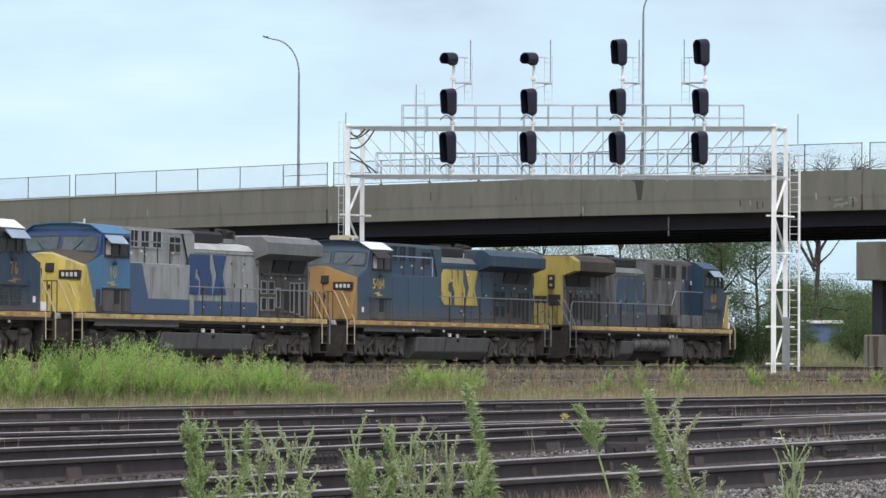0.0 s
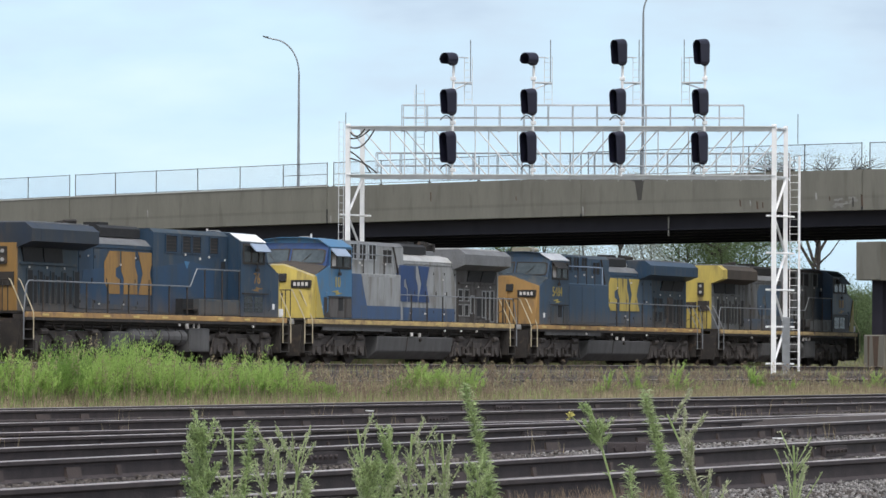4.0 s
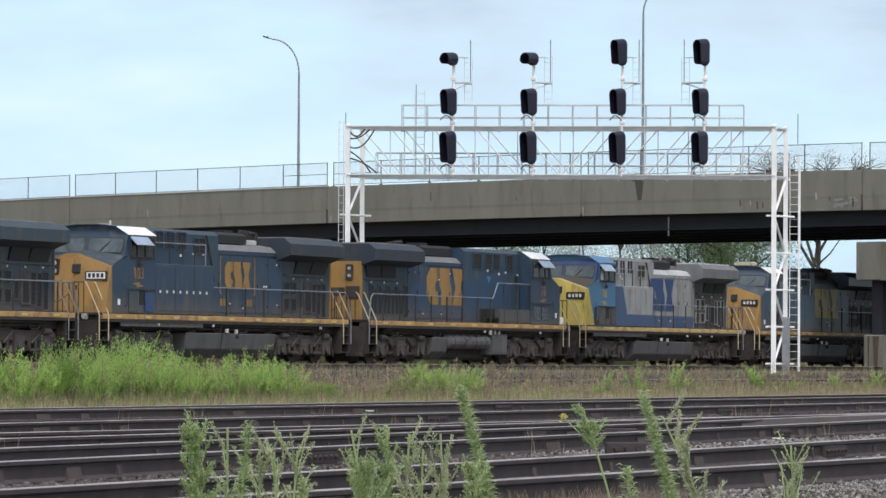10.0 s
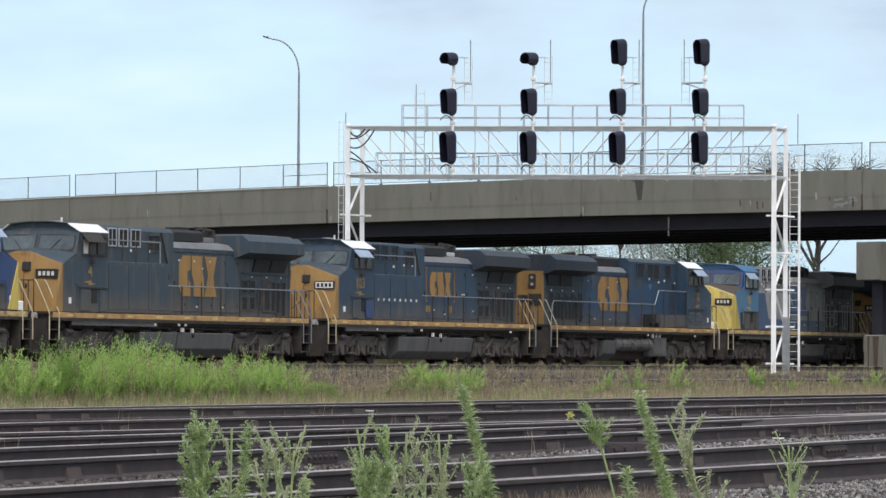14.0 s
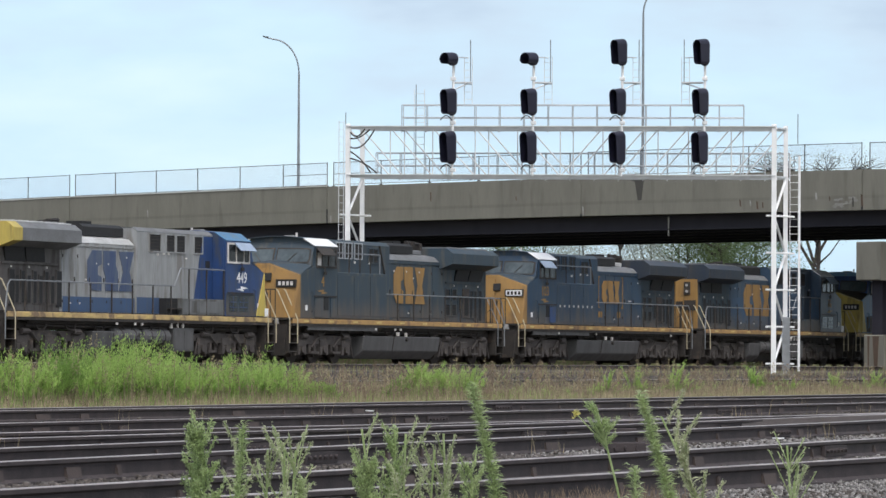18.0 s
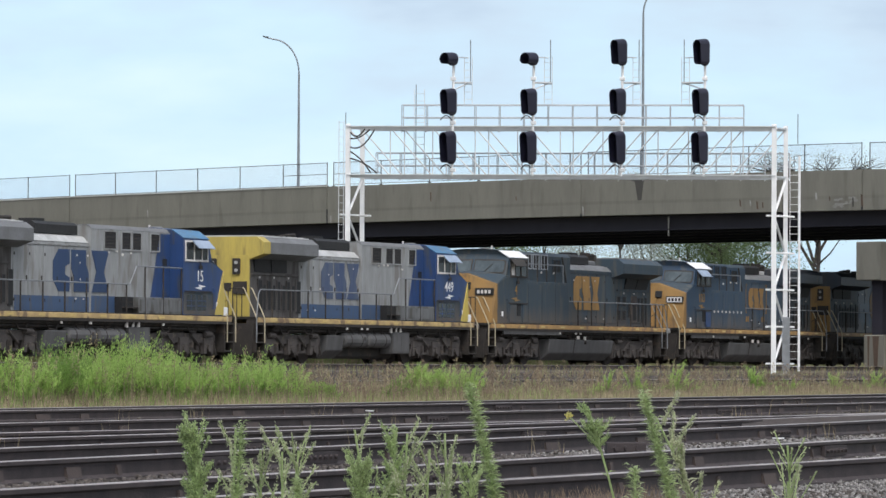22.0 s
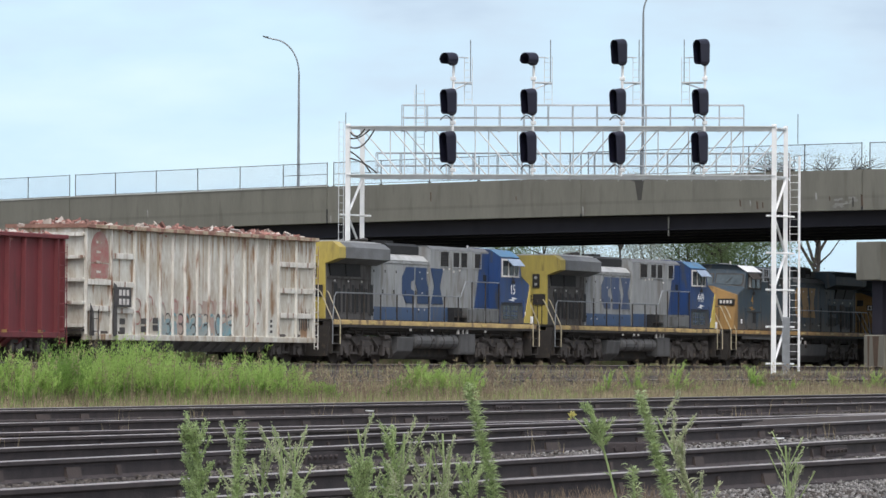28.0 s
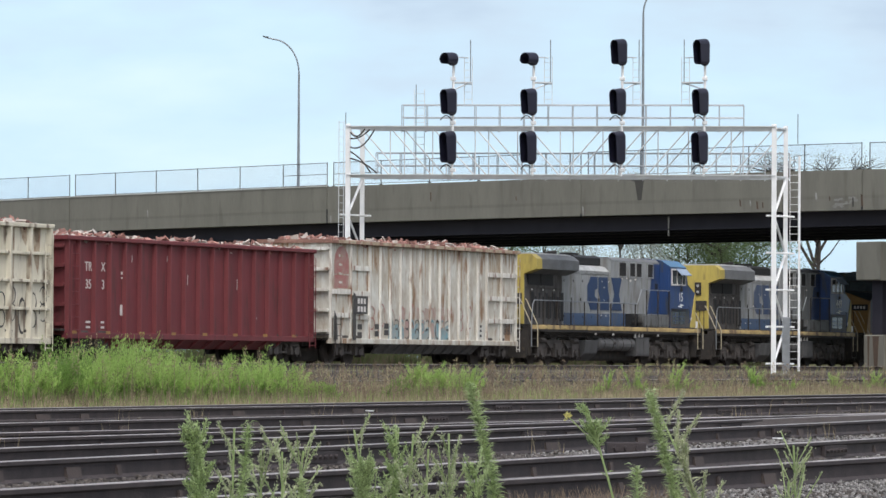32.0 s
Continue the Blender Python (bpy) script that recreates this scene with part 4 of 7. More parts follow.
def locomotive(s0, turned, body, cabc, nose, end, roof, stripe, logo, number, num_mat, label, lower=None, chamfer=None, repaint=False, frame_logo=False, dots=False, emb=(-1.45, 3.07, 3.5, 1.4), slant=None, shade=None, wedge=False, wing_front=-4.95, cooler=False, pale_board=False, plain_frames=True, grime=None):
    """A six-axle road diesel. Local +x is its cab end. turned: its cab end trails."""
    lo = thing("locomotive", label, "locomotive", "freight train locomotives")
    MOVING.append((lo, s0, turned))
    ns = 1 if turned else -1                        # the side that is seen
    sense = 1 if turned else -1
    Y = lambda a, b: tuple(sorted((ns * a, ns * b)))
    S = lambda s, a, b: tuple(sorted((s * a, s * b)))
    lower = lower or body
    grime = grime or body
    pick = random.Random(int(s0 * 10))
    part("underframe", Shape().box(-10.3, 10.3, -1.15, 1.15, 1.12, 1.44).box(-10.1, 10.38, -1.5, 1.5, 1.60, 1.68), M_BLACK, lo)
    for s in (-1, 1):
        part("side_sill", Shape().box(-10.1, 10.0, *S(s, 1.42, 1.53), 1.475, 1.65, 0.012), stripe, lo, "worn yellow sill stripe")
        part("sill_flange", Shape().box(-10.1, 10.0, *S(s, 1.43, 1.52), 1.38, 1.473), M_BLACK, lo)
    for k in range(9):
        x = -9.0 + 2.2 * k
        part("reflector", Shape().box(x, x + 0.45, *Y(1.531, 1.538), 1.53, 1.60), M_REFLECT, lo)
    # a grey apron plate hangs under the sill on the left side, along the cabinet and the cab
    ap = Shape().box(2.25, 8.6, 1.44, 1.49, 1.24, 1.47)
    for x in (3.4, 5.0, 6.6):
        ap.box(x, x + 0.03, 1.49, 1.497, 1.25, 1.46)
    part("apron_plate", ap, M_TANK, lo, "dusty grey apron plate under the sill")
    # ends: pilot, steps, coupler, railings
    for e in (-1, 1):
        x = e * 10.3
        part("pilot", Shape().along_x([(-1.35, 0.3), (1.35, 0.3), (1.45, 1.42), (-1.45, 1.42)], min(x, x + e * 0.12), max(x, x + e * 0.12)), M_BLACK, lo)
        c = Shape().box(min(x, x + e * 0.62), max(x, x + e * 0.62), -0.11, 0.11, 0.76, 1.0, 0.03).box(min(x + e * 0.55, x + e * 0.83), max(x + e * 0.55, x + e * 0.83), -0.2, 0.16, 0.72, 1.04, 0.05)
        part("coupler", c, M_TRUCK, lo)
        for y in (-1, 1):
            ya, yb = sorted((y * 1.12, y * 1.5))
            for k in range(4):
                part("step", Shape().box(min(e * 9.55, e * 10.2), max(e * 9.55, e * 10.2), ya, yb, 0.42 + 0.32 * k, 0.46 + 0.32 * k), M_BLACK, lo)
            for x2 in (9.5, 10.22):
                part("step_side", Shape().box(min(e * x2, e * (x2 + 0.05)), max(e * x2, e * (x2 + 0.05)), ya, yb, 0.4, 1.58), M_BLACK, lo)
            pale = M_CREAM_RAIL if body is M_GREY or e > 0 or end is M_ORANGE else M_FENCE
            for x2 in (9.62, 10.3):
                g = Shape().path([(e * x2, y * 0.98, 2.72), (e * x2, y * 1.05, 2.66), (e * x2, y * 1.5, 1.72), (e * x2, y * 1.54, 1.6), (e * x2, y * 1.54, 0.75)], 0.021, 6)
                part("grab_rail", g, pale, lo, "bent pale handrail at the steps")
        hr = Shape().path([(e * 10.3, -1.0, 2.7), (e * 10.3, -0.4, 2.7), (e * 10.3, -0.4, 1.66)], 0.02, 5).path([(e * 10.3, 1.0, 2.7), (e * 10.3, 0.4, 2.7), (e * 10.3, 0.4, 1.66)], 0.02, 5)
        hr.path([(e * 10.3, -0.4, 2.3), (e * 10.42, 0, 2.0), (e * 10.3, 0.4, 2.3)], 0.015, 4)
        part("end_rail", hr, M_BLACK, lo)
        for y in (-0.95, -0.75, -0.58, 0.58, 0.75, 0.95):
            part("end_stanchion", Shape().rod((e * 10.3, y, 1.66), (e * 10.3, y, 2.7), 0.02, 5), M_BLACK, lo)
        hose = Shape()
        for y in (-0.6, -0.35, 0.35, 0.6):
            hose.path([(x + e * 0.12, y, 0.95), (x + e * 0.35, y, 0.72), (x + e * 0.4, y, 0.45)], 0.03, 5)
        part("air_hose", hose, M_BLACK, lo)
    # long hood in sections
    hood = [(-0.93, 1.68), (-0.93, 4.0), (-0.72, 4.2), (-0.3, 4.28), (0.3, 4.28), (0.72, 4.2), (0.93, 4.0), (0.93, 1.68)]
    part("engine_hood", Shape().along_x(hood, -5.4, 0.09), body, lo)
    part("hood_roof", Shape().along_x([(-0.94, 4.01), (-0.73, 4.215), (-0.3, 4.295), (0.3, 4.295), (0.73, 4.215), (0.94, 4.01), (0.7, 4.18), (-0.7, 4.18)], wing_front - 0.3, 0.07), M_PALE_ROOF if roof is M_ROOF_GREY else M_ROOF_GREY, lo)
    part("radiator_hood", Shape().along_x([(-0.93, 1.68), (-0.93, 4.2), (0.93, 4.2), (0.93, 1.68)], -9.63, -5.4), M_GREY_SOOT if body is M_GREY else grime, lo)
    part("equipment_hood", Shape().along_x([(-1.02, 1.68), (-1.02, 4.5), (-0.85, 4.64), (0.85, 4.64), (1.02, 4.5), (1.02, 1.68)], 0.1, 6.07), body, lo)
    part("hood_top_plate", Shape().along_x([(-1.03, 4.5), (-0.86, 4.648), (0.86, 4.648), (1.03, 4.5), (0.8, 4.6), (-0.8, 4.6)], 0.1, 6.05), M_SOOT if roof is M_SOOT else M_ROOF_GREY if body is M_GREY else M_BLUE_FADED, lo)
    wing = [(-0.94, 3.74), (-1.52, 3.95), (-1.52, 4.36), (-1.25, 4.56), (1.25, 4.56), (1.52, 4.36), (1.52, 3.95), (0.94, 3.74)]
    part("radiator_wing", Shape().along_x(wing, -9.1, wing_front), roof, lo)
    part("wing_end", Shape().along_x(wing, -9.72, -9.11), end if end is M_YELLOW else roof, lo)
    rt = Shape().box(-9.3, wing_front - 0.15, -1.2, 1.2, 4.56, 4.60, 0.01)
    for k in range(8):
        x = -9.1 + (wing_front + 8.9) * k / 8
        rt.box(x, x + 0.04, -1.18, 1.18, 4.60, 4.625)
    part("radiator_top", rt, M_PALE_ROOF if body is M_GREY else M_ROOF_GREY, lo)
    part("hood_end", Shape().along_x([(-0.95, 1.69), (-0.95, 3.9), (0.95, 3.9), (0.95, 1.69)], -9.74, -9.64), end, lo)
    part("end_light", Shape().box(-9.79, -9.74, -0.62, -0.32, 3.2, 3.78, 0.03).box(-9.79, -9.74, 0.32, 0.62, 3.2, 3.78, 0.03), M_BLACK, lo)
    for z in (3.35, 3.63):
        part("end_lens", Shape().rod((-9.79, -0.47, z), (-9.82, -0.47, z), 0.065, 10).rod((-9.79, 0.47, z), (-9.82, 0.47, z), 0.065, 10), M_LENS, lo)
    part("end_door", Shape().box(-9.77, -9.74, -0.3, 0.3, 1.75, 3.1), M_DARK if end is M_BLUE else end, lo)
    part("end_emblem", Shape().box(-9.785, -9.74, *S(1, 0.34, 0.88), 2.5, 2.95).box(-9.785, -9.74, -0.88, -0.34, 2.5, 2.95).box(-9.79, -9.785, -0.28, 0.28, 2.6, 2.9), M_BLACK, lo, "dark worn emblem block")
    # both flanks: radiator screens, engine doors
    for s in (-1, 1):
        sc = Shape()
        for x0, x1 in ((-9.4, -8.05), (-7.95, -6.65)):
            sc.prism([(x0 + 0.18, s * 0.93, 3.3), (x1 + 0.18, s * 0.93, 3.3), (x1, s * 0.93, 3.76), (x0, s * 0.93, 3.76)], [(x0 + 0.18, s * 0.955, 3.3), (x1 + 0.18, s * 0.955, 3.3), (x1, s * 1.02, 3.76), (x0, s * 1.02, 3.76)])
        part("radiator_screen", sc, M_DARK, lo)
        part("screen_sill", Shape().box(-9.5, -5.6, *S(s, 0.93, 0.985), 3.2, 3.27), grime if body is not M_GREY else M_GREY_SOOT, lo)
        y0, y1 = S(s, 0.925, 0.945)
        for k in range(5):
            x = -5.3 + 1.07 * k
            d = Shape().box(x, x + 1.02, y0, y1, 1.8, 3.85, 0.01)
            part("engine_door", d, body, lo)
            part("latch", Shape().box(x + 0.9, x + 0.94, *S(s, 0.945, 0.975), 2.7, 2.85).box(x + 0.05, x + 0.11, *S(s, 0.945, 0.96), 3.5, 3.6).box(x + 0.05, x + 0.11, *S(s, 0.945, 0.96), 2.0, 2.1), M_BLACK, lo)
        part("door_gutter", Shape().box(-5.3, 0.08, *S(s, 0.93, 0.965), 3.88, 3.92), body, lo)
    # left flank: paired door grilles, slots and an open service hatch
    for x in (-6.02, -6.67):
        for z in (1.96, 2.56):
            grille("door_grille", lo, 1, x, x + 0.42, z, z + 0.4, 0.93, grime, 0, 3)
    for x, z0, z1 in ((-7.2, 2.07, 2.72), (-8.38, 1.91, 2.93), (-8.8, 1.85, 2.93), (-9.27, 1.75, 2.95)):
        grille("door_slot", lo, 1, x, x + 0.3, z0, z1, 0.93, grime, 0, 6)
    part("service_hatch", Shape().box(-8.0, -7.35, 0.93, 0.965, 1.85, 3.02, 0.01).box(-7.95, -7.4, 0.965, 0.985, 2.75, 2.97), M_TRUCK if body is not M_GREY else M_GREY_SOOT, lo)
    part("hatch_gap", Shape().box(-7.9, -7.5, 0.965, 0.972, 1.95, 2.65), M_DARK, lo)
    # right flank: a row of tall slots, the outer ones larger
    for k in range(9):
        x = -8.95 + 0.415 * k
        big = k in (0, 8)
        z1 = 3.02 if big else (2.98, 2.84)[k % 2]
        part("door_slot", Shape().box(x, x + (0.34 if big else 0.22), -0.962, -0.925, 1.84 if big else 1.95, z1), M_DARK, lo)
        part("slot_rim", Shape().box(x - 0.06, x - 0.02, -0.972, -0.925, 1.9, z1 + 0.04), M_GREY_SOOT if body is M_GREY else grime, lo)
    for k in range(0, 6, 2):
        part("door_lug", Shape().box(-8.9 + 0.62 * k, -8.83 + 0.62 * k, *Y(0.955, 0.985), 3.08, 3.15), M_STENCIL, lo)
    # blower room grilles, high on the flanks behind the cab
    fm = body if plain_frames else M_RAILING
    for x0, x1 in ((1.05, 1.9), (2.35, 3.0), (3.15, 3.8), (4.55, 5.2)):
        grille("blower_grille", lo, -1, x0, x1, 3.86, 4.42, 1.02, fm, 0, 5)
    for x0, x1, z0, z1 in ((1.25, 2.1, 3.86, 4.36), (2.75, 3.4, 3.98, 4.52), (3.7, 4.3, 3.98, 4.52), (4.55, 5.1, 3.98, 4.52)):
        grille("blower_grille", lo, 1, x0, x1, z0, z1, 1.02, body if x0 < 2 else fm, 1, 5)
    part("hanging_hose", Shape().path([(1.15, 1.06, 4.5), (1.0, 1.08, 4.1), (0.8, 1.1, 3.55), (0.62, 1.1, 2.9)], 0.035, 6), M_BLACK, lo)
    part("exhaust_silencer", Shape().along_x([(-0.6, 4.28), (-0.6, 4.58), (-0.45, 4.68), (0.45, 4.68), (0.6, 4.58), (0.6, 4.28)], -3.1, -0.1).box(-2.6, -1.9, -0.3, 0.3, 4.68, 4.78), M_DARK, lo)
    part("roof_hatch", Shape().box(-4.4, -3.6, -0.4, 0.4, 4.27, 4.46, 0.03), M_PALE_ROOF if cooler or dots else M_ROOF_GREY, lo)
    # cab
    prof = [(-1.53, 1.68), (-1.53, 4.33), (-1.1, 4.60), (-0.4, 4.67), (0.4, 4.67), (1.1, 4.60), (1.53, 4.33), (1.53, 1.68)]
    part("cab", Shape().along_x(prof, 6.08, 8.05), cabc, lo)
    part("cab_roof", Shape().along_x([(-1.1, 4.605), (-0.4, 4.672), (0.4, 4.672), (1.1, 4.605), (1.1, 4.63), (0.4, 4.70), (-0.4, 4.70), (-1.1, 4.63)], 6.06, 8.2), cabc, lo)
    for s in (-1, 1):
        part("roof_edge", Shape().prism([(6.06, s * 1.535, 4.325), (6.06, s * 1.1, 4.605), (6.06, s * 1.1, 4.635), (6.06, s * 1.55, 4.35)], [(8.13, s * 1.535, 4.315), (8.2, s * 1.1, 4.595), (8.2, s * 1.1, 4.625), (8.13, s * 1.55, 4.34)]), chamfer or cabc, lo)
        sh = Shape().prism([(6.75, s * 1.545, 4.24), (6.75, s * 1.80, 3.98), (6.75, s * 1.82, 4.0), (6.75, s * 1.565, 4.28)], [(8.05, s * 1.545, 4.24), (8.05, s * 1.80, 3.98), (8.05, s * 1.82, 4.0), (8.05, s * 1.565, 4.28)])
        part("sunshade", sh, shade or M_SHADE, lo)
        rim = M_STENCIL if body is M_GREY and cabc is M_ROYAL else M_BLACK
        fr = Shape()
        for a, b, c, d in ((6.2, 6.27, 3.53, 4.27), (7.95, 8.02, 3.53, 4.27), (6.27, 7.95, 3.53, 3.60), (6.27, 7.95, 4.2, 4.27), (6.88, 6.94, 3.6, 4.2), (7.5, 7.55, 3.6, 4.2)):
            fr.box(a, b, *S(s, 1.53, 1.562), c, d)
        wd = part("side_window", fr, rim, lo)
        for x0, x1 in ((6.27, 6.88), (6.94, 7.5), (7.55, 7.95)):
            part("pane", Shape().box(x0, x1, *S(s, 1.532, 1.541), 3.6, 4.2), M_GLASS, wd)
        if cabc is M_SKYBLUE or roof is M_BLUE_FADED or cooler:
            part("drawn_blind", Shape().box(7.57, 7.93, *S(s, 1.541, 1.548), 3.62, 4.1), M_STENCIL, wd)
        part("mirror_arm", Shape().rod((7.3, s * 1.56, 3.56), (7.34, s * 1.62, 3.36), 0.02, 5).box(7.24, 7.42, *S(s, 1.57, 1.63), 3.28, 3.4), M_BLACK, lo)
        part("grab_iron", Shape().path([(8.4, s * 1.53, 1.9), (8.4, s * 1.6, 1.95), (8.4, s * 1.6, 2.6), (8.4, s * 1.53, 2.65)], 0.018, 5), cabc, lo)
    # sloped windshield under a deep brow
    slope = 0.42
    on = lambda y, z, d: (8.42 - slope * (z - 3.6) + d, y, z)
    ring = ((-1.5, 3.6), (-1.5, 4.30), (-1.1, 4.57), (1.1, 4.57), (1.5, 4.30), (1.5, 3.6))
    part("cab_front", Shape().prism([(8.0, y, z) for y, z in ring], [on(y, z, 0.0) for y, z in ring]), M_ROYAL if cabc is M_SKYBLUE else cabc, lo)
    for s in (-1, 1):
        edge = [(s * 0.09, 3.76), (s * 1.33, 3.74), (s * 1.38, 3.85), (s * 1.36, 4.16), (s * 1.25, 4.2), (s * 0.09, 4.22)]
        frame_ = [(s * 0.04, 3.71), (s * 1.39, 3.69), (s * 1.44, 3.83), (s * 1.42, 4.2), (s * 1.28, 4.25), (s * 0.04, 4.27)]
        wf = part("windshield", Shape().prism([on(y, z, -0.02) for y, z in frame_], [on(y, z, 0.014) for y, z in frame_]), M_BLACK, lo)
        part("pane", Shape().prism([on(y, z, 0.015) for y, z in edge], [on(y, z, 0.024) for y, z in edge]), M_WINDSHIELD, wf)
        part("wiper", Shape().rod(on(s * 0.5, 3.72, 0.05), on(s * 0.85, 4.08, 0.045), 0.014, 4), M_BLACK, lo)
    # nose, its top sloping down to both sides and to the front
    npr = [(-1.53, 1.68), (-1.53, 3.63), (-0.25, 3.8), (0.25, 3.8), (1.53, 3.63), (1.53, 1.68)]
    npf = [(-1.5, 1.68), (-1.5, 3.25), (-0.25, 3.68), (0.25, 3.68), (1.5, 3.25), (1.5, 1.68)]
    npo = [(-1.44, 1.68), (-1.44, 3.2), (-0.25, 3.62), (0.25, 3.62), (1.44, 3.2), (1.44, 1.68)]
    part("nose", Shape().prism([(8.055, y, z) for y, z in npr], [(9.3, y, z) for y, z in npf]), cabc, lo)
    top = lambda x, d: [(x, y, z + d) for y, z in ([(a * 0.985, b) for a, b in (npr if x < 9 else npf)[1:5]])]
    part("antiglare_panel", Shape().prism(top(8.3, -0.02)[::1] + top(8.3, 0.012)[::-1], top(9.29, -0.02) + top(9.29, 0.012)[::-1]), M_SOOT if cabc is M_SKYBLUE else M_BLUE_FADED, lo, "dull non-reflective panel on the nose top")
    nf = part("nose_front", Shape().prism([(9.301, y, z) for y, z in npf], [(9.72 if z < 2 else 9.40, y, z) for y, z in npo]), nose, lo)
    part("nose_edge", Shape().path([(9.36, -1.48, 3.22), (9.36, -0.25, 3.65), (9.36, 0.25, 3.65), (9.36, 1.48, 3.22)], 0.022, 5), M_CREAM_RAIL if nose is M_YELLOW else nose, nf)
    for s in (-1, 1):
        if wedge:
            part("nose_wedge", Shape().along_y([(9.3, 3.22), (9.3, 1.7), (8.62, 1.7)], *S(s, 1.5, 1.545)), nose, lo, "yellow paint swept back along the nose side")
    part("nose_door", Shape().along_y([(9.35, 1.75), (9.74, 1.75), (9.45, 3.5), (9.35, 3.5)], -ns * 0.2 - 0.36, -ns * 0.2 + 0.36), nose, lo)
    part("nose_window", Shape().along_y([(9.35, 3.02), (9.555, 3.02), (9.50, 3.32), (9.35, 3.32)], -ns * 0.2 + ns * 0.45 - 0.16, -ns * 0.2 + ns * 0.45 + 0.16), M_DARK, lo, bevel=0.02)
    hl = part("headlight", Shape().box(9.44, 9.56, -ns * 0.55 - 0.17, -ns * 0.55 + 0.17, 2.95, 3.5, 0.04), M_BLACK, lo)
    for z in (3.09, 3.36):
        part("headlight_lens", Shape().rod((9.555, -ns * 0.55, z), (9.585, -ns * 0.55, z), 0.09, 10), M_LENS, hl)
    for y in (-1.02, 1.02):
        nb = part("number_board", Shape().box(9.4, 9.56, y - 0.4, y + 0.4, 2.78, 3.08, 0.03), M_BLACK, lo)
        part("lit_panel", Shape().box(9.56, 9.566, y - 0.35, y + 0.35, 2.82, 3.04), M_WHITE if pale_board else M_DARK, nb)
        for k in range(4):
            part("digit_bar", Shape().box(9.566, 9.572, y - 0.29 + 0.16 * k, y - 0.19 + 0.16 * k, 2.86, 3.0), M_BLACK if pale_board else M_STENCIL, nb)
        part("ditch_light", Shape().box(10.3, 10.4, y - 0.1, y + 0.1, 1.45, 1.65).rod((10.4, y, 1.55), (10.45, y, 1.55), 0.085, 10), M_LENS, lo)
    part("nose_latch", Shape().box(9.5, 9.6, ns * 0.28 - 0.03, ns * 0.28 + 0.03, 2.45, 2.6).rod((9.6, -ns * 0.45, 1.9), (9.55, -ns * 0.45, 2.6), 0.016, 5), M_BLACK, lo)
    if ns < 0:
        part("sand_box_lid", Shape().box(9.35, 9.72, *Y(1.2, 1.5), 1.68, 1.98, 0.02), M_WHITE, lo)
    part("horn", Shape().rod((-4.5, 0.3, 4.72), (-3.8, 0.3, 4.72), 0.04, 6, 0.1).rod((-4.5, 0.05, 4.76), (-3.7, 0.05, 4.76), 0.04, 6, 0.09).box(-4.5, -4.35, -0.05, 0.4, 4.44, 4.74), M_BLACK, lo)
    part("antenna_dome", Shape().rod((7.0, 0, 4.69), (7.0, 0, 4.76), 0.3, 12, 0.2), M_ROOF_GREY, lo)
    part("antenna", Shape().rod((7.5, 0.5, 4.66), (7.5, 0.5, 4.84), 0.04, 8), M_STENCIL, lo)
    if cooler:
        part("roof_cooler", Shape().box(6.75, 7.6, -0.42, 0.42, 4.69, 4.88, 0.06), M_CREAM_RAIL, lo, "pale air conditioner on the cab roof")
    # left side: a full-width cabinet behind the cab, with a railed top
    part("inverter_cabinet", Shape().box(1.5, 6.075, 1.02, 1.525, 1.68, 3.41, 0.02), body, lo)
    for k in range(3):
        part("cabinet_door", Shape().box(1.62 + 1.5 * k, 3.06 + 1.5 * k, 1.526, 1.538, 1.8, 3.3, 0.005), body, lo)
    pr = M_FENCE if body is not M_BLUE_MID else M_SHADE
    part("cabinet_rail", Shape().path([(2.05, 1.47, 3.41), (2.05, 1.47, 4.13), (6.06, 1.47, 4.13)], 0.026, 5), pr, lo)
    for x in (2.95, 3.9, 4.9):
        part("cabinet_rail_post", Shape().rod((x, 1.47, 3.41), (x, 1.47, 4.13), 0.024, 5), M_BLACK, lo)
    # right side: steps up to a raised walkway along a battery box, and the cab door
    part("battery_box", Shape().box(2.72, 6.075, -1.5, -1.02, 1.68, 2.24, 0.02), grime if body is not M_GREY else M_GREY_DIRTY, lo)
    part("battery_lid", Shape().box(2.8, 4.3, -1.508, -1.5, 1.76, 2.16).box(4.4, 5.95, -1.508, -1.5, 1.76, 2.16), grime if body is not M_GREY else M_GREY_DIRTY, lo)
    part("step_well", Shape().box(1.85, 2.7, -1.3, -1.02, 1.685, 2.24), M_DARK, lo)
    for z in (1.86, 2.05):
        part("tread", Shape().box(1.85, 2.7, -1.5 + (z - 1.86), -1.3, z, z + 0.035), M_BLACK, lo)
    part("cab_door", Shape().box(6.055, 6.08, -1.45, -1.04, 2.26, 4.1), M_BLUE if body is not M_GREY else cabc, lo)
    part("door_panel", Shape().box(5.0, 6.05, -1.035, -1.02, 2.3, 3.7), M_BLUE if cabc is not M_ROYAL else M_ROYAL, lo)
    part("door_panel_window", Shape().box(5.45, 5.8, -1.042, -1.035, 3.35, 3.6), M_DARK, lo)
    # vents under the cab windows
    for x in (6.35, 7.2):
        vg = Shape().box(x, x + 0.68, -1.545, -1.53, 1.84, 2.38)
        part("cab_vent", vg, M_GLASS, lo, "dark cab vent panel")
        part("vent_bars", Shape().box(x, x + 0.68, -1.551, -1.545, 1.98, 2.0).box(x, x + 0.68, -1.551, -1.545, 2.16, 2.18).box(x + 0.33, x + 0.35, -1.551, -1.545, 1.84, 2.38), cabc, lo)
    part("cab_vent", Shape().box(6.9, 7.3, 1.53, 1.545, 1.98, 2.46), M_DARK, lo)
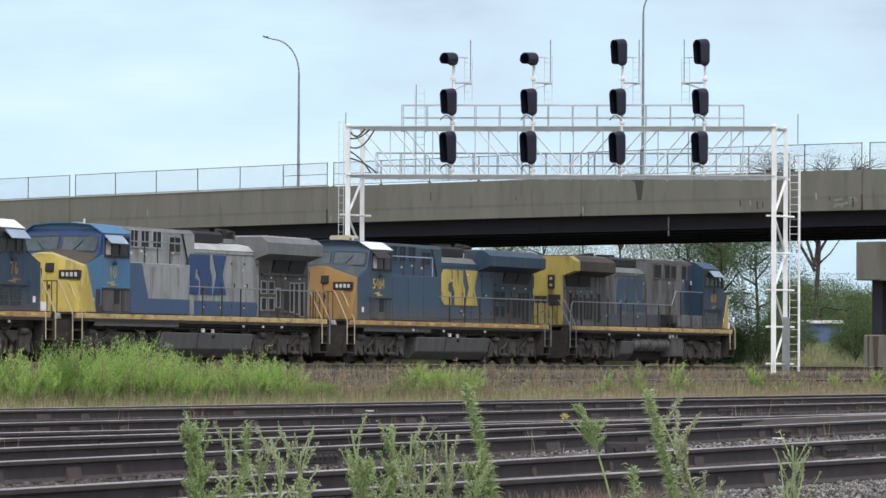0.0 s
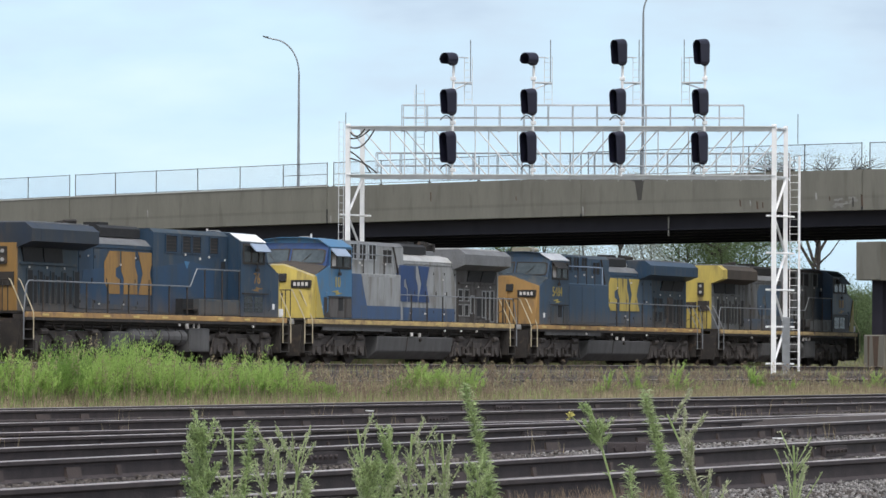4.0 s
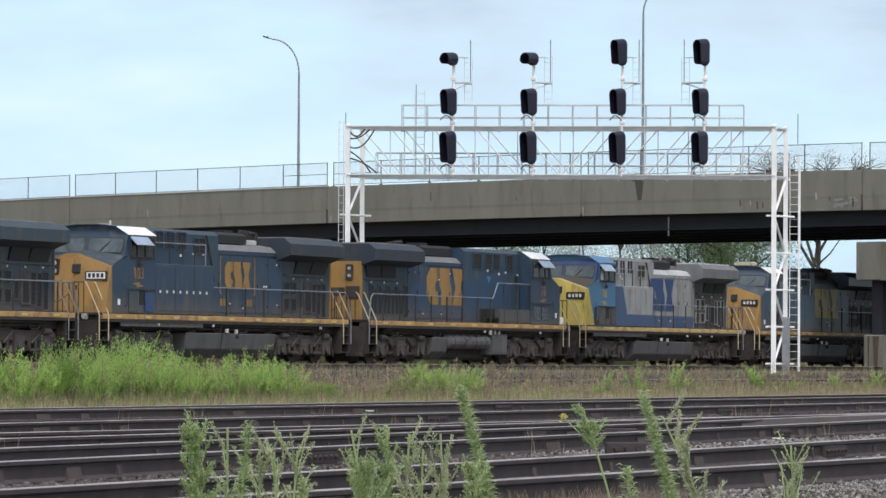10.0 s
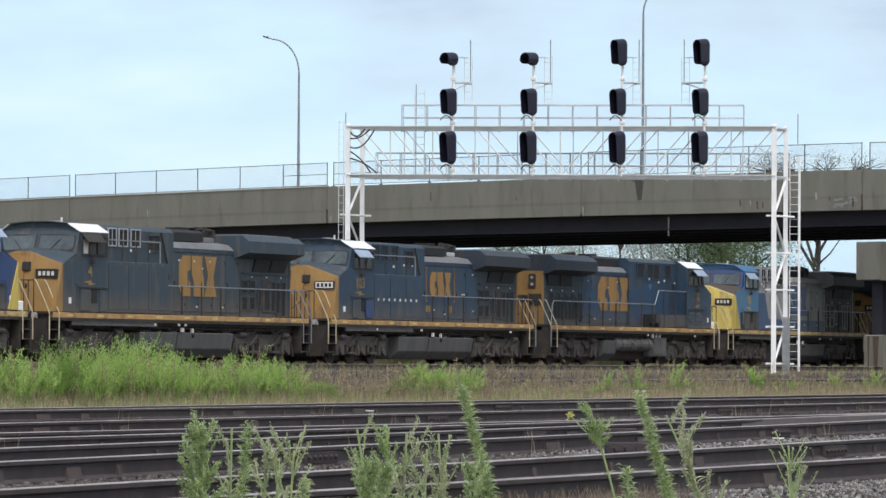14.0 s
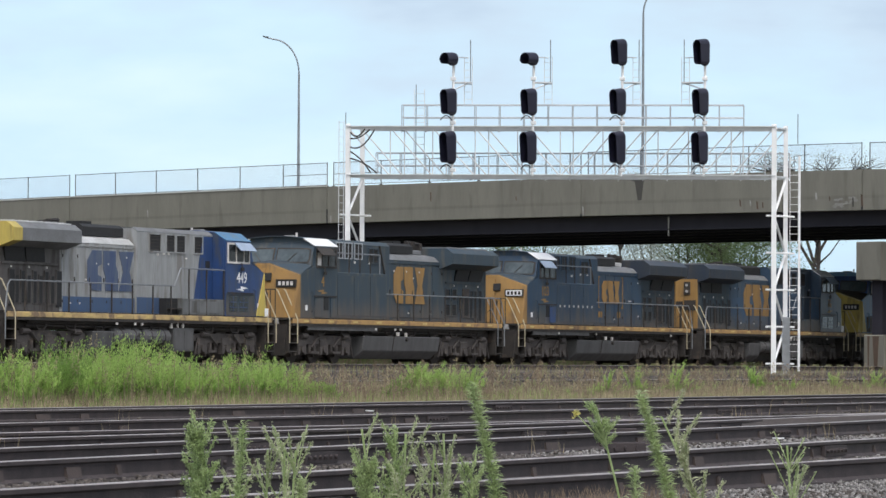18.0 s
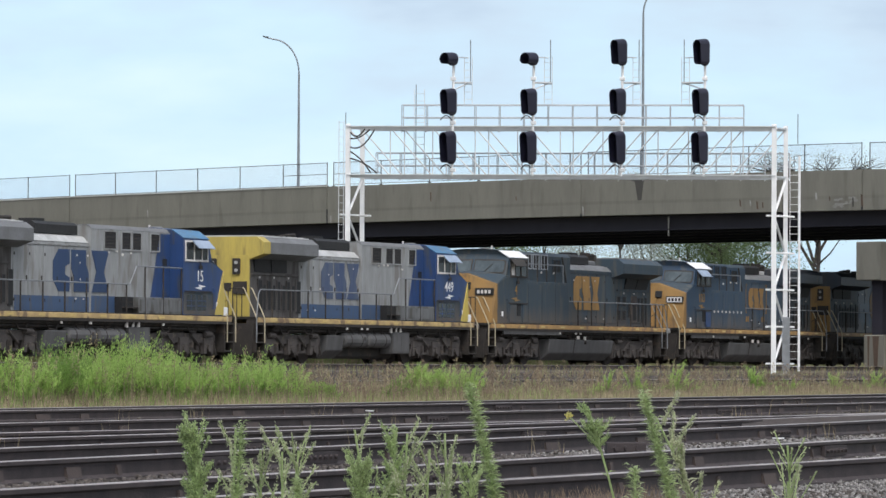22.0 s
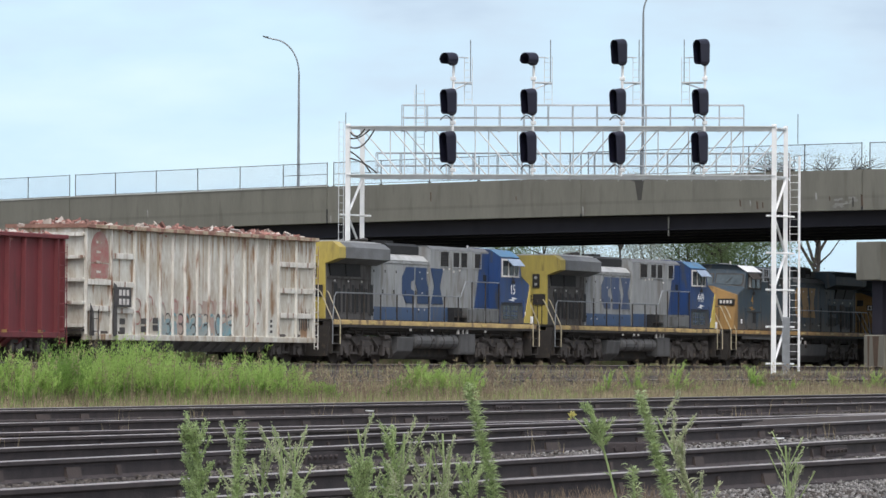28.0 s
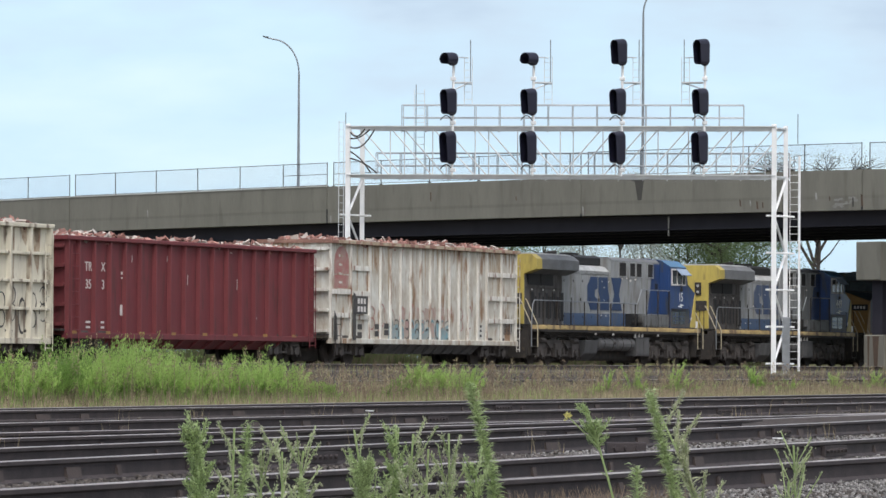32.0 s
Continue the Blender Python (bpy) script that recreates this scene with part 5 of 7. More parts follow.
    part("cab_shelf", Shape().box(6.2, 8.3, *Y(1.53, 1.575), 2.47, 2.51), M_BLACK, lo)
    for xa, xb in ((7.45, 8.15), (6.25, 6.75)):
        part("cab_toolbox", Shape().box(xa, xb, 1.53, 1.56, 1.72, 2.44, 0.01), grime if cabc is not M_SKYBLUE else M_GREY_SOOT, lo)
    part("warning_label", Shape().box(8.75, 8.9, *Y(1.5, 1.536), 1.95, 2.15), M_WHITE, lo)
    # handrails
    for s in (-1, 1):
        h = [(-9.9, 2.66), (2.1, 2.66)] if s > 0 else [(-9.9, 2.66), (2.05, 2.66), (2.55, 3.28), (6.04, 3.28)]
        part("handrail", Shape().path([(-10.3, s * 1.54, 0.75), (-10.3, s * 1.54, 1.7), (-10.08, s * 1.5, 2.5)] + [(x, s * 1.5, z) for x, z in h], 0.024, 6), M_FENCE if s == ns else M_BLACK, lo)
        x = -8.9
        while x < h[-1][0]:
            zt = 2.66 if x < 2.3 else 3.28
            part("stanchion", Shape().rod((x, s * 1.5, 1.66), (x, s * 1.5, zt), 0.03, 5), M_BLACK, lo)
            x += 1.55 if x < -1 else 1.4
    # small pale plates at random: glints on doors, hood and sill put in white
    for k in range(6):
        x, z = pick.uniform(-5.2, 0.0), pick.choice((1.95, 2.1, 2.75, 3.3, 3.55))
        part("door_catch", Shape().box(x, x + pick.uniform(0.05, 0.09), *Y(0.945, 0.975), z, z + 0.06), M_STENCIL, lo)
    for k in range(4):
        x = pick.uniform(1.2, 5.8)
        z = pick.choice((3.62, 3.7, 3.74)) if ns < 0 else pick.choice((3.7, 3.78))
        part("lifting_lug", Shape().box(x, x + 0.08, *Y(1.02, 1.06), z, z + pick.uniform(0.05, 0.09)), M_STENCIL, lo)
    for k in range(3):
        x = pick.uniform(-8.5, 7.5)
        part("walkway_light", Shape().box(x, x + 0.08, *Y(1.47, 1.53), 1.28, 1.36), M_STENCIL, lo)
    # under the frame
    tank = [(-1.0, 0.2), (-1.36, 0.5), (-1.44, 1.06), (1.44, 1.06), (1.36, 0.5), (1.0, 0.2)]
    part("fuel_tank", Shape().along_x(tank, -3.9, 3.4 if ns > 0 else -2.4), M_TANK, lo, bevel=0.03)
    if ns > 0:
        part("tank_strap", Shape().along_x([(1.37, 0.5), (1.455, 1.07), (1.44, 1.07), (1.35, 0.5)], 0.55, 0.62), M_BLACK, lo)
        part("tank_gauge", Shape().box(0.2, 0.38, 1.44, 1.5, 1.08, 1.22).box(-0.6, -0.5, 1.4, 1.48, 1.06, 1.2), M_STENCIL, lo)
    part("tank_cap", Shape().rod((-0.6, ns * 1.40, 0.95), (-0.6, ns * 1.5, 0.95), 0.07, 8), M_BLACK, lo)
    for k in range(2):
        xa = -2.2 + 2.2 * k
        part("air_reservoir", Shape().rod((xa, -1.2, 0.9), (xa + 1.85, -1.2, 0.9), 0.29, 14).rod((xa - 0.08, -1.2, 0.9), (xa, -1.2, 0.9), 0.2, 14, 0.29).rod((xa + 1.85, -1.2, 0.9), (xa + 1.93, -1.2, 0.9), 0.29, 14, 0.2), M_TANK, lo)
        part("reservoir_strap", Shape().rod((xa + 0.4, -1.2, 0.9), (xa + 0.46, -1.2, 0.9), 0.3, 14).rod((xa + 1.4, -1.2, 0.9), (xa + 1.46, -1.2, 0.9), 0.3, 14), M_BLACK, lo)
    part("belly_tank", Shape().box(-2.3, 3.3, -0.85, 0.85, 0.2, 1.1, 0.1), M_BLACK, lo)
    if ns < 0:
        part("equipment_box", Shape().box(2.15, 3.75, -1.42, -0.9, 0.4, 1.22, 0.03).box(2.2, 2.9, -1.435, -1.42, 0.5, 1.1).box(3.0, 3.7, -1.435, -1.42, 0.5, 1.1), M_TANK, lo)
        part("valve_stand", Shape().rod((2.0, -1.4, 1.2), (2.0, -1.4, 1.4), 0.07, 8).rod((2.5, -1.4, 1.22), (2.5, -1.4, 1.4), 0.05, 8).rod((2.9, -1.4, 1.22), (2.9, -1.4, 1.38), 0.06, 8), M_STENCIL, lo)
    pipe = Shape()
    for k, z in enumerate((1.2, 1.3, 1.36)):
        pipe.rod((-8.5, ns * (1.3 + 0.05 * k), z), (8.5, ns * (1.3 + 0.05 * k), z), 0.03, 5)
    for k in range(8):
        pipe.path([(-8 + 2.1 * k, ns * 1.35, 1.35), (-7.8 + 2.1 * k, ns * 1.38, 1.1), (-7.3 + 2.1 * k, ns * 1.38, 1.08), (-7.1 + 2.1 * k, ns * 1.35, 1.3)], 0.025, 5)
    part("air_pipe", pipe, M_BLACK, lo)
    for x in (-6.7, 6.7):
        truck(lo, x, (-1.95, 0.0, 1.95), 0.62, ns, sense)
    # emblem, number, underline
    ex, ez, ew_, eh = emb
    emblem(lo, ex, ez, ew_, eh, ns, logo, "large worn emblem in plain block shapes")
    if frame_logo:
        for x in (ex - ew_ / 2 - 0.38, ex + ew_ / 2 + 0.38):
            d = 0.15 if x < ex else -0.15
            ya, yb = ns * 0.958 - 0.006, ns * 0.958 + 0.006
            a, b, c = x - math.copysign(0.03, d), x + math.copysign(0.03, d), x + d
            part("emblem_bracket", Shape().along_y([(a, 2.45), (c, 2.45), (c, 2.5), (b, 2.5), (b, 3.75), (c, 3.75), (c, 3.8), (a, 3.8)], ya, yb), logo, lo)
        for x in (-2.75, -2.5, -0.55, -0.3):
            part("emblem_bar", Shape().box(x - 0.08, x + 0.08, *Y(0.95, 0.964), 2.05, 2.3), logo, lo)
    if repaint:
        part("touched_up_panel", Shape().along_y([(0.15, 1.75), (1.8, 1.75), (2.75, 2.3), (4.9, 2.3), (4.9, 3.3), (3.2, 3.55), (0.15, 3.3)], *Y(1.021, 1.03)), M_REPAINT, lo)
        part("touched_up_panel", Shape().along_y([(-5.2, 2.3), (-3.6, 2.0), (0.05, 1.9), (0.05, 3.3), (-0.9, 3.5), (-3.4, 3.2), (-5.0, 3.1)], *Y(0.946, 0.953)), M_REPAINT, lo)
        part("blue_triangle", Shape().along_y([(2.5, 3.55), (2.95, 3.55), (2.72, 3.28)], *Y(1.03, 1.036)), M_SKYBLUE, lo)
    if dots:
        for k in range(8):
            part("reflector_dot", Shape().box(2.05 + 0.52 * k, 2.16 + 0.52 * k, *Y(1.538, 1.556), 2.40, 2.5), M_STENCIL, lo)
        part("blue_patch", Shape().box(6.3, 6.95, *Y(1.561, 1.57), 1.75, 2.4), M_ROYAL, lo)
    if not number:
        for k in (-0.2, 0.2):
            part("number_bar", Shape().box(7.4 + k - 0.14, 7.4 + k + 0.14, *Y(1.53, 1.542), 2.86, 3.22), num_mat, lo)
    if number:
        part("road_number", letters(number, 0.56), num_mat, lo, at=pose(7.4, ns * 1.538, 2.85, 90, 0, 0 if ns < 0 else 180))
    part("number_flourish", Shape().along_y([(7.9, 2.68), (7.3, 2.74), (7.35, 2.66), (6.95, 2.62), (7.55, 2.56), (7.5, 2.64)], *Y(1.53, 1.542)), num_mat, lo)
    if lower is not body:
        part("lower_band", Shape().box(-5.2, 0.08, *Y(0.946, 0.956), 1.7, 2.2), lower, lo)
        if ns < 0:
            part("lower_band", Shape().box(0.12, 1.84, *Y(1.021, 1.028), 1.7, 2.25), lower, lo)
            part("slanted_band", Shape().along_y([(6.05, 2.25), (4.55, 2.25), (5.25, 4.45), (6.05, 4.45)], *Y(1.021, 1.028)), slant or lower, lo)
        else:
            part("lower_band", Shape().box(1.52, 6.07, *Y(1.526, 1.545), 1.7, 2.2), lower, lo)
            part("slanted_band", Shape().along_y([(6.07, 2.2), (4.72, 2.2), (5.25, 3.39), (6.07, 3.39)], *Y(1.526, 1.545)), slant or lower, lo)
        part("grimy_cab_panel", Shape().box(6.1, 8.6, *Y(1.531, 1.537), 1.7, 2.46), M_BLUE_FADED if ns < 0 else M_GREY_SOOT, lo, "dulled grey lower cab panel")
    return lo


PITCH, FIRST = 22.25, 23.9
locomotive(FIRST + 0.05, False, M_GREY_DIRTY, M_BLUE, M_YELLOW, M_YELLOW, M_SOOT, M_STRIPE, M_BLUE_MID, "", M_ORANGE, "sooty grey and blue diesel locomotive leading the train", lower=M_BLUE_MID, slant=M_BLUE, emb=(-1.7, 3.08, 3.3, 1.41), chamfer=M_BLUE_MID, shade=M_SHADE, wedge=True)
locomotive(FIRST - PITCH - 0.45, True, M_BLUE_MID, M_BLUE_MID, M_ORANGE, M_BLUE_MID, M_BLUE, M_GOLDSTRIPE, M_YELLOW, "5484", M_YELLOW, "blue diesel locomotive with yellow emblem and golden nose", chamfer=M_WHITE, emb=(-1.8, 3.05, 3.85, 1.4), shade=M_BLACK, wing_front=-3.7, cooler=True, grime=M_BLUE_FADED)
locomotive(FIRST - 2 * PITCH - 0.38, True, M_GREY, M_SKYBLUE, M_YELLOW, M_GREY, M_ROOF_GREY, M_STRIPE, M_ROYAL, "10", M_YELLOW, "grey diesel locomotive with bright blue cab and yellow nose", lower=M_BAND, emb=(-0.9, 3.12, 3.4, 1.4), wedge=True, plain_frames=False)
locomotive(FIRST - 3 * PITCH + 0.05, False, M_BLUE, M_BLUE, M_YELLOW, M_ORANGE, M_BLUE_SOOT, M_GOLDSTRIPE, M_ORANGE, "76", M_ORANGE, "dark blue diesel locomotive with golden emblem and white cab roof edge", chamfer=M_WHITE, repaint=True, emb=(-1.6, 3.06, 3.7, 1.45), grime=M_BLUE_FADED)
locomotive(FIRST - 4 * PITCH, True, M_BLUE, M_BLUE, M_ORANGE, M_ORANGE, M_BLUE_SOOT, M_GOLDSTRIPE, M_ORANGE, "103", M_ORANGE, "dark blue diesel locomotive with framed golden emblem and golden nose", chamfer=M_WHITE, frame_logo=True, dots=True, emb=(-1.65, 3.13, 2.1, 0.98), pale_board=True, grime=M_BLUE_FADED)
locomotive(FIRST - 5 * PITCH + 0.12, True, M_BLUE_FADED, M_BLUE_FADED, M_ORANGE, M_BLUE_FADED, M_BLUE_FADED, M_GOLDSTRIPE, M_ORANGE, "4", M_ORANGE, "faded blue diesel locomotive with peeling golden emblem", chamfer=M_WHITE, emb=(-1.95, 3.05, 3.0, 1.42), shade=M_BLACK, plain_frames=False)
# chamfer in brighter blue: the sky's reflection on royal paint, put in its colour
locomotive(FIRST - 6 * PITCH + 0.6, False, M_GREY, M_ROYAL, M_YELLOW, M_YELLOW, M_ROOF_GREY, M_STRIPE, M_FADED_MARK, "449", M_WHITE, "weathered grey diesel locomotive with royal blue cab and yellow ends", lower=M_BAND, slant=M_ROYAL, emb=(-1.75, 3.1, 3.4, 1.35), chamfer=M_SKYBLUE, wedge=True)
locomotive(FIRST - 7 * PITCH + 0.5, False, M_GREY, M_ROYAL, M_YELLOW, M_YELLOW, M_ROOF_GREY, M_STRIPE, M_MARK_BLUE, "15", M_WHITE, "grey diesel locomotive with royal blue cab, blue emblem and yellow ends", lower=M_BAND, slant=M_ROYAL, emb=(-0.6, 3.06, 3.85, 1.4), chamfer=M_SKYBLUE, wedge=True)


def gondola(s_front, length, top, low, material, rib, label, ribs, deep=0.0, rib_wide=0.09, rib_out=1.54, top_mat=None, foot=None):
    """A high-sided open scrap wagon: ribbed sides and ends, top rails, ladders, bogies. ribs: their places along the wagon."""
    s0 = s_front - length / 2
    w = thing("gondola_wagon", label, "freight wagon", "scrap wagons")
    MOVING.append((w, s0, False))
    h = length / 2
    for s in (-1, 1):
        y0, y1 = sorted((s * 1.34, s * 1.38))
        for xa, xb in zip([-h] + list(ribs[1:-1]), list(ribs[1:-1]) + [h]):
            part("side_sheet", Shape().box(xa, xb, y0, y1, low, top - 0.06), material, w)
        y0, y1 = sorted((s * 1.30, s * 1.55))
        part("top_rail", Shape().box(-h, h, y0, y1, top - 0.14, top, 0.02), top_mat or rib, w)
        y0, y1 = sorted((s * 1.28, s * 1.5))
        part("side_sill", Shape().box(-h, h, y0, y1, low - 0.12, low + 0.08, 0.02), material, w)
        for k, x in enumerate(ribs):
            rw, rn = rib_wide, rib_wide * 0.6
            ring = [(x - rw, s * 1.38), (x + rw, s * 1.38), (x + rn, s * rib_out), (x - rn, s * rib_out)]
            part("rib", Shape().prism([(u, v, low + 0.08) for u, v in ring], [(u, v, top - 0.14) for u, v in ring]), rib, w)
            if deep and 2 < k < len(ribs) - 3:
                q = rib_wide
                part("rib_foot", Shape().prism([(x - q, s * 1.3, low - 0.12), (x + q, s * 1.3, low - 0.12), (x + q * 0.7, s * 1.5, low - 0.12), (x - q * 0.7, s * 1.5, low - 0.12)], [(x - q, s * 1.0, low - 0.12 - deep), (x + q, s * 1.0, low - 0.12 - deep), (x + q * 0.7, s * 1.12, low - 0.12 - deep), (x - q * 0.7, s * 1.12, low - 0.12 - deep)]), foot or rib, w)
        if deep:
            part("slope_sheet", Shape().prism([(ribs[3] - 0.3, s * 1.36, low - 0.12), (ribs[3] - 0.3, s * 1.3, low - 0.12), (ribs[3] + 0.2, s * 0.95, low - 0.12 - deep), (ribs[3] + 0.2, s * 1.0, low - 0.12 - deep)], [(ribs[-4] + 0.3, s * 1.36, low - 0.12), (ribs[-4] + 0.3, s * 1.3, low - 0.12), (ribs[-4] - 0.2, s * 0.95, low - 0.12 - deep), (ribs[-4] - 0.2, s * 1.0, low - 0.12 - deep)]), foot or material, w)
    for e in (-1, 1):
        x0, x1 = sorted((e * (h - 0.04), e * h))
        part("end_sheet", Shape().box(x0, x1, -1.36, 1.36, low, top - 0.05), material, w)
        part("end_rail", Shape().box(min(x0, e * (h + 0.1)), max(x1, e * (h + 0.1)), -1.55, 1.55, top - 0.13, top + 0.002, 0.02), top_mat or rib, w)
        for k in range(5):
            z = low + 0.3 + (top - low - 0.7) * k / 4
            part("end_rib", Shape().box(min(e * h, e * (h + 0.13)), max(e * h, e * (h + 0.13)), -1.4, 1.4, z, z + 0.12, 0.03), rib, w)
        for s in (-1, 1):
            la = Shape()
            short = foot is not None and e * s > 0
            xa, xb, zt = e * (h - 0.1), e * (h - (0.62 if short or foot is None else 0.42)), (low + 0.9 if short else top - 0.3)
            for x in (xa, xb):
                la.rod((x, s * 1.60, low - 0.35), (x, s * 1.60, zt), 0.018, 5)
            z = low - 0.25
            while z < zt:
                la.rod((xa, s * 1.6, z), (xb, s * 1.6, z), 0.015, 5)
                z += 0.42
            part("ladder", la, M_BLACK if short else rib, w)
        part("coupler", Shape().box(min(e * (h - 0.3), e * (h + 0.65)), max(e * (h - 0.3), e * (h + 0.65)), -0.13, 0.13, 0.75, 1.02, 0.03), M_TRUCK, w)
        truck(w, e * (h - 2.1), (-0.89, 0.89), 0.5, -1, -1, 0.46)
        part("platform", Shape().box(min(e * h, e * (h + 0.3)), max(e * h, e * (h + 0.3)), -1.4, 1.4, 1.05, 1.12), M_BLACK, w)
    part("floor", Shape().box(-h, h, -1.33, 1.33, low, low + 0.08), M_BLACK, w)
    part("centre_sill", Shape().box(-h, h, -0.3, 0.3, low - 0.22, low - 0.005), M_BLACK, w)
    part("brake_gear", Shape().rod((-1.2, -0.9, 0.7), (-0.2, -0.9, 0.7), 0.18, 10).rod((-3, -0.9, 0.62), (4, -0.9, 0.62), 0.025, 5), M_BLACK, w)
    # the load
    load = thing("scrap_load", "heap of rusty and pale scrap metal in the wagon", "scrap metal", "wagon loads")
    MOVING.append((load, s0, False))
    for mname, m, count in (("rusty_scrap", M_RUST, 1000), ("pale_scrap", M_PALE_SCRAP, 480)):
        sh = Shape()
        for i in range(count):
            x, y = random.uniform(-h + 0.2, h - 0.2), random.uniform(-1.28, 1.28)
            hump = 0.5 + 0.5 * noise.noise((x * 0.35 + s_front, y * 0.5, 0.3))
            z = top - 0.2 + hump * 0.46 * (1 - 0.3 * abs(y)) + random.uniform(-0.12, 0.04)
            q = Matrix.Translation((x, y, z)) @ Euler((random.gauss(0, 0.5), random.gauss(0, 0.5), random.uniform(0, 6.28))).to_matrix().to_4x4()
            a, b, c = random.uniform(0.05, 0.3), random.uniform(0.03, 0.16), random.uniform(0.008, 0.05)
            sh.add([q @ Vector((u * (1 if v < 0 else 0.7), v, ww + 0.3 * u * v)) for u in (-a, a) for v in (-b, b) for ww in (-c, c)], [(0, 1, 3, 2), (4, 6, 7, 5), (0, 4, 5, 1), (2, 3, 7, 6), (0, 2, 6, 4), (1, 5, 7, 3)])
        tagged(part(mname, sh, m, load), kind="stuff")
    bed = Shape().box(-h + 0.05, h - 0.05, -1.32, 1.32, low + 0.09, top - 0.4)
    part("packed_scrap", bed, M_RUST, load)
    return w


M_SHEET = mat("stained_white_sheet", (0.64, 0.645, 0.60), (0.44, 0.40, 0.33), 0.75, scale=1.6, fine=9, mix=0.7, bump=0.12, stretch=(1.6, 1.6, 0.5), stain=(0.27, 0.165, 0.095), stain_scale=1.5, stain_cut=0.545)
M_RUSTRAIL = mat("rusted_top_rail", (0.36, 0.21, 0.16), (0.24, 0.13, 0.10), 0.85, scale=2.0, fine=12, mix=0.8, bump=0.15, stain=(0.52, 0.45, 0.39), stain_scale=2.6, stain_cut=0.62)
M_RIB = mat("worn_white_rib", (0.76, 0.755, 0.71), (0.50, 0.465, 0.40), 0.7, scale=2.0, fine=12, bump=0.08, stretch=(2, 2, 0.4), stain=(0.24, 0.14, 0.095), stain_scale=2.2, stain_cut=0.56)
w1 = gondola(-143.0, 18.4, 4.62, 0.88, M_SHEET, M_RIB, "rust-streaked dirty white scrap gondola with faded graffiti", [-9.13, -7.29, -5.57] + [-4.54 + 0.962 * k for k in range(12)] + [7.56, 9.13], 0.35, 0.05, 1.46, M_RUSTRAIL, M_TANK)
# lighter copy of the wagon red: light on the rib faces, in colour
M_REDRIB = mat("lit_red_rib", (0.182, 0.038, 0.042), (0.135, 0.031, 0.035), 0.6, scale=2.0, fine=12, bump=0.08, stretch=(2, 2, 0.4))
w2 = gondola(-162.97, 19.6, 4.2, 0.92, M_RUSTRED, M_REDRIB, "dark red ribbed scrap gondola with white stencilled markings", [-9.7] + [-8.93 + 1.137 * k for k in range(17)] + [9.7], 0.3, 0.065, 1.52)
w3 = gondola(-183.7, 18.3, 4.52, 0.72, M_WAGON_CREAM, M_WAGON_CREAM, "dirty cream scrap gondola with graffiti", [-9.09, -7.6, -6.2, -4.8, -3.4, -2.0, -0.6, 0.8, 2.2, 3.6, 4.95, 6.3, 7.7, 9.09])


def patch(parent, name, pts, material, out=1.385, label=""):
    """A flat painted mark on a wagon's seen side; pts are along the wagon and up."""
    return part(name, Shape().along_y(pts, -out - 0.006, -out), material, parent, label)


def scrawl(parent, x, z, w, h, material, seed, out=1.386):
    """One open loop of spray paint: part of an oval ring of uneven width, sometimes doubled like a bow."""
    r = random.Random(seed)
    stroke = Shape()
    loops = r.choice((((0.0, 1.0),), ((0.25, 0.52), (-0.25, 0.52))))
    for dz, size in loops:
        a0, span = r.uniform(-0.4, 0.8) - (2.2 if len(loops) > 1 else 0.0), r.uniform(4.0, 5.6)
        inner, outer = [], []
        for i in range(15):
            a = a0 + span * i / 14
            t = 0.045 + 0.02 * math.sin(3 * a + seed)
            for ring, k in ((inner, 1 - t / w), (outer, 1 + t / w)):
                ring.append((x + 0.5 * w * k * math.cos(a), z + h * dz + 0.5 * h * size * k * math.sin(a)))
        for i in range(14):
            q = (inner[i], inner[i + 1], outer[i + 1], outer[i])
            stroke.prism([(a, -out, b) for a, b in q], [(a, -out - 0.006, b) for a, b in q])
    return part("graffiti_stroke", stroke, material, parent)


M_SPRAY_BLACK = mat("black_spray_paint", (0.03, 0.03, 0.035), (0.08, 0.075, 0.07), 0.7, scale=3, mix=0.7, bump=0)
M_SPRAY_CYAN = mat("faded_turquoise_spray", (0.16, 0.33, 0.38), (0.30, 0.33, 0.32), 0.7, scale=2.5, fine=12, mix=0.8, bump=0)
M_SPRAY_RED = mat("faded_red_paint", (0.36, 0.13, 0.12), (0.36, 0.24, 0.21), 0.7, scale=2.5, fine=12, mix=0.7, bump=0)
M_SPRAY_PINK = mat("faded_pink_spray", (0.42, 0.27, 0.25), (0.40, 0.33, 0.28), 0.7, scale=2.5, fine=12, mix=0.8, bump=0)

# dirty white wagon: panelled ends, dark marking plate, round red mark, turquoise graffiti
for x0, x1, levels in ((-9.05, -7.37, (1.72, 2.6)), (-7.2, -5.65, (1.67, 2.55, 3.5)), (6.13, 7.48, (1.65, 2.55, 3.5)), (7.64, 9.05, (1.65, 2.55, 3.5))):
    for z in levels:
        part("end_panel_bar", Shape().box(x0, x1, -1.45, -1.385, z, z + 0.19, 0.01), M_RIB, w1, "wide white cross plate")
arch = [(-8.1 + 0.66 * math.cos(k * math.pi / 10), 3.75 + 0.64 * math.sin(k * math.pi / 10)) for k in range(11)]
patch(w1, "red_mark", [(-8.76, 3.35), (-7.44, 3.35)] + arch, M_SPRAY_RED, 1.386)
patch(w1, "red_mark", [(-8.76, 2.82), (-7.5, 2.82), (-7.44, 3.31), (-8.76, 3.31)], M_SPRAY_RED, 1.386)
